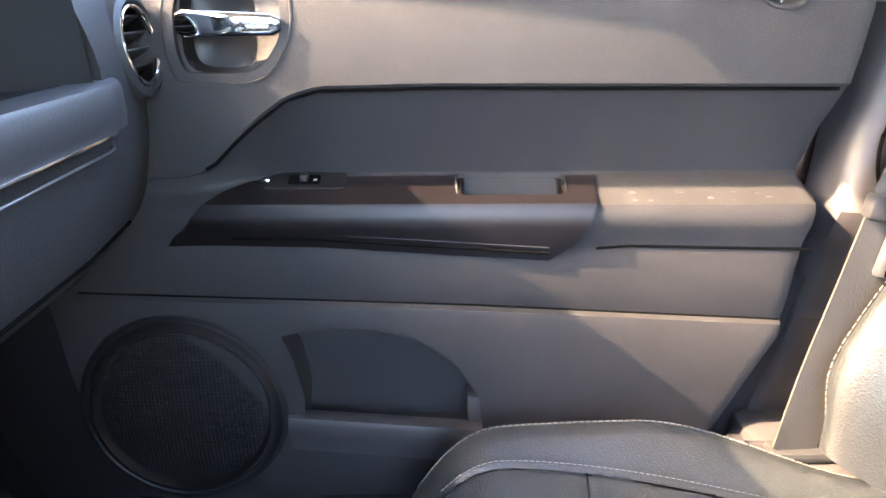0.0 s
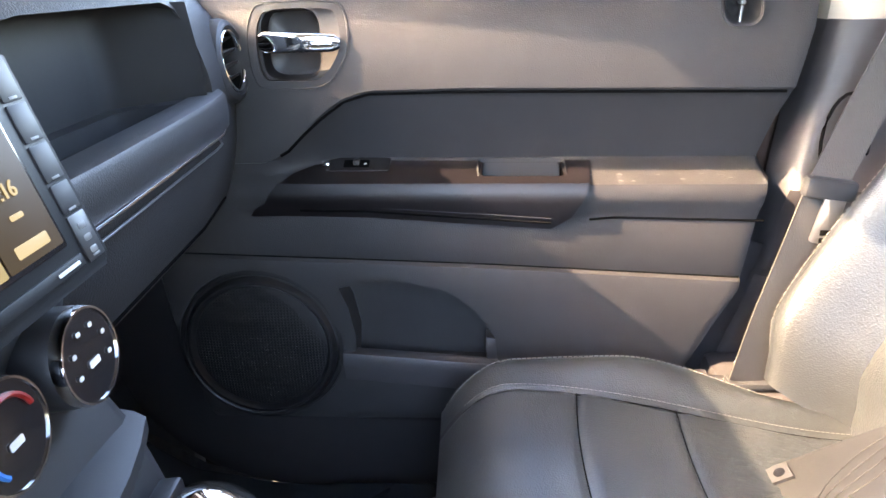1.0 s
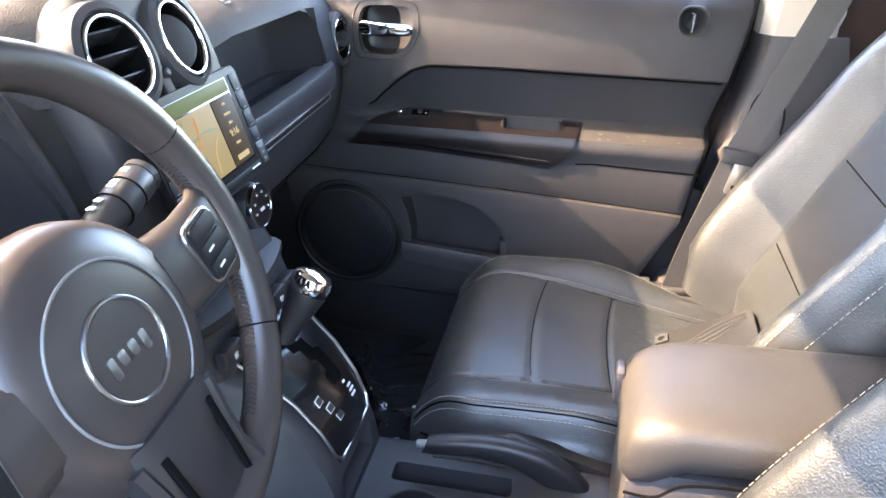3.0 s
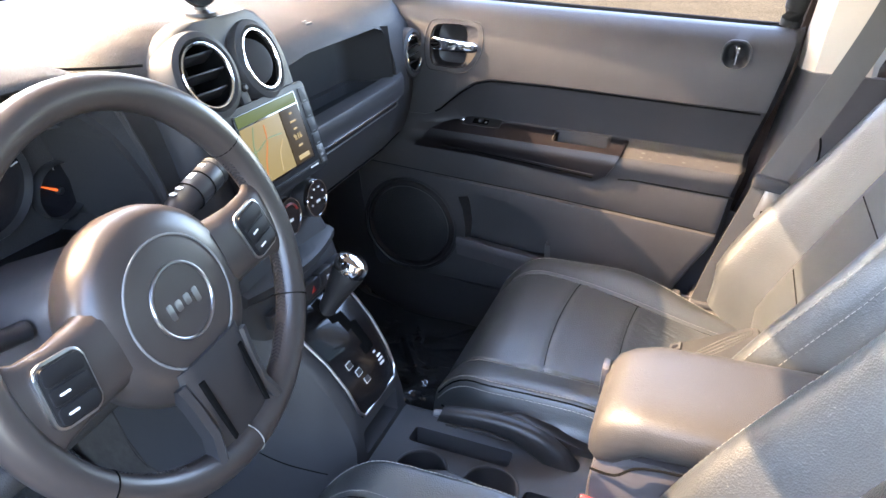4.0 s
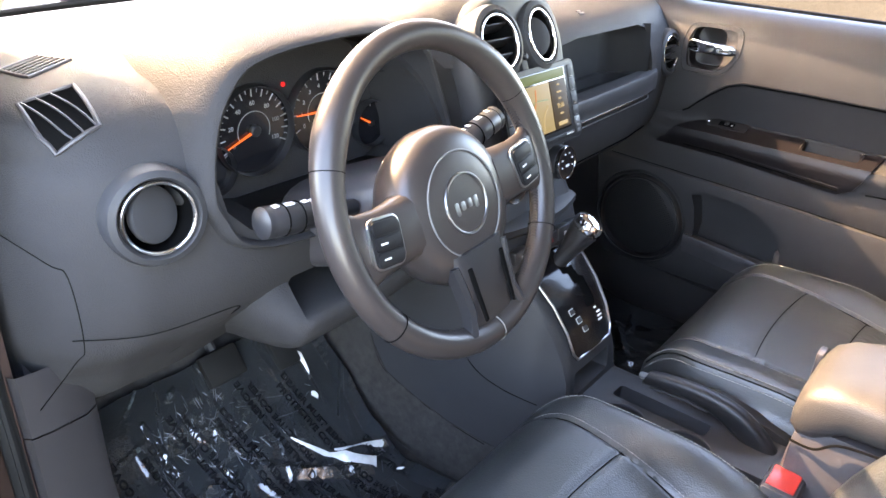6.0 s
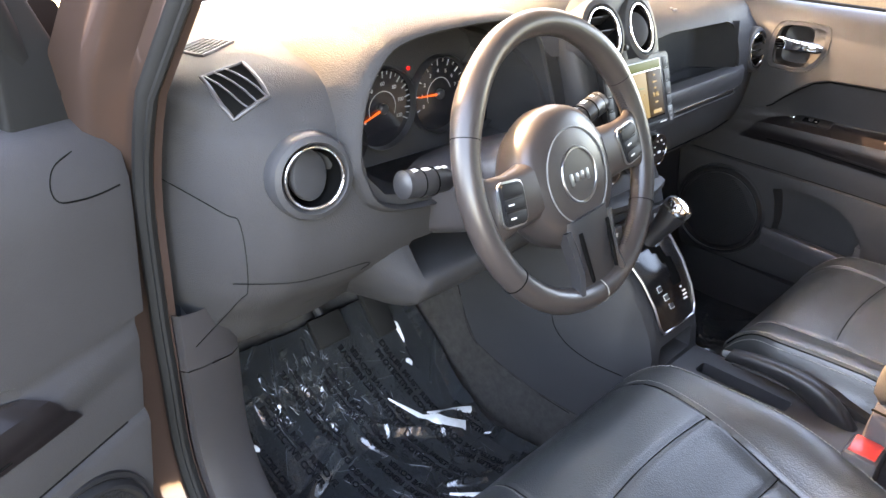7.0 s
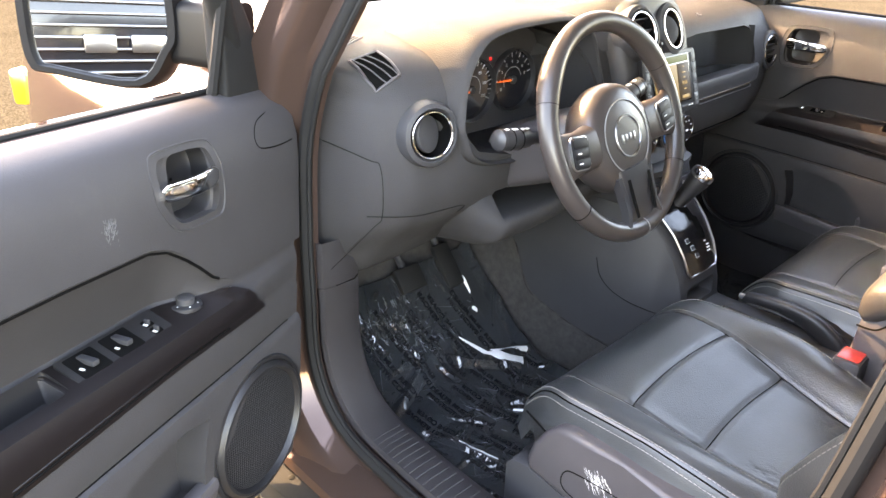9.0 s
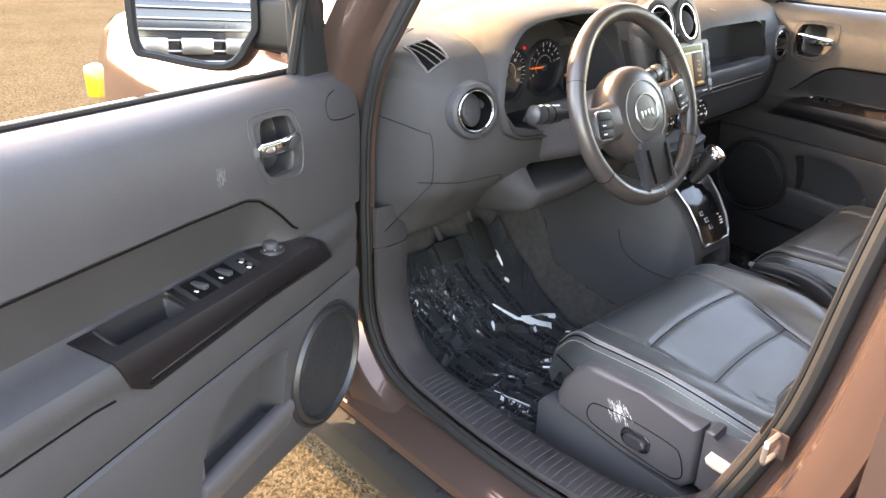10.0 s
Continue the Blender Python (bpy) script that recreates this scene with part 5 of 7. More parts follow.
# ---- seats ----
def seat(x0, cy, label, out, rise, dip, sink):
    """A front seat; x0: the nose of its cushion, cy: its middle, out: the side of the door (+1 or -1), rise: how far it is wound up, dip: the hollow sat into it, sink: the fall of the bolsters to the rear."""
    at = Vector((x0 + 0.3, cy, 0.30))
    s_ = thing("front_seat", at, label, "seat", "front seats")
    HW, LEN = 0.243, 0.54

    def sv(x):
        """Where the insert's long seams run: the bolsters widen to the rear."""
        return 0.66 - 0.16 * ease(0.05, 0.45, x)

    def top(x, v):
        """Height of the cushion at a depth x behind its nose and v across (-1 to 1)."""
        a = abs(v)
        z = 0.578 + rise - 0.035 * ease(0.1, 0.55, x) - dip * ease(0.13, 0.30, x) * (1 - ease(0.45, 0.75, a)) + 0.028 * ease(sv(x), 0.86, a) * (0.15 + 0.85 * ease(0.05, 0.40, x))
        z -= 0.0035 * (1 - ease(0.0, 0.12, abs(a - sv(x)) * 5))
        z -= 0.048 * ease(0.87, 1.0, a) ** 2
        z -= sink * ease(0.22, 0.46, x) * ease(0.60, 0.95, a)
        z -= 0.065 * (1 - min(x / 0.085, 1.0)) ** 2.2
        return z

    cols = np.concatenate([np.linspace(-1, -0.62, 26), np.linspace(-0.6, 0.6, 130), np.linspace(0.62, 1, 26)])
    bcols = np.concatenate([np.linspace(-1, -0.5, 14), np.linspace(-0.42, 0.42, 9), np.linspace(0.5, 1, 14)])
    xs = [0.0, 0.004, 0.012, 0.025, 0.04, 0.06, 0.085] + list(np.arange(0.10, LEN + 0.001, 0.004))

    def worn(x, v):
        """Creases where the hide has stretched, and soft dents."""
        y = v * HW
        bend = 0.012 * noise.noise(Vector((x * 14, y * 14, cy * 3)))
        n1 = noise.noise(Vector(((x + bend) * 26, (y + 0.5 * x + bend) * 75, cy)))
        n2 = noise.noise(Vector(((x - bend) * 20, (y - 0.7 * x + bend) * 60, cy + 5)))
        here = ease(0.20, 0.38, x) * (1 - ease(0.42, 0.58, abs(v))) * ease(-0.05, 0.25, noise.noise(Vector((x * 7, y * 7, cy + 2))) + 0.12)
        d = -0.0015 * here * (math.exp(-(n1 / 0.05) ** 2) + 0.7 * math.exp(-(n2 / 0.05) ** 2))
        d += 0.0022 * noise.noise(Vector((x * 11, y * 11, cy + 9))) * (1 - ease(0.86, 0.95, abs(v)))
        # pulled folds beside the cross seams
        for q in (0.155, 0.272):
            g = x - q - 0.01 * (v / 0.59) ** 2
            if abs(v) < sv(x):
                d += 0.0012 * math.exp(-((g - 0.014) / 0.012) ** 2) + 0.0010 * math.exp(-((g + 0.014) / 0.012) ** 2) - 0.0022 * math.exp(-(g / 0.0045) ** 2)
        return d

    def half(x):
        return HW * (0.90 + 0.10 * ease(0.0, 0.10, x)) * (1 - 0.13 * ease(0.24, 0.50, x))

    bm = bmesh.new()
    rows = []
    for x in xs:
        h = half(x)
        row = [Vector((x0 + x, cy + v * h, top(x, v) + worn(x, v))) for v in cols]
        f = 1 - ease(0, 0.05, x)
        zl = 0.455 + 0.6 * rise + 0.02 * f
        row += [Vector((x0 + x + 0.012 * f, cy + h * 1.012, top(x, 1) - 0.02)), Vector((x0 + x + 0.02 * f, cy + h * 0.99, zl + 0.02)), Vector((x0 + x + 0.03 * f, cy + h * 0.96, zl)),
                Vector((x0 + x + 0.03 * f, cy - h * 0.96, zl)), Vector((x0 + x + 0.02 * f, cy - h * 0.99, zl + 0.02)), Vector((x0 + x + 0.012 * f, cy - h * 1.012, top(x, -1) - 0.02))]
        rows.append(row)
    loft(bm, rows, round_cols=True, caps=True)
    cushion = part("cushion", put(bm, at), LEATHER, s_, sharp=60)

    def run(parent, path, r=0.0014, lift=0.0002, name="seam"):
        bm = bmesh.new()
        tube(bm, [p + Vector((0, 0, lift)) for p in path], r, 6)
        part(name, put(bm, at), SEAM, parent)

    def stitch(parent, path, gap=0.0062, length=0.0040, r=0.00055):
        bm = bmesh.new()
        acc, last = 0.0, path[0]
        for p, q in zip(path, path[1:]):
            seg = (q - p).length
            k = max(int(seg / gap), 1)
            for i in range(k):
                a, b = p.lerp(q, i / k), p.lerp(q, min((i + length / gap) / k, 1))
                tube(bm, [a, b], r, 4)
        part("stitching", put(bm, at), THREAD, parent, "pale double stitching", kind="stuff")

    def on(x, v, lift=0.0012):
        return Vector((x0 + x, cy + v * half(x), top(x, v) + lift))

    for s in (-1, 1):
        run(cushion, [on(x, s * sv(x), 0.0) for x in np.linspace(0.03, 0.52, 30)], 0.0009)
        stitch(cushion, [on(x, s * (sv(x) + 0.03)) for x in np.linspace(0.03, 0.52, 30)], 0.0046, 0.0034, 0.0004)
    for x in (0.155, 0.272):
        run(cushion, [on(x + 0.01 * (v / 0.59) ** 2, v, 0.0) for v in np.linspace(-sv(x), sv(x), 16)], 0.0008)
    for s in (-1, 1):
        for v in (0.905, 0.942):
            stitch(cushion, [on(x, s * v) for x in np.linspace(0.006, 0.52, 40)], 0.0056, 0.0042, 0.0007)
        run(cushion, [on(x, s * 0.923, 0.0) for x in np.linspace(0.006, 0.52, 40)], 0.0013)
    # lower facing of the cushion, its seam along the side
    for s in (-1, 1):
        run(cushion, [Vector((x0 + x, cy + s * half(x) * 1.012, 0.515 + rise - 0.015 * ease(0.1, 0.5, x))) for x in np.linspace(0.02, 0.5, 20)], 0.0016)

    # backrest
    B0, UPV = Vector((x0 + 0.458, cy, 0.545)), Vector((0.43, 0, 0.903)).normalized()
    FW = Vector((-UPV.z, 0, UPV.x))
    TALL = 0.64

    def bhalf(h):
        return table(h, [0, 0.1, 0.3, 0.45, 0.55, 0.64], [0.225, 0.245, 0.252, 0.24, 0.215, 0.17])

    def bfront(h, v):
        a = abs(v)
        d = 0.012 + 0.055 * ease(0.52, 0.80, a) * (1 - 0.5 * ease(0.4, 0.64, h)) - 0.075 * ease(0.84, 1.0, a) ** 1.4
        d += 0.026 * ease(0.50, 0.80, a) * (1 - ease(0.12, 0.42, h))
        d -= 0.006 * (1 - ease(0.0, 0.12, abs(a - 0.53) * 3))
        d -= 0.05 * ease(0.57, 0.64, h) + 0.03 * (1 - ease(0, 0.08, h))
        return d

    bm = bmesh.new()
    rows = []
    for h in np.linspace(0, TALL, 20):
        b = bhalf(h)
        o = B0 + UPV * h
        row = [o + Vector((0, v * b, 0)) + FW * bfront(h, v) for v in bcols]
        row += [o + Vector((0, b * 1.0, 0)) - FW * 0.07, o + Vector((0, b * 0.92, 0)) - FW * 0.10, o + Vector((0, -b * 0.92, 0)) - FW * 0.10, o + Vector((0, -b, 0)) - FW * 0.07]
        rows.append(row)
    loft(bm, rows, round_cols=True, caps=True)
    back = part("backrest", put(bm, at), LEATHER, s_, sharp=60)

    def onb(h, v, lift=0.0012):
        return B0 + UPV * h + Vector((0, v * bhalf(h), 0)) + FW * (bfront(h, v) + lift)

    for v in (-0.53, 0.53):
        run(back, [onb(h, v, 0.0) for h in np.linspace(0.02, 0.56, 26)])
    for v in (-0.88, 0.88):
        for dv in (0, 0.05):
            stitch(back, [onb(h, (abs(v) + dv) * (1 if v > 0 else -1)) for h in np.linspace(0.03, 0.6, 34)])
    for h in (0.17, 0.33):
        run(back, [onb(h, v, 0.0) for v in np.linspace(-0.53, 0.53, 12)], 0.0011)

    # plastic side trim towards the door, its switch, the cover behind it and the recline lever
    dz = rise - 0.022
    yo = cy + out * (HW + 0.002)

    def face_plate(poly, inner, deep, r, seg=3):
        bm = bmesh.new()
        prism(bm, [(x0 + a, b + dz) for a, b in poly], (0, yo - out * inner, 0), (1, 0, 0), (0, 0, 1), -out * deep, r, seg)
        return put(bm, at)

    side = part("side_trim", face_plate([(0.056, 0.458), (0.050, 0.480), (0.060, 0.515), (0.082, 0.550), (0.104, 0.570), (0.128, 0.576), (0.22, 0.574), (0.328, 0.567), (0.332, 0.46), (0.31, 0.436), (0.20, 0.445)], 0.03, 0.042, 0.011, 4), PLASTIC, s_)
    part("rear_cover", face_plate([(0.3335, 0.46), (0.3335, 0.566), (0.338, 0.570), (0.350, 0.569), (0.353, 0.556), (0.400, 0.553), (0.404, 0.566), (0.412, 0.566), (0.412, 0.475), (0.37, 0.45)], 0.03, 0.040, 0.004), PLASTIC, s_)
    bm = bmesh.new()
    outline = smooth([(x0 + a, yo + out * 0.0120, b + dz) for a, b in ((0.122, 0.486), (0.128, 0.502), (0.145, 0.510), (0.21, 0.515), (0.285, 0.511), (0.303, 0.500), (0.312, 0.470), (0.305, 0.454), (0.28, 0.449), (0.20, 0.455), (0.14, 0.464), (0.125, 0.472))], 6, closed=True)
    tube(bm, outline, 0.0011, 6, closed=True)
    part("groove", put(bm, at), SEAM, side)
    part("switch_bezel", face_plate(rrect(0.056, 0.034, 0.012, 5, 0.223, 0.482), -0.008, 0.007, 0.002), BLACK, side)
    part("switch", face_plate(rrect(0.042, 0.018, 0.008, 5, 0.224, 0.481), -0.012, 0.010, 0.004), SATIN, side)
    if out < 0:
        rg = random.Random(3)
        bm = bmesh.new()
        for k in range(80):
            a, b = x0 + 0.182 + 0.010 * rg.gauss(0, 1), 0.522 + 0.009 * rg.gauss(0, 1)
            long_ = rg.uniform(0.003, 0.012)
            tube(bm, [(a, yo + out * 0.0119, b), (a + long_ * 0.55, yo + out * 0.0119, b - long_)], [rg.uniform(0.0003, 0.0011), 0.0003], 4)
        part("scuff", put(bm, at), SCRATCH, side, "white scraped scuff marks")
    bm = bmesh.new()
    yi = cy - out * (HW - 0.006)
    prism(bm, [(x0 + a, b + dz + 0.022) for a, b in ((0.10, 0.47), (0.112, 0.530), (0.128, 0.550), (0.155, 0.558), (0.226, 0.540), (0.30, 0.520), (0.322, 0.510), (0.322, 0.45), (0.20, 0.44))], (0, yi, 0), (1, 0, 0), (0, 0, 1), out * 0.024, 0.008, 4)
    part("inner_cover", put(bm, at), SATINER, s_)
    part("rail_cover", face_plate([(0.005, 0.31), (0.005, 0.435), (0.018, 0.452), (0.05, 0.456), (0.20, 0.434), (0.45, 0.405), (0.49, 0.39), (0.49, 0.31)], 0.03, 0.036, 0.005, 2), DARK, s_)
    part("recline_lever", face_plate([(0.345, 0.527), (0.350, 0.538), (0.375, 0.536), (0.405, 0.530), (0.41, 0.522), (0.40, 0.514), (0.36, 0.515), (0.348, 0.518)], -0.005, 0.016, 0.005), CREAM, s_, "tan recline lever")
    bm = bmesh.new()
    rbox(bm, (x0 + 0.04, cy - 0.21, 0.30), (x0 + 0.52, cy + 0.21, 0.455), 0.02)
    part("base", put(bm, at), DARK, s_)
    for s in (-1, 1):
        bm = bmesh.new()
        rbox(bm, (x0 - 0.02, cy + s * 0.20 - 0.02, 0.298), (x0 + 0.50, cy + s * 0.20 + 0.02, 0.335), 0.006)
        part("rail", put(bm, at), DARK, s_)
    bm = bmesh.new()
    tube(bm, smooth([(x0 + 0.06, cy - 0.17, 0.40), (x0 - 0.012, cy - 0.17, 0.395), (x0 - 0.018, cy - 0.12, 0.395), (x0 - 0.018, cy + 0.12, 0.395), (x0 - 0.012, cy + 0.17, 0.395), (x0 + 0.06, cy + 0.17, 0.40)], 5), 0.006, 8)
    part("slide_bar", put(bm, at), SATIN, s_)
    return s_


seat(0.254, 0.322, "black leather passenger seat with pale stitching, partly sunlit", 1, 0.0, 0.004, 0.045)
seat(0.200, -0.354, "worn black leather driver seat with pale stitching", -1, 0.022, 0.024, 0.030)

# ---- front doors ----
# where each door hangs: place, pitch and swing in degrees
DOOR_AT = {-1: ((-0.242, -0.811, -0.032), -4.25, -65.3), 1: ((-0.242, 0.763, 0.0), 0.0, 0.0)}


def door(side):
    """A front door, hinged at its front edge. Its space: x back from the hinge, inward positive, z up. side: -1 driver, +1 passenger."""
    driver = side < 0
    nick = "open driver door, brown outside, dark grey panel inside" if driver else "closed passenger door with dark grey grained panel"
    place, pitch, swing = DOOR_AT[side]
    dr = thing("front_door", place, nick, "door", "front doors")
    dr.rotation_euler = (0, radians(pitch), radians(swing))
    sg = 1 if driver else -1

    def D(x, inward, z):
        return Vector((x, sg * inward, z))

    U, V = Vector((1, 0, 0)), Vector((0, 0, 1))
    IN = Vector((0, sg, 0))

    def dp(name, bm, material, parent=None, label="", sharp=38, kind=""):
        return part(name, bm, material, parent or dr, label, sharp, kind)

    def plate(poly, inward, depth, r=0.003, seg=2):
        bm = bmesh.new()
        o = Vector((0, sg * inward, 0))
        # u x v points to -y
        prism(bm, poly, o, U, V, -sg * depth, r, seg)
        return bm

    def front(z):
        return table(z, [0.36, 0.5, 0.64, 0.80, 0.95, 1.06], [0.16, 0.125, 0.096, 0.082, 0.062, 0.050])

    def rear(z):
        return table(z, [0.36, 0.42, 0.50, 0.546, 0.669, 0.795, 0.905, 0.98, 1.06], [0.63, 0.745, 0.82, 0.848, 0.899, 0.922, 0.943, 0.960, 0.974])

    def rest(x):
        """How far the armrest stands out along the door."""
        return ease(0.10, 0.30, x)

    def face(x, k):
        """The panel's section: k-th of its points at x."""
        a = rest(x)
        dz = -0.012 * (x - 0.4)
        q = ease(0.28, 0.38, x)
        zc = table(x, [0.27, 0.30, 0.325, 0.349, 0.378, 0.41, 0.53, 0.93], [0.826, 0.838, 0.862, 0.882, 0.902, 0.911, 0.912, 0.905]) - dz
        low = table(x, [0.20, 0.29, 0.40, 0.65, 0.70, 0.95], [0.757, 0.7575, 0.7545, 0.7345, 0.750, 0.741]) - dz
        cr = table(x, [0.10, 0.267, 0.40, 0.556, 0.885, 0.95], [0.703, 0.698, 0.692, 0.684, 0.662, 0.657]) - dz
        sec = [(0.050, 1.052), (0.066, 1.056), (0.087, 1.051), (0.113, 1.030), (0.129, 0.985), (0.1335, 0.945), (0.1345, zc + 0.004), (0.1345 - 0.005 * q, zc - 0.001), (0.133 - 0.008 * q, zc - 0.008 * q - 0.002), (0.132 - 0.028 * q, zc + (0.824 - zc) * 0.5), (0.132 - 0.045 * q, 0.818),
               (0.132 - 0.040 * q, 0.812), (0.134 - 0.022 * q, 0.806), (0.137 + 0.0115 * a, 0.797), (0.138 + 0.0155 * a, 0.789), (0.138 + 0.0165 * a, 0.775), (0.138 + 0.012 * a, low + 0.012), (0.138 + 0.010 * a, low), (0.140 + 0.010 * a, low - 0.007), (0.140 + 0.008 * a, cr + 0.012), (0.140 + 0.0065 * a, cr + 0.001), (0.145 + 0.008 * a, cr - 0.003),
               (0.149 + 0.007 * a, cr - 0.014), (0.152 + 0.005 * a, 0.60), (0.153, 0.52), (0.150, 0.458), (0.138, 0.437), (0.10, 0.427), (0.06, 0.42)]
        i, z = sec[k]
        return i, z + dz

    NSEC = 29
    bm = bmesh.new()
    rows = []
    for t in np.concatenate([np.linspace(0, 0.03, 5), np.linspace(0.045, 0.98, 78), np.linspace(0.987, 1, 3)]):
        row = []
        for k in range(NSEC):
            i0, z0 = face(0.5, k)
            x = front(z0) + (rear(z0) - front(z0)) * t
            i, z = face(x, k)
            edge = min(ease(0.0, 0.025, t), 1 - ease(0.985, 1.0, t))
            row.append(D(x, i - 0.03 * (1 - edge), z))
        row.append(D(front(0.4) + (rear(0.4) - front(0.4)) * t, 0.03, 0.42))
        x = front(1.06) + (rear(1.06) - front(1.06)) * t
        row.append(D(x, 0.03, 1.046 - 0.012 * (x - 0.4)))
        rows.append(row)
    loft(bm, rows, round_cols=True, caps=True)
    body = dp("panel", bm, DOORSKIN)

    # map pocket between loudspeaker and the rear
    pocket = [(0.372, 0.530), (0.376, 0.58), (0.368, 0.625), (0.356, 0.655), (0.40, 0.664), (0.455, 0.662), (0.505, 0.648), (0.542, 0.620), (0.568, 0.578), (0.573, 0.53)]
    carve(body, plate(pocket, 0.108, 0.10, 0.0))
    rail = bmesh.new()
    rows = []
    for x in np.linspace(0.356, 0.572, 14):
        z = 0.553 - 0.092 * (x - 0.36)
        rows.append([D(x, i, z + dz) for i, dz in ((0.140, 0.004), (0.150, 0.007), (0.160, 0.004), (0.163, -0.004), (0.160, -0.018), (0.150, -0.05), (0.140, -0.05))])
    loft(rail, rows, round_cols=True, caps=True)
    dp("pocket_rail", rail, PLASTIC, body)
    bm = plate([(0.556, 0.53), (0.556, 0.574), (0.572, 0.572), (0.572, 0.53)], 0.120, 0.028, 0.002)
    dp("pocket_tab", bm, PLASTIC, body)
    bm = bmesh.new()
    tube(bm, [D(x, face(x, 7)[0] + 0.0005, face(x, 7)[1]) for x in np.linspace(0.292, 0.925, 60)], 0.0022, 6)
    dp("groove", bm, SEAM, body)
    # seams
    bm = bmesh.new()
    tube(bm, [D(x, face(x, 20)[0] + 0.0002, face(x, 20)[1]) for x in np.linspace(0.14, 0.89, 24)], 0.0013, 6)
    dp("groove", bm, SEAM, body)
    bm = bmesh.new()
    tube(bm, [D(x, face(x, 17)[0] + 0.0005, face(x, 17)[1]) for x in np.linspace(0.69, 0.912, 8)], 0.0016, 6)
    dp("groove", bm, SEAM, body)

    # dark maroon armrest insert
    bm = bmesh.new()
    rows = []
    for t in np.linspace(0, 1, 44):
        row = []
        for k, cut in ((11, 0.696), (12, 0.692), (13, 0.688), (14, 0.684), (15, 0.678), (16, 0.666), (17, 0.640)):
            x0 = (0.0 if driver else 0.042) + {11: 0.288, 12: 0.264, 13: 0.246, 14: 0.236, 15: 0.228, 16: 0.216, 17: 0.205}[k]
            x = x0 + (cut - x0) * t
            i, z = face(x, k)
            bulge = 0.004
            row.append(D(x, i + (0.002 if k in (11, 12) else bulge), z + (0.003 if k in (11, 12, 13) else 0.0)))
        rows.append(row)
    sunk = Vector((0, -sg * 0.014, -0.004))
    rows = [[row[0] + sunk] + row + [row[-1] + sunk] for row in rows]
    rows = [[p + sunk for p in rows[0]]] + rows + [[p + sunk for p in rows[-1]]]
    loft(bm, rows)
    strip = dp("armrest_trim", bm, MAROON, None, "dark maroon armrest trim")
    for dz, rr in ((0.015, 0.0011), (0.009, 0.0017)):
        bm = bmesh.new()
        tube(bm, [D(x, face(x, 17)[0] + (face(x, 16)[0] - face(x, 17)[0]) * dz / 0.014 + 0.0042, face(x, 17)[1] + dz) for x in np.linspace(0.30 if driver else 0.315, 0.640, 20)], rr, 6)
        dp("groove", bm, SEAM if dz < 0.012 else GREYER, strip)

    def top_z(x, i):
        return face(x, 12)[1] + 0.0034 - 0.36 * (i - 0.112)

    # pull cup
    cup = rrect(0.125, 0.042, 0.006, 4, 0.604, 0.116)
    if not driver:
        cup = rrect(0.118, 0.040, 0.006, 4, 0.604, 0.116)
    bm = bmesh.new()
    outer = [D(a, b, top_z(a, b) + 0.001) for a, b in cup]
    inner = [D(0.604 + (a - 0.604) * 0.965, 0.116 + (b - 0.116) * 0.91, top_z(a, b) + 0.0012) for a, b in cup]
    deep = [D(0.604 + (a - 0.604) * 0.92, 0.116 + (b - 0.116) * 0.80, top_z(a, b) - 0.034) for a, b in cup]
    loft(bm, [outer, [p + Vector((0, 0, 0.002)) for p in inner], inner, deep], round_cols=True)
    bm.faces.new([v for v in bm.verts][-len(cup):])
    # driver's cup coloured darker than the passenger's to deepen its shade
    dp("pull_cup", bm, SATINER if driver else DARK)
    bm = bmesh.new()
    loft(bm, [[D(0.604 + (a - 0.604) * f, 0.116 + (b - 0.116) * f, 0.838) for a, b in cup] for f in (0.9,)] + [[D(0.604 + (a - 0.604) * f, 0.116 + (b - 0.116) * f, 0.770) for a, b in cup] for f in (0.9,)], round_cols=True, caps=True)
    bm2 = bm.copy()
    carve(strip, bm)
    carve(body, bm2)

    # switches
    SWI = 0.116 if driver else 0.106
    sw_x0, sw_x1 = (0.382, 0.530) if driver else (0.335, 0.43)
    bm = bmesh.new()
    quad = rrect(sw_x1 - sw_x0, 0.042 if driver else 0.028, 0.004, 3, (sw_x0 + sw_x1) / 2, SWI)
    loft(bm, [[D(a, b, top_z(a, b) - 0.004) for a, b in quad], [D(a, b, top_z(a, b) + 0.002) for a, b in quad], [D(a, b * 1.0, top_z(a, b) + 0.0025) for a, b in quad]], round_cols=True, caps=True)
    swp = dp("switch_plate", bm, SATINER)
    keys = [(0.385, SWI, 0.034, 0.016)]
    if driver:
        keys = [(0.501, SWI, 0.040, 0.034), (0.450, SWI, 0.040, 0.034), (0.404, SWI + 0.010, 0.014, 0.011), (0.404, SWI - 0.004, 0.014, 0.011)]
    for a, b, ww, dd in keys:
        bm = bmesh.new()
        q = rrect(ww, dd, 0.002, 3, a, b)
        loft(bm, [[D(x, i, top_z(x, i) + 0.0027) for x, i in q], [D(x, i, top_z(x, i) + 0.0031) for x, i in q]], round_cols=True, caps=True)
        well = dp("switch_well", bm, SEAM, swp)
        bm = bmesh.new()
        c = D(a, b, top_z(a, b) + 0.006)
        rbox(bm, c - Vector((ww * 0.12, dd * 0.38, 0.004)), c + Vector((ww * 0.12, dd * 0.38, 0.003)), 0.0015)
        dp("rocker", bm, DARK, swp)
        bm = bmesh.new()
        c = D(a + ww * 0.36, b + dd * 0.2, top_z(a, b) + 0.0034)
        rbox(bm, c - Vector((0.0015, 0.003, 0.0004)), c + Vector((0.0015, 0.003, 0.0004)), 0)
        dp("legend", bm, WHITE, swp)
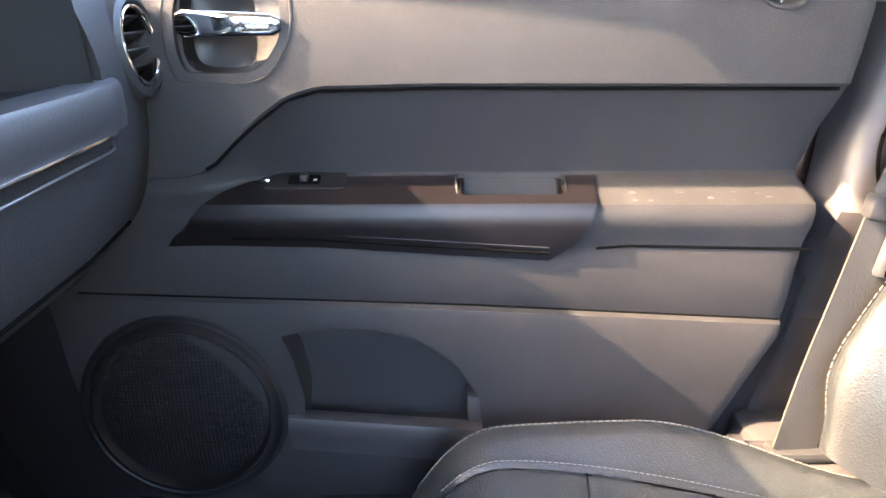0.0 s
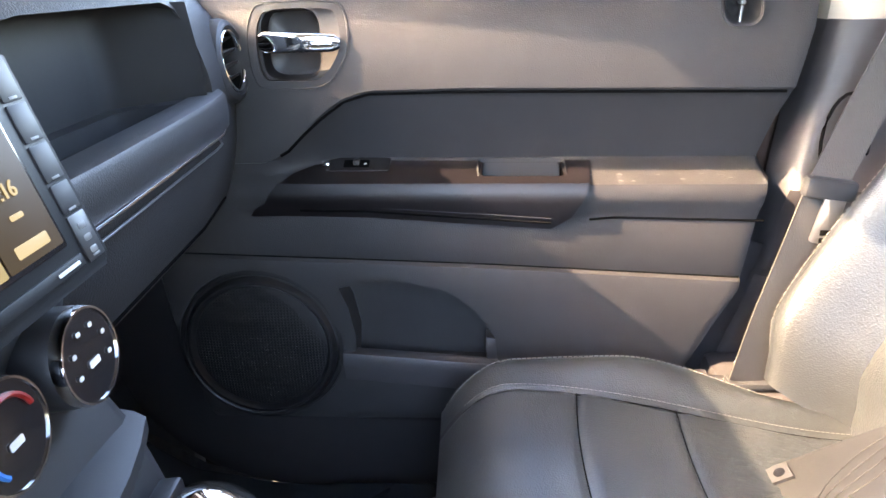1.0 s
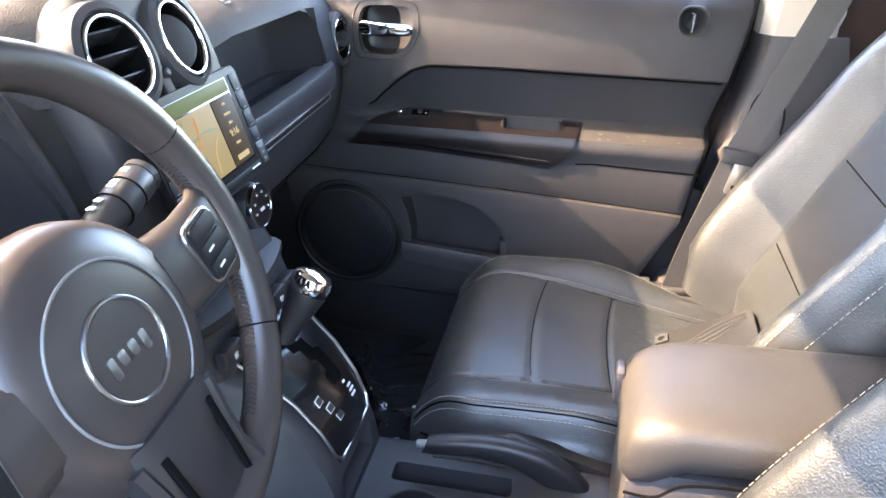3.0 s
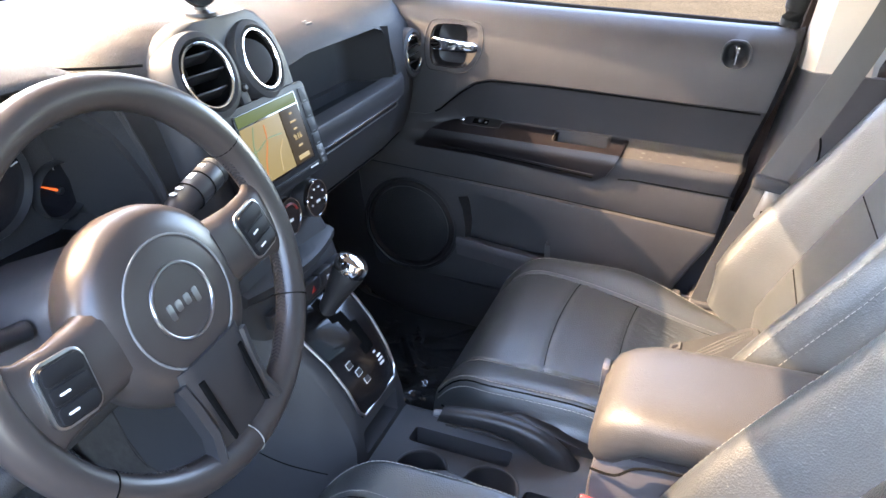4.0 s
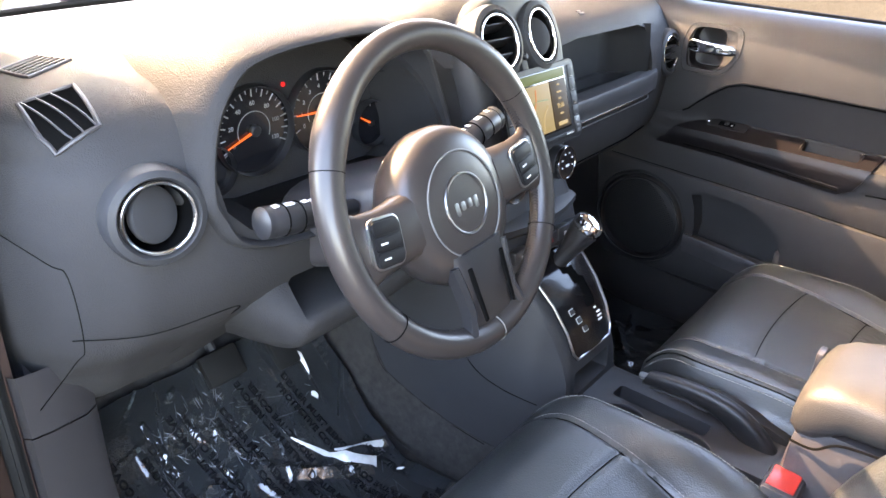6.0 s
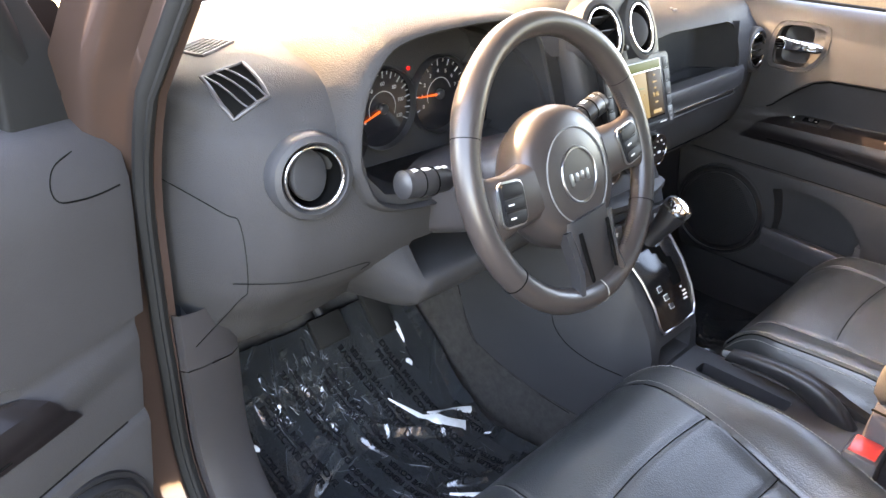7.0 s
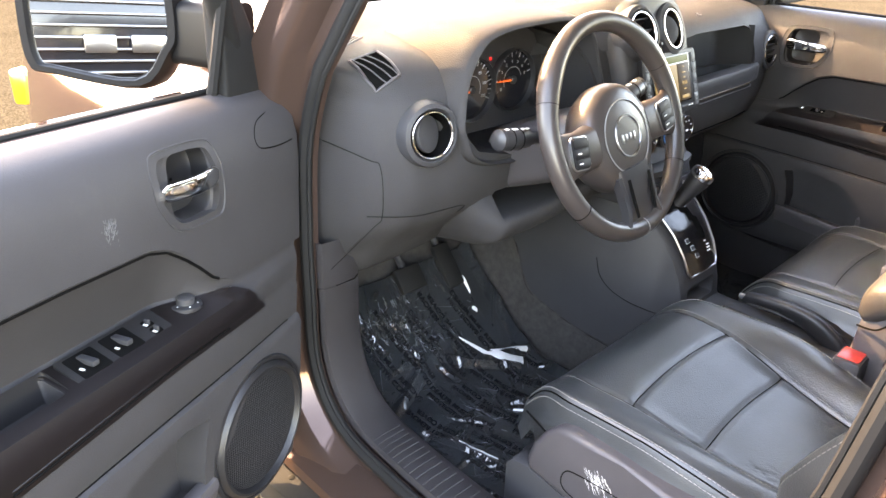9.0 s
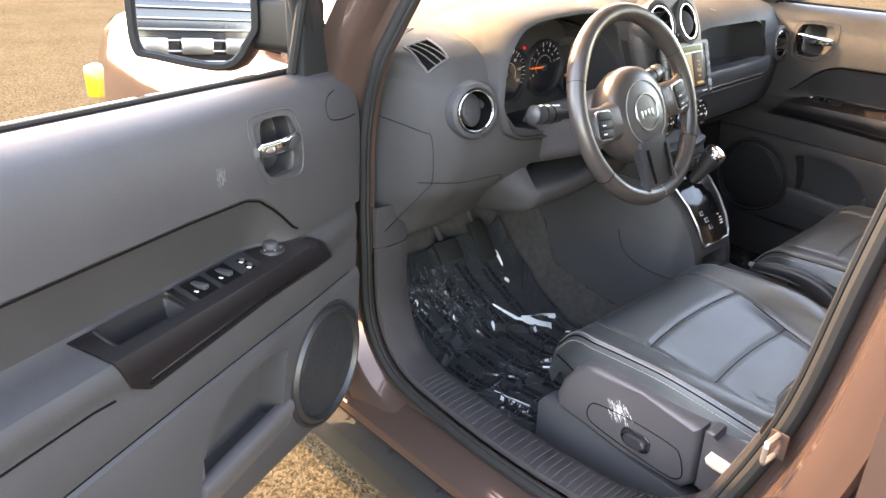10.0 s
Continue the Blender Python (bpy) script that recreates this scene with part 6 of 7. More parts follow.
    if not driver:
        bm = bmesh.new()
        c = D(0.345, SWI, top_z(0.345, SWI) + 0.004)
        rbox(bm, c - Vector((0.005, 0.009, 0.003)), c + Vector((0.005, 0.009, 0.002)), 0.002)
        dp("button", bm, CHROME, swp, "bright lock button")
    else:
        c = D(0.338, 0.116, top_z(0.338, 0.116))
        bm = bmesh.new()
        lathe(bm, c, (0, 0, 1), [(0.021, -0.002), (0.021, 0.003), (0.019, 0.004), (0.012, 0.0045)], 30)
        mk = dp("mirror_switch", bm, SATIN)
        bm = bmesh.new()
        lathe(bm, c, (0, 0, 1), [(0.012, 0.004), (0.0115, 0.012), (0.008, 0.0145), (0.001, 0.0145)], 24)
        dp("knob", bm, DARK, mk)
        bm = bmesh.new()
        for a in range(0, 360, 60):
            lathe(bm, c + Vector((0.0155 * math.cos(radians(a)), 0.0155 * math.sin(radians(a)), 0.0042)), (0, 0, 1), [(0.0013, 0), (0.001, 0.0006)], 8)
        dp("mark", bm, WHITE, mk)

    # handle in its recessed bezel
    HX, HZ = 0.329, 0.973
    hb = [(-0.072, -0.055), (-0.080, 0.0), (-0.072, 0.045), (-0.045, 0.058), (0.045, 0.058), (0.068, 0.045), (0.074, 0.005), (0.064, -0.028), (0.030, -0.062), (-0.045, -0.064)]
    hp = [(HX + p.x, HZ + p.z) for p in smooth([(a * 0.84, 0, b * 0.86) for a, b in hb], 4, closed=True)]
    hole = [(HX + (a - HX) * 0.80, HZ + (b - HZ) * 0.80) for a, b in hp]
    carve(body, plate(hole, 0.04, 0.12, 0.0))
    mid = 0.128
    bm = bmesh.new()
    def on_panel(z):
        return table(z, [0.90, 0.945, 0.985, 1.030, 1.051], [0.1345, 0.1335, 0.129, 0.113, 0.087])

    def hring(f, i):
        return [D(HX + (a - HX) * f, i - mid + on_panel(HZ + (b - HZ) * f), HZ + (b - HZ) * f) for a, b in hp]
    def cupring(f, i):
        out = []
        for a, b in hp:
            ang = math.atan2(b - HZ, a - HX)
            c, s = math.cos(ang), math.sin(ang)
            r = (abs(c / 0.037) ** 4 + abs(s / 0.043) ** 4) ** -0.25 * f
            out.append(D(HX - 0.013 + r * c, i - mid + 0.5 * on_panel(HZ + r * s) + 0.0635, HZ - 0.002 + r * s))
        return out
    loft(bm, [hring(1.0, mid - 0.003), hring(0.985, mid + 0.0014), hring(0.962, mid + 0.0016), hring(0.945, mid + 0.000), hring(0.935, mid - 0.003), hring(0.86, mid - 0.006), cupring(1.0, mid - 0.009)], round_cols=True)
    bez = dp("handle_bezel", bm, DOORSKIN)
    # cup coloured darker than its bezel, deepening the recess's shade
    bm = bmesh.new()
    loft(bm, [cupring(1.004, mid - 0.0088), cupring(0.96, mid - 0.013), cupring(0.92, mid - 0.034), cupring(0.80, mid - 0.037), cupring(0.05, mid - 0.038)], round_cols=True)
    dp("handle_cup", bm, SATINER, bez, "dark recess behind the handle")
    bm = bmesh.new()
    rows = []
    for t in np.linspace(0, 1, 14):
        x = HX - 0.049 + 0.100 * t
        hh = table(t, [0, 0.08, 0.3, 0.8, 0.93, 1], [0.009, 0.0135, 0.0125, 0.011, 0.0105, 0.006])
        out = mid + 0.004 + 0.008 * math.sin(math.pi * min(t * 1.1, 1)) 
        rows.append([D(x, out + 0.0055 * (abs(math.cos(q)) ** 0.5) * (1 if math.cos(q) > 0 else -1), HZ + 0.003 - 0.003 * t + hh * (abs(math.sin(q)) ** 0.6) * (1 if math.sin(q) > 0 else -1)) for q in np.linspace(0, 2 * math.pi, 20, endpoint=False)])
    loft(bm, rows, round_cols=True, caps=True)
    dp("handle", bm, CHROME, bez, "chrome pull handle")

    if driver:
        rg = random.Random(7)
        bm = bmesh.new()
        for k in range(70):
            a, b = 0.462 + 0.0048 * rg.gauss(0, 1), 0.955 + 0.0075 * rg.gauss(0, 1)
            i = on_panel(b) + 0.0002
            tube(bm, [D(a, i, b), D(a - 0.001 + 0.002 * rg.uniform(-1, 1), i - 0.0005, b + 0.004 * rg.uniform(0.3, 1.2))], 0.0003, 4)
        dp("scuff", bm, DUST, body, "pale scuff mark")
    else:
        # dried drops on top of the armrest
        rg = random.Random(5)
        for k in range(11):
            x = rg.uniform(0.69, 0.88)
            f = rg.uniform(0.2, 0.8)
            p, q = Vector((0,) + face(x, 12)), Vector((0,) + face(x, 13))
            c, t = p.lerp(q, f), (q - p).normalized()
            bm = bmesh.new()
            r = rg.uniform(0.0015, 0.0042)
            lathe(bm, D(x, c.y, c.z + 0.0002), D(0, -t.z, t.y), [(r, 0.0), (r * 0.8, 0.0003), (0.0003, 0.0004)], 10, squash=rg.uniform(0.45, 0.8))
            dp("dried_drop", bm, DUST, body, "pale dried drop")
    # loudspeaker
    SX, SZ, SR = 0.241, 0.566, 0.096
    so = D(SX, 0.150, SZ)
    bm = bmesh.new()
    lathe(bm, so, IN, [(SR * 1.22, -0.03), (SR * 1.215, 0.002), (SR * 1.195, 0.0065), (SR * 1.15, 0.007), (SR * 1.12, 0.005), (SR * 1.10, 0.009), (SR * 1.06, 0.013), (SR * 1.02, 0.0135), (SR * 0.985, 0.009), (SR * 0.97, 0.004)], 64)
    spk = dp("loudspeaker", bm, SATINER)
    bm = bmesh.new()
    lathe(bm, so, IN, [(SR * 0.975, -0.004), (SR * 0.97, 0.005), (SR * 0.6, 0.009), (0.002, 0.011)], 48)
    dp("grille", bm, GRILLE, spk, "black perforated grille")
    # lock pin in its rounded dish
    LX, LZ = 0.864, 1.004
    q = rrect(0.052, 0.050, 0.020, 5, LX, LZ)

    def dish(f, i):
        return [D(LX + (a - LX) * f, i - 0.34 * (b - LZ), LZ + (b - LZ) * f) for a, b in q]

    carve(body, plate([(LX + (a - LX) * 0.84, LZ + (b - LZ) * 0.84) for a, b in q], 0.05, 0.09, 0.0))
    bm = bmesh.new()
    loft(bm, [dish(1.0, 0.117), dish(0.97, 0.1235), dish(0.90, 0.1235), dish(0.84, 0.118), dish(0.74, 0.106), dish(0.5, 0.099), dish(0.05, 0.098)], round_cols=True)
    lk = dp("lock_bezel", bm, DOORSKIN)
    bm = bmesh.new()
    lathe(bm, D(LX, 0.113, LZ - 0.020), (0, 0, 1), [(0.0034, 0), (0.0034, 0.020), (0.0052, 0.022), (0.0052, 0.032), (0.003, 0.034)], 14)
    dp("lock_pin", bm, CHROME, lk, "bright lock pin")

    # outer skin and inner steel edge
    bm = bmesh.new()
    rows = []
    for t in np.linspace(0, 1, 16):
        row = []
        for i, z in ((0.03, 0.385), (-0.02, 0.375), (-0.055, 0.39), (-0.072, 0.45), (-0.080, 0.60), (-0.083, 0.78), (-0.073, 0.93), (-0.040, 1.02), (-0.012, 1.052), (0.025, 1.052), (0.045, 1.036), (0.045, 0.9), (0.045, 0.6), (0.045, 0.42)):
            f = front(z) - 0.06 + 0.02
            row.append(D(f + (rear(z) + 0.012 - f) * t, i, z - 0.004 - 0.012 * (f + (rear(z) - f) * t - 0.4)))
        rows.append(row)
    loft(bm, rows, round_cols=True, caps=True)
    dp("outer_skin", bm, PAINT, None, "brown metallic outer skin")
    # window frame and the mirror sail
    bm = bmesh.new()
    for path, r in ((smooth([(0.945, 0.062, 1.05), (0.955, 0.045, 1.18), (0.955, 0.01, 1.34), (0.925, -0.03, 1.45), (0.80, -0.05, 1.488), (0.56, -0.045, 1.475), (0.40, -0.02, 1.425), (0.25, 0.02, 1.27), (0.145, 0.045, 1.11), (0.115, 0.05, 1.05)], 6), 0.019),):
        tube(bm, [D(a, 0.05 + 0.26 * max(c - 1.06, 0), c) for a, b, c in path], r, 10)
    dp("window_frame", bm, RUBBER)
    bm = bmesh.new()
    tube(bm, [D(x, 0.044, 1.056 - 0.012 * (x - 0.4)) for x in np.linspace(0.10, 0.948, 12)], 0.0045, 8)
    dp("belt_seal", bm, RUBBER)
    bm = plate([(0.048, 1.030), (0.182, 1.046), (0.188, 1.235), (0.165, 1.23)], 0.050, 0.034, 0.008, 3)
    dp("mirror_sail", bm, RUBBER)
    bm = bmesh.new()
    tube(bm, [D(0.190, 0.06, 1.04), D(0.197, 0.06 + 0.04, 1.21), D(0.26, 0.10, 1.24)], 0.008, 8)
    dp("window_channel", bm, RUBBER)
    if driver:
        # small trim cap at the front edge
        bm = bmesh.new()
        tube(bm, smooth([D(x, on_panel(z) + 0.0004, z) for x, z in ((0.088, 1.038), (0.113, 1.035), (0.141, 1.030), (0.167, 1.021), (0.180, 1.004), (0.177, 0.989), (0.152, 0.984), (0.124, 0.983), (0.095, 0.985))], 5), 0.0011, 6)
        dp("groove", bm, SEAM, body)
        # black tube along the front of the door, added to darken its gap
        bm = bmesh.new()
        tube(bm, smooth([D(front(z) - 0.020, 0.070, z) for z in np.linspace(0.42, 1.05, 9)], 4), 0.014, 8)
        dp("gap_filler", bm, RUBBER)
        bm = bmesh.new()
        rbox(bm, D(0.055, 0.03, 0.74) - Vector((0.04, 0.02, 0.03)), D(0.055, 0.03, 0.74) + Vector((0.04, 0.02, 0.03)), 0.006)
        dp("hinge", bm, PAINT)
        bm = bmesh.new()
        rbox(bm, D(0.055, 0.03, 0.50) - Vector((0.04, 0.02, 0.03)), D(0.055, 0.03, 0.50) + Vector((0.04, 0.02, 0.03)), 0.006)
        dp("hinge", bm, PAINT)
    return dr


def grille_material():
    m = mat("perforated_grille", (0.011, 0.011, 0.0125), 0.5, var=0.05)
    nt = m.node_tree
    b = nt.nodes["Principled BSDF"]
    v = nt.nodes.new("ShaderNodeTexVoronoi")
    v.voronoi_dimensions = "2D"
    v.inputs["Scale"].default_value = 230
    xyz, flat = nt.nodes.new("ShaderNodeSeparateXYZ"), nt.nodes.new("ShaderNodeCombineXYZ")
    nt.links.new(nt.nodes["Texture Coordinate"].outputs["Object"], xyz.inputs[0])
    nt.links.new(xyz.outputs[0], flat.inputs[0])
    nt.links.new(xyz.outputs[2], flat.inputs[1])
    v.inputs["Randomness"].default_value = 0.0
    nt.links.new(flat.outputs[0], v.inputs["Vector"])
    r = nt.nodes.new("ShaderNodeMapRange")
    r.inputs[1].default_value, r.inputs[2].default_value, r.inputs[3].default_value, r.inputs[4].default_value = 0.26, 0.40, 0.0, 1.0
    nt.links.new(v.outputs["Distance"], r.inputs[0])
    bp = nt.nodes.new("ShaderNodeBump")
    bp.inputs["Strength"].default_value, bp.inputs["Distance"].default_value = 0.9, 0.0015
    nt.links.new(r.outputs[0], bp.inputs["Height"])
    nt.links.new(bp.outputs[0], b.inputs["Normal"])
    old = b.inputs["Base Color"].links[0].from_socket
    mul = nt.nodes.new("ShaderNodeVectorMath")
    mul.operation = "SCALE"
    rr = nt.nodes.new("ShaderNodeMapRange")
    rr.inputs[3].default_value, rr.inputs[4].default_value = 0.12, 1.0
    nt.links.new(r.outputs[0], rr.inputs[0])
    nt.links.new(old, mul.inputs[0])
    nt.links.new(rr.outputs[0], mul.inputs["Scale"])
    nt.links.new(mul.outputs[0], b.inputs["Base Color"])
    return m


GRILLE = grille_material()
door(-1)
door(1)

# ---- sills, kick panels, pillars, belts ----
def sill_sweep(side, first, last, prof, steps=4):
    ring = ring_of(side, steps)
    k = len(ring)
    idx = [i % k for i in range(first, last)]
    return [[on_ring(*ring[i], o, side * y) for o, y in prof] for i in idx]


for side, nick in ((-1, "driver"), (1, "passenger")):
    # kick panel from the dashboard down round to the sill
    bm = bmesh.new()
    prof = [(0.004, 0.741), (-0.008, 0.741), (-0.016, 0.735), (-0.019, 0.715), (-0.018, 0.672), (-0.008, 0.656), (0.03, 0.650), (0.12, 0.648)]
    loft(bm, sill_sweep(side, 72, 84, prof))
    bmesh.ops.solidify(bm, geom=bm.faces[:], thickness=0.003)
    wall("kick_panel", bm, PLASTIC, "dark grey plastic kick panel beside the %s footwell" % nick, "kick panel")
    bm = bmesh.new()
    loft(bm, sill_sweep(side, 69, 73, [(o + 0.003, y - 0.001) for o, y in prof[:6]] + [(0.03, 0.649), (0.18, 0.647)]))
    bmesh.ops.solidify(bm, geom=bm.faces[:], thickness=0.003)
    wall("dash_end", bm, PLASTIC, "dark grey plastic end trim below the dashboard", "trim")
    bm = bmesh.new()
    loft(bm, sill_sweep(side, 83, 103, prof))
    bmesh.ops.solidify(bm, geom=bm.faces[:], thickness=0.003)
    plate = wall("sill_plate", bm, PLASTIC, "dark grey ribbed plastic sill plate", "sill plate")
    ring = ring_of(side, 12)
    n = 0
    for p, nn in ring:
        if 0.0 < p.x < 0.56 and p.z < 0.46:
            bm = bmesh.new()
            tube(bm, [on_ring(p, nn, o - 0.0008, side * y) for o, y in ((-0.0165, 0.733), (-0.0192, 0.715), (-0.0185, 0.69), (-0.018, 0.674))], 0.0011, 5)
            part("rib", bm, DARK, plate)

# centre pillar trim on the passenger side, with a beige upper half
for side in (1, -1):
    bm = bmesh.new()
    rows = []
    for z, x0, x1, y in [(z, x + 0.009, x1, y) for z, x, x1, y in ((0.30, 0.60, 0.95, 0.655), (0.46, 0.595, 0.95, 0.65), (0.53, 0.625, 0.95, 0.642), (0.60, 0.652, 0.95, 0.638), (0.655, 0.664, 0.95, 0.633), (0.662, 0.667, 0.95, 0.640), (0.74, 0.686, 0.95, 0.636), (0.752, 0.686, 0.94, 0.628), (0.778, 0.690, 0.93, 0.622), (0.79, 0.694, 0.92, 0.632), (0.86, 0.706, 0.90, 0.642), (0.94, 0.718, 0.88, 0.644), (0.985, 0.726, 0.87, 0.642))]:
        rows.append([Vector((x0 - 0.004, side * (y + 0.07), z)), Vector((x0, side * (y + 0.03), z)), Vector((x0 + 0.006, side * (y + 0.010), z)), Vector((x0 + 0.02, side * y, z)), Vector(((x0 + x1) / 2, side * (y - 0.004), z)), Vector((x1, side * y, z)), Vector((x1 + 0.01, side * (y + 0.07), z))])
    loft(bm, rows, round_cols=True, caps=True)
    wall("pillar_trim", bm, PLASTIC, "dark grey plastic trim of the centre pillar", "pillar")
    bm = bmesh.new()
    rows = []
    for z, x0, x1, y in ((0.984, 0.735, 0.865, 0.650), (1.05, 0.738, 0.862, 0.648), (1.2, 0.75, 0.86, 0.615), (1.4, 0.755, 0.88, 0.565), (1.53, 0.74, 0.93, 0.53)):
        rows.append([Vector((x0 - 0.004, side * (y + 0.06), z)), Vector((x0, side * (y + 0.02), z)), Vector((x0 + 0.02, side * y, z)), Vector((x1 - 0.02, side * y, z)), Vector((x1, side * (y + 0.02), z)), Vector((x1, side * (y + 0.06), z))])
    loft(bm, rows, round_cols=True, caps=True)
    wall("pillar_upper", bm, BEIGE, "beige upper trim of the centre pillar", "pillar")

# passenger belt
PB = (0.65, 0.55, 0.545)
belt = thing("seat_belt", PB, "dark grey woven seat belt hanging on the centre pillar", "seat belt")


def ribbon(path, wdir, width, thick=0.0014):
    bm = bmesh.new()
    rows = []
    wd = Vector(wdir).normalized()
    k = len(path)
    for i, p in enumerate(path):
        t = (path[min(i + 1, k - 1)] - path[max(i - 1, 0)]).normalized()
        nn = t.cross(wd).normalized()
        rows.append([p + wd * (width / 2) * a + nn * thick * b for a, b in ((-1, -1), (-0.5, -1), (0, -1), (0.5, -1), (1, -1), (1, 1), (0.5, 1), (0, 1), (-0.5, 1), (-1, 1))])
    loft(bm, rows, round_cols=True, caps=True)
    return bm


lowp = smooth([(0.648, 0.545, 0.545), (0.668, 0.552, 0.63), (0.694, 0.560, 0.72), (0.716, 0.568, 0.795)], 8)
upp = smooth([(0.716, 0.568, 0.795), (0.745, 0.580, 0.86), (0.79, 0.590, 0.97), (0.835, 0.592, 1.10), (0.86, 0.585, 1.22)], 8)
part("lap_webbing", put(ribbon(lowp, (0.94, 0.05, -0.26), 0.046), PB), BELT, belt)
part("shoulder_webbing", put(ribbon(upp, (0.92, -0.1, -0.36), 0.046), PB), BELT, belt)
bm = bmesh.new()
rbox(bm, (0.690, 0.555, 0.786), (0.752, 0.575, 0.812), 0.006, turn=pose(0, 0, 0, 0, 8, 0).to_3x3())
tongue = part("tongue_grip", put(bm, PB), DARK, belt)
bm = bmesh.new()
prism(bm, rrect(0.026, 0.062, 0.004), (0.722, 0.560, 0.762), (0.97, 0, -0.2), (0.2, 0, 0.97), 0.003, 0.001)
tg = part("tongue", put(bm, PB), ZINC, belt, "bright steel belt tongue")
for dz in (-0.012, -0.002):
    bm = bmesh.new()
    rbox(bm, (0.714, 0.5545, 0.745 + dz), (0.728, 0.5560, 0.752 + dz), 0.001)
    part("slot", put(bm, PB), SEAM, tg)
bm = bmesh.new()
rbox(bm, (0.625, 0.535, 0.535), (0.72, 0.565, 0.548), 0.005)
part("anchor", put(bm, PB), DARK, belt)
bm = bmesh.new()
tube(bm, [Vector((0.765 + 0.030 * math.cos(t), 0.634, 0.84 + 0.060 * math.sin(t))) for t in np.linspace(0, 6.283, 24, endpoint=False)], 0.002, 6, closed=True)
part("guide", put(bm, PB), SEAM, belt)
bm = bmesh.new()
rbox(bm, (0.62, 0.50, 0.30), (0.95, 0.66, 0.535), 0.02)
wall("wheel_arch_trim", bm, PLASTIC, "dark grey trim beside the passenger seat", "trim")

# driver belt buckle with its red button, and the passenger's
for x, y, z, lean, nm in ((0.548, -0.118, 0.600, 0.25, "buckle of the driver seat"),):
    at = (x, y, z)
    bk = thing("belt_buckle", at, "black belt buckle with a red release button", "belt buckle")
    bm = bmesh.new()
    rbox(bm, (-0.021, -0.028, -0.07), (0.024, 0.028, 0.004), 0.006)
    part("housing", bm, DARK, bk)
    bm = bmesh.new()
    rbox(bm, (-0.016, -0.021, -0.004), (0.019, 0.021, 0.006), 0.002)
    part("release_button", bm, RED, bk, "red release button")
    bm = bmesh.new()
    rbox(bm, (-0.010, -0.015, -0.22), (0.010, 0.015, -0.06), 0.004)
    part("stalk", bm, SATIN, bk)

# tablet in its case on the passenger seat
TA = Vector((0.600, 0.368, 0.545))
TU = Vector((0.80, -0.16, 0.55)).normalized()
TV = Vector((-0.04, -1.0, 0.02)).normalized()
TN = TU.cross(TV).normalized()
if TN.z < 0:
    TN = -TN
tablet = thing("tablet", TA, "tablet in a grey rugged case lying on the passenger seat", "tablet")
bm = bmesh.new()
prism(bm, rrect(0.165, 0.225, 0.014, 5, 0.0825, 0.1125), -TN * 0.012, TU, TV, 0.012 if TU.cross(TV).dot(TN) > 0 else -0.012, 0.004, 3)
case = part("case", bm, CASE, tablet)


def on_tab(a, b, h):
    return TU * a + TV * b + TN * h


bm = bmesh.new()
for k in range(4):
    tube(bm, smooth([on_tab(0.02 + 0.03 * k * 0.2, 0.10 - 0.012 * k, 0.0004), on_tab(0.06, 0.075 - 0.010 * k, 0.0004), on_tab(0.11, 0.055 - 0.012 * k, 0.0004), on_tab(0.155, 0.025 - 0.004 * k, 0.0004)], 6), 0.0005, 5)
part("ridge", bm, CASE, case)
bm = bmesh.new()
a_, b_ = TU, TV
rows = [[on_tab(0.012 + 0.140 * u, 0.105 + 0.040 * v, h) for u, v in ((0, 0), (1, 0), (1, 1), (0, 1))] for h in (-0.001, 0.003)]
loft(bm, rows, round_cols=True, caps=True)
stand = part("kickstand", bm, CASE, tablet)
bm = bmesh.new()
tube(bm, [on_tab(0.014 + 0.136 * u, 0.107 + 0.036 * v, 0.0032) for u, v in ((0, 0), (1, 0), (1, 1), (0, 1))], 0.0008, 5, closed=True)
part("groove", bm, SEAM, stand)
bm = bmesh.new()
rows = [[on_tab(0.008 + 0.022 * u, 0.006 + 0.022 * v, h) for u, v in ((0, 0), (1, 0), (1, 1), (0, 1))] for h in (-0.001, 0.004)]
loft(bm, rows, round_cols=True, caps=True)
cm = part("camera_frame", bm, DARK, tablet)
bm = bmesh.new()
lathe(bm, on_tab(0.019, 0.017, 0.003), TN, [(0.006, 0), (0.006, 0.0015)], 16)
part("camera_lens", bm, BLACK, cm)

# ---- floor mat under its printed film, pedals ----
FM = (-0.05, -0.38, 0.31)


def floor_z(x):
    return table(x, [-0.44, -0.36, -0.24, -0.13, -0.03, 0.3], [0.66, 0.52, 0.40, 0.325, 0.30, 0.30])


mat_ = thing("floor_mat", FM, "black floor mat under a crumpled clear protective film", "floor mat")
bm = bmesh.new()
loft(bm, [[Vector((x, y, floor_z(x) + 0.012)) for y in np.linspace(-0.61, -0.17, 12)] for x in np.linspace(-0.33, 0.30, 26)])
bmesh.ops.solidify(bm, geom=bm.faces[:], thickness=0.008)
part("mat", put(bm, FM), CARPET, mat_)


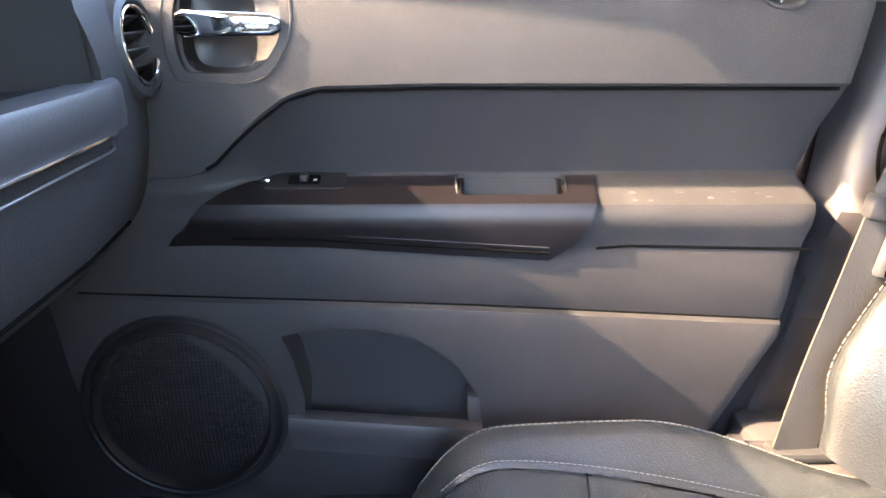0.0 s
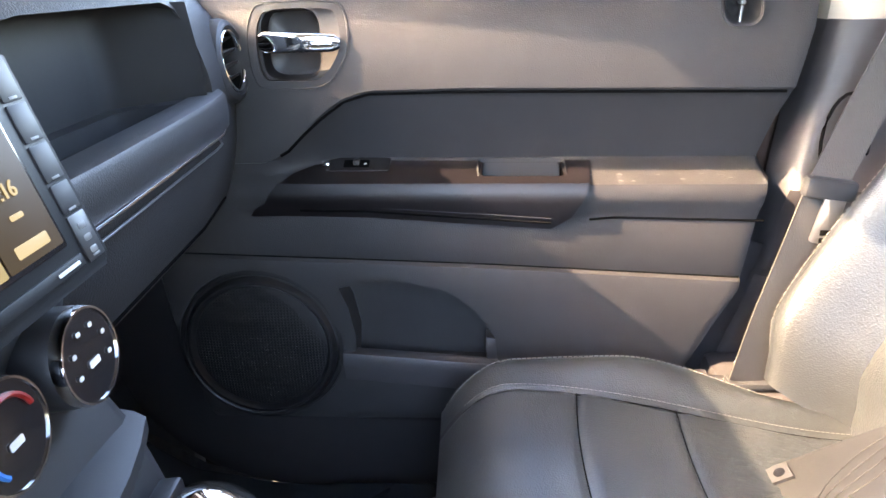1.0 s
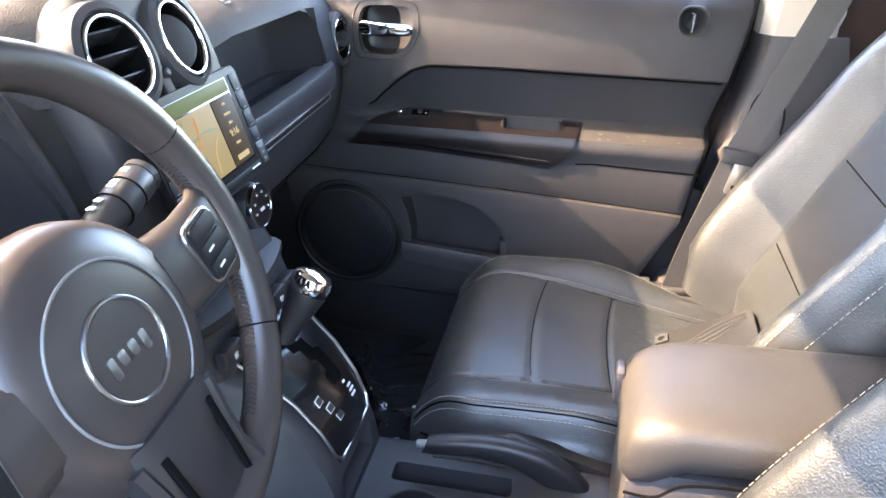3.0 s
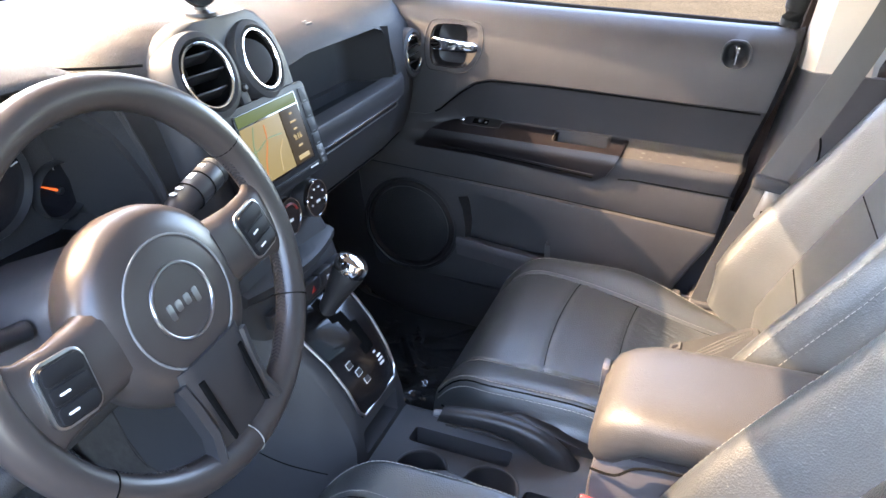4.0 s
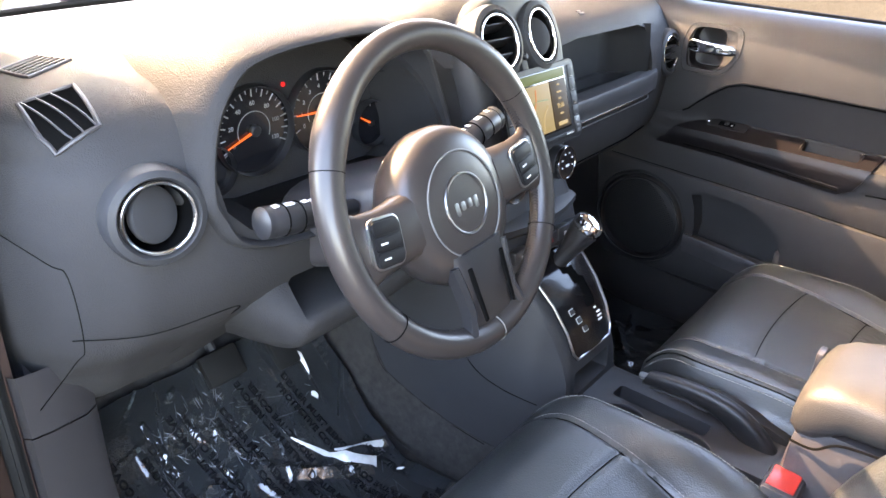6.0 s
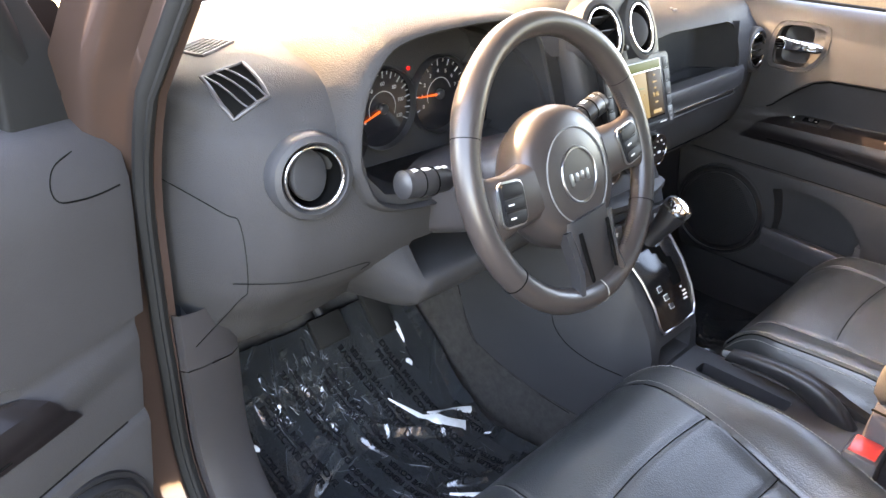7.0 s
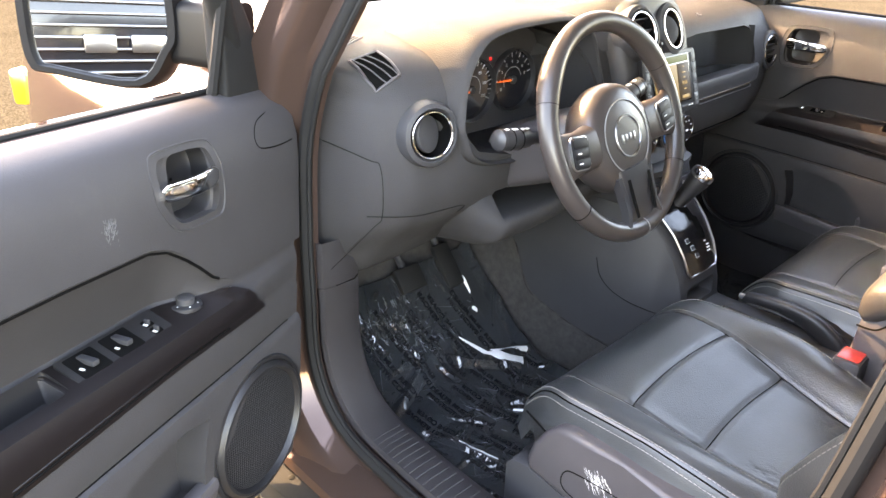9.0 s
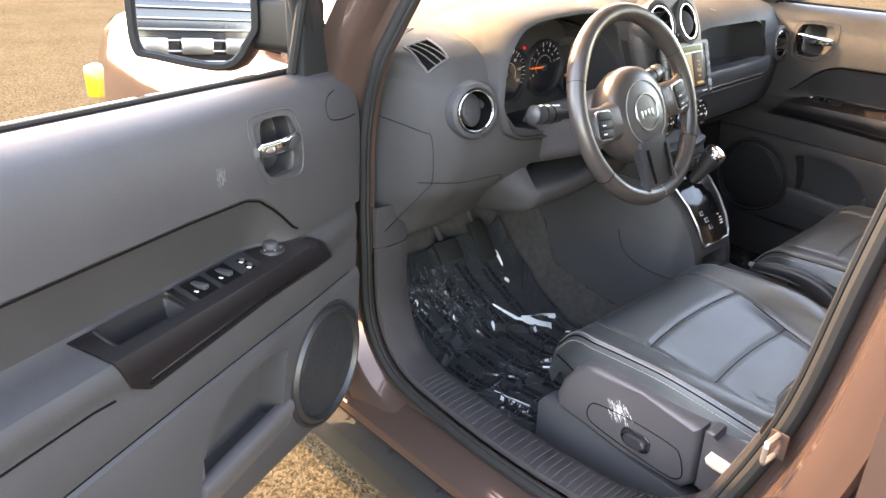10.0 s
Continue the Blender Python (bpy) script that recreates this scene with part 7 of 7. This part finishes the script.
CREASE = [(-0.10, -0.60, -0.19, -0.38, 0.012, 0.016), (-0.043, -0.561, 0.122, -0.518, 0.009, 0.008), (-0.17, -0.40, -0.06, -0.245, 0.014, 0.014), (-0.12, -0.285, -0.085, -0.19, 0.012, 0.010), (0.01, -0.355, 0.05, -0.30, 0.012, 0.008), (-0.29, -0.53, -0.22, -0.52, 0.010, 0.006)]
rng = random.Random(11)
for k in range(84):
    # a nest of short creases by the pedals, the rest anywhere
    x, y = (-0.24 + rng.gauss(0, 0.035), -0.45 + rng.gauss(0, 0.045)) if k < 44 else (rng.uniform(-0.32, 0.26), rng.uniform(-0.64, -0.18))
    a, long_ = rng.uniform(0, math.pi), rng.uniform(0.015, 0.05) if k < 44 else rng.uniform(0.03, 0.14)
    CREASE.append((x, y, x + long_ * math.cos(a), y + long_ * math.sin(a), rng.uniform(0.0015, 0.005), rng.uniform(0.003, 0.008)))


def film_rise(x, y):
    """Height of the crumpled film over the mat, for arrays of places."""
    h = 0.004 + 0.004 * np.sin(9 * x + 2.0 * np.sin(7 * y)) * np.sin(11 * y + 1.7 * np.sin(6 * x)) + 0.0015 * np.sin(37 * x + 3 * np.sin(23 * y)) * np.sin(31 * y)
    for x0, y0, x1, y1, amp, wd in CREASE:
        dx, dy = x1 - x0, y1 - y0
        ll = dx * dx + dy * dy
        t = np.clip(((x - x0) * dx + (y - y0) * dy) / ll, 0, 1)
        d = np.hypot(x - x0 - t * dx, y - y0 - t * dy)
        h = h + amp * np.clip(1 - d / wd, 0, 1) * (0.35 + 0.65 * np.sin(math.pi * np.clip(t, 0.08, 0.92)))
    return np.maximum(h, 0.0)


def film_z(x, y):
    return floor_z(x) + 0.016 + float(film_rise(np.array(x), np.array(y)))


bm = bmesh.new()
NX, NY = 230, 180
xs_ = np.linspace(-0.33, 0.27, NX)
rows = []
for x in xs_:
    u = (x + 0.33) / 0.60
    y0 = -0.655 + 0.05 * (1 - u) + 0.012 * noise.noise(Vector((x * 9, 1.5, 0)))
    y1 = -0.16 - 0.03 * u + 0.025 * noise.noise(Vector((x * 8, 4.5, 0)))
    yy = np.linspace(y0, y1, NY)
    lift = np.maximum(0.03 * np.clip((np.linspace(0, 1, NY) - 0.94) / 0.06, 0, 1) * (0.5 + noise.noise(Vector((x * 10, 9, 0)))), -0.004)
    zz = floor_z(x) + 0.016 + film_rise(np.full(NY, x), yy) + lift
    rows.append([Vector((x, float(b), float(c))) for b, c in zip(yy, zz)])
loft(bm, rows)
film = part("protective_film", put(bm, FM), FILM, mat_, "crumpled clear film", sharp=20)
# the film's bright reflections are painted as white pleats
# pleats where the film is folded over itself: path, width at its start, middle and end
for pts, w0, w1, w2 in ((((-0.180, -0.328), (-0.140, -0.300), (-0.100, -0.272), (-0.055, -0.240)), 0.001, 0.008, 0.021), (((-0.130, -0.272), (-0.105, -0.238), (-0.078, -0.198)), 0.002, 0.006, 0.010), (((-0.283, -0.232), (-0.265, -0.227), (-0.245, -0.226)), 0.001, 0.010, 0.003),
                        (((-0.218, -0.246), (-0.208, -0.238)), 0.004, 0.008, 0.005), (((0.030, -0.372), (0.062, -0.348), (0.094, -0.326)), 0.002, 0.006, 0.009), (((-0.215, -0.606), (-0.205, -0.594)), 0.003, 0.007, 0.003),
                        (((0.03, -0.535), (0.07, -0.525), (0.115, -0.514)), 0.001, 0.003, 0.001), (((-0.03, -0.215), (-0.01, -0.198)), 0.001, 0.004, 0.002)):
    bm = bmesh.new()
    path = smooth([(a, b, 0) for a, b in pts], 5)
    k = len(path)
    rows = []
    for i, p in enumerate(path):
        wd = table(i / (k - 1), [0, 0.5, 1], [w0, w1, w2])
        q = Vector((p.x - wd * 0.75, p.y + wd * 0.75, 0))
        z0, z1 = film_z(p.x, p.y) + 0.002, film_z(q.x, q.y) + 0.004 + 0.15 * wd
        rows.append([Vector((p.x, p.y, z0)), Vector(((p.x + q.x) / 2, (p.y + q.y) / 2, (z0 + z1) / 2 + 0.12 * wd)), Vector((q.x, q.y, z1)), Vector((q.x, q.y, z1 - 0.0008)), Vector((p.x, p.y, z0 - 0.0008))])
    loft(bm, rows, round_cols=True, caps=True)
    part("pleat", put(bm, FM), FOLDGLINT, film, "folded film with its glint painted white")
# fine crinkles, their bright highlights laid on as pale lines
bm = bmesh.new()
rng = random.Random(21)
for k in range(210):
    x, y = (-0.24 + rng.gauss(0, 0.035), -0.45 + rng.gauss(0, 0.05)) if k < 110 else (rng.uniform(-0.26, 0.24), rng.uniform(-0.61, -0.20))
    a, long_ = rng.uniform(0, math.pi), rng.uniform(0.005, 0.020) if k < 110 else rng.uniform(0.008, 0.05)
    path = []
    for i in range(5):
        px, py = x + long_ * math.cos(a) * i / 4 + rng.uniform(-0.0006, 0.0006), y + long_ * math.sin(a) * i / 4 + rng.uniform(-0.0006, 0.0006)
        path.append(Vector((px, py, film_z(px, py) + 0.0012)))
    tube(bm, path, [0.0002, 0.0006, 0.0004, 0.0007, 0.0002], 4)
part("crinkle_glint", put(bm, FM), FINEGLINT, film, "fine crinkles with their glints painted pale", kind="stuff")
for k in range(7):
    for q in range(3):
        x0, y0 = -0.27 + 0.165 * q + 0.02 * (k % 2), -0.60 + 0.066 * k
        if q == 0 and k > 5:
            continue
        turn = 1 if (k + q) % 2 else -1
        for line, words in enumerate(("DEALER MUST REMOVE", "PROTECTIVE COVER")):
            xx, yy = x0 + 0.065, y0 - turn * (line - 0.5) * 0.019
            ob = letters("film_print", words, 0.0155, axes((xx, yy, 0), (turn * 1.0, turn * 0.16, 0), (-turn * 0.16, turn * 1.0, 0)), PRINT, film, 0.0, bold=0.0005)
            cx = np.array([vtx.co.x for vtx in ob.data.vertices])
            cy_ = np.array([vtx.co.y for vtx in ob.data.vertices])
            hh = film_rise(cx, cy_)
            for vtx, h in zip(ob.data.vertices, hh):
                vtx.co.z = floor_z(vtx.co.x) + 0.016 + float(h) + 0.0022
                vtx.co = vtx.co - Vector(FM)
for y, wd, nm in ((-0.37, 0.075, "brake_pedal"), (-0.25, 0.05, "accelerator_pedal")):
    pd = thing(nm, (-0.30, y, 0.50), "black rubber %s under the dashboard" % nm.replace("_", " "), "pedal")
    bm = bmesh.new()
    rbox(bm, (-0.012, -wd / 2, -0.03 if wd > 0.06 else -0.06), (0.006, wd / 2, 0.03 if wd > 0.06 else 0.05), 0.006, turn=pose(0, 0, 0, 0, -38, 0).to_3x3())
    pad = part("pad", bm, RUBBER, pd)
    bm = bmesh.new()
    tube(bm, smooth([(-0.01, 0, 0.0), (-0.06, 0, 0.06), (-0.09, 0, 0.16), (-0.10, 0, 0.26)], 5), 0.009, 8)
    part("arm", bm, DARK, pd)

# passenger footwell film
PF = (-0.05, 0.36, 0.31)
pf = thing("protective_film", PF, "crumpled dark protective film on the passenger floor", "film")
bm = bmesh.new()
for x in [np.linspace(-0.33, 0.30, 120)]:
    rows = []
    for xi in x:
        yy = np.linspace(0.14, 0.62, 100)
        hh = film_rise(np.full(100, -xi - 0.05), yy - 0.78)
        rows.append([Vector((xi, float(b), floor_z(xi) + 0.016 + float(c))) for b, c in zip(yy, hh)])
    loft(bm, rows)
part("sheet", put(bm, PF), FILM, pf, sharp=24)

# pale lines painted for highlights along this film's crinkles
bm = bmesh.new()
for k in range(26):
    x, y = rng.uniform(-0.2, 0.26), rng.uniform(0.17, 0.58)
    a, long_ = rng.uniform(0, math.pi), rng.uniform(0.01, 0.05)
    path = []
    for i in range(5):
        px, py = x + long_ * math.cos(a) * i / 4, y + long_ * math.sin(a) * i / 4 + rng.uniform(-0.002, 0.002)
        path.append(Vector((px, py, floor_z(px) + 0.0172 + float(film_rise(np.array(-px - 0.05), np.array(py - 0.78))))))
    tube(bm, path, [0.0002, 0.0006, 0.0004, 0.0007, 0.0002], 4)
part("crinkle_glint", put(bm, PF), FINEGLINT, pf, "fine crinkles with their glints painted pale", kind="stuff")
# more white pleats painted for glints on the passenger's film
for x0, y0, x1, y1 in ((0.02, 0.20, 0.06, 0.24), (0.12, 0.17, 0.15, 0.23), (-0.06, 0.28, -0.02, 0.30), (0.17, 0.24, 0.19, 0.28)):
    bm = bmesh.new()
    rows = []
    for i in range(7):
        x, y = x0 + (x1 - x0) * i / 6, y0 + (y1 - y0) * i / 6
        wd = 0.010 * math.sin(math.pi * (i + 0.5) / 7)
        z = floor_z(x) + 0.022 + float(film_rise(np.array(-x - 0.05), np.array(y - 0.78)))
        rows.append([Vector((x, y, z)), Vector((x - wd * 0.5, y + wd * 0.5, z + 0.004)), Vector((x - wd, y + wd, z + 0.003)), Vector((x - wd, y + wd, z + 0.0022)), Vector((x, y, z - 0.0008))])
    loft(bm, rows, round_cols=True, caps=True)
    part("pleat", put(bm, PF), FOLDGLINT, pf, "folded film with its glint painted white")

# ---- outside: mirror, fender and hood, the truck that the mirror shows, rear door details ----
def ext(name, rows, material, label, category, caps=True):
    bm = bmesh.new()
    loft(bm, rows, round_cols=True, caps=caps)
    return tagged(part(name, bm, material, None), label, category, kind="structure")


rows = []
for x, z, hw in ((-0.72, 1.03, 0.74), (-0.95, 1.03, 0.75), (-1.2, 1.015, 0.74), (-1.40, 0.985, 0.72), (-1.50, 0.94, 0.68), (-1.53, 0.88, 0.64)):
    rows.append([Vector((x, s * hw * a, z - d)) for s, a, d in ((-1, 1.0, 0.06), (-1, 0.98, 0.01), (-1, 0.9, -0.005), (-1, 0.45, -0.02), (1, 0.0, -0.025), (1, 0.45, -0.02), (1, 0.9, -0.005), (1, 0.98, 0.01), (1, 1.0, 0.06))])
ext("bonnet", rows, PAINT, "brown metallic bonnet of the car", "bonnet")
for side in (-1, 1):
    rows = []
    for x, k in ((-0.24, 0.0), (-0.5, 0.0), (-0.9, 0.0), (-1.2, 0.01), (-1.38, 0.05), (-1.47, 0.13), (-1.52, 0.24)):
        rows.append([Vector((x, side * (y - k * (1 if y > 0.7 else 0)), z - k * 0.2)) for y, z in ((0.70, 1.0), (0.735, 1.01), (0.77, 1.0), (0.81, 0.965), (0.845, 0.88), (0.86, 0.75), (0.85, 0.62), (0.84, 0.45), (0.72, 0.40), (0.66, 0.7))])
    fender = ext("fender", rows, PAINT, "brown metallic front fender", "fender")
    bm = bmesh.new()
    rbox(bm, (-1.500, side * 0.775 - 0.03, 0.74), (-1.440, side * 0.775 + 0.035, 0.84), 0.012, turn=pose(0, 0, 0, 0, 0, side * 50).to_3x3())
    part("turn_signal", bm, AMBER, fender, "amber turn signal lens")

# driver's outside mirror, carried by the open door
M_ORIGIN = Matrix.Translation(DOOR_AT[-1][0]) @ Euler((0, radians(DOOR_AT[-1][1]), radians(DOOR_AT[-1][2]))).to_matrix().to_4x4()


def outside_mirror(side, m, tilt):
    mm = new("outside_mirror")
    mm.matrix_world = m
    tagged(mm, "black outside mirror on the %s door, glass clean" % ("driver" if side < 0 else "passenger"), "mirror", "outside mirrors")
    sg = 1 if side < 0 else -1

    def P(x, i, z):
        return Vector((x, sg * i, z))

    shape = [(-0.104, -0.056), (-0.110, 0.0), (-0.104, 0.075), (-0.08, 0.092), (0.08, 0.092), (0.104, 0.075), (0.110, 0.000), (0.098, -0.030), (0.052, -0.078), (-0.075, -0.066)]
    c = Vector((0.166, -0.147, 1.132))
    ax = Vector((math.cos(tilt), math.sin(tilt), 0))
    ay = Vector((-ax.y, ax.x, 0))

    def ring(f, d):
        out = []
        for a, b in shape:
            q = c + ay * (-a * f) * -1 + Vector((0, 0, b * f)) + ax * d
            out.append(P(q.x, q.y, q.z))
        return smooth(out, 4, closed=True)

    bm = bmesh.new()
    loft(bm, [ring(0.92, 0.002), ring(0.96, 0.014), ring(1.06, 0.014), ring(1.13, 0.0), ring(1.15, -0.03), ring(1.0, -0.075), ring(0.6, -0.10), ring(0.05, -0.105)], round_cols=True)
    shell = part("shell", bm, MIRRORCASE, mm)
    bm = bmesh.new()
    vs = [bm.verts.new(p) for p in ring(0.94, 0.005)]
    bm.faces.new(vs)
    part("glass", bm, MIRROR, mm, "mirror glass")
    bm = bmesh.new()
    tube(bm, ring(0.945, 0.0055), 0.0022, 6, closed=True)
    part("rim", bm, MIRRORCASE, mm)
    bm = bmesh.new()
    loft(bm, [[P(0.112 + a, i, 1.128 + b) for a, b in rrect(ww, hh, 0.016, 5)] for i, ww, hh in ((0.055, 0.080, 0.095), (0.0, 0.062, 0.092), (-0.04, 0.052, 0.092), (-0.09, 0.050, 0.095))], round_cols=True, caps=True)
    part("arm", bm, MIRRORCASE, mm)
    return mm


outside_mirror(-1, M_ORIGIN, radians(18))
outside_mirror(1, Matrix.Translation(DOOR_AT[1][0]), radians(20))

# parked truck across the lane, facing the car: its slatted grille shows in the mirror
TR = Vector((0.55, -3.15, 0.0))
truck = thing("pickup_truck", TR, "parked pickup truck with a black slatted grille and pale bumper", "truck")
bm = bmesh.new()
rows = []
for y, top_, hw in ((-0.03, 1.20, 0.86), (-0.10, 1.32, 0.94), (-0.5, 1.38, 0.98), (-1.4, 1.42, 0.98), (-1.6, 1.5, 0.96), (-2.2, 1.95, 0.80), (-4.0, 1.95, 0.80), (-4.3, 1.4, 0.95), (-5.6, 1.4, 0.95)):
    rows.append([Vector((s * hw, y, z)) for s, z in ((-1, 0.55), (-1, 0.95), (-0.97, top_ - 0.08), (-0.85, top_), (0.85, top_), (0.97, top_ - 0.08), (1, 0.95), (1, 0.55))])
loft(bm, rows, round_cols=True, caps=True)
part("body", bm, WHITE, truck, "white painted body")
bm = bmesh.new()
rbox(bm, (-0.72, -0.05, 0.78), (0.72, 0.012, 1.20), 0.02)
part("grille_frame", bm, BLACK, truck)
for k in range(8):
    bm = bmesh.new()
    z = 0.825 + 0.048 * k
    rbox(bm, (-0.66, 0.008, z - 0.005), (0.66, 0.030, z + 0.005), 0.003)
    part("slat", bm, SILVER, truck)
for k, (x, wd) in enumerate(((-0.30, 0.13), (-0.10, 0.15), (0.11, 0.15), (0.31, 0.13))):
    bm = bmesh.new()
    rbox(bm, (x - wd / 2, 0.034, 0.955), (x + wd / 2, 0.050, 1.030), 0.008)
    part("emblem", bm, SILVER, truck, "pale emblem as a plain bar")
bm = bmesh.new()
rbox(bm, (-0.95, -0.15, 0.50), (0.95, 0.10, 0.74), 0.05, 3)
part("bumper", bm, WHITE, truck, "pale bumper")
for s in (-1, 1):
    bm = bmesh.new()
    rbox(bm, (s * 0.83 - 0.11, -0.10, 0.92), (s * 0.83 + 0.11, 0.015, 1.14), 0.03, 3)
    part("headlight", bm, ZINC, truck)
    for y in (-0.95, -4.6):
        bm = bmesh.new()
        lathe(bm, (s * 0.72, y, 0.40), (s, 0, 0), [(0.22, 0), (0.39, 0.0), (0.40, 0.03), (0.40, 0.22), (0.38, 0.25), (0.24, 0.25)], 36)
        part("wheel", bm, RUBBER, truck)

# striker on the centre pillar of the driver's side
ST = Vector((0.693, -0.772, 0.728))
striker = thing("door_striker", ST, "bright steel door striker loop on the painted pillar", "striker")
bm = bmesh.new()
tube(bm, [(-0.006, 0.0, 0.015), (-0.008, -0.024, 0.014), (-0.008, -0.026, 0.010), (-0.008, -0.026, -0.010), (-0.008, -0.024, -0.014), (-0.006, 0.0, -0.015)], 0.0032, 10)
part("loop", bm, ZINC, striker)
bm = bmesh.new()
rbox(bm, (-0.016, 0.0, -0.018), (0.006, 0.003, 0.018), 0.002)
part("plate", bm, PAINT, striker)
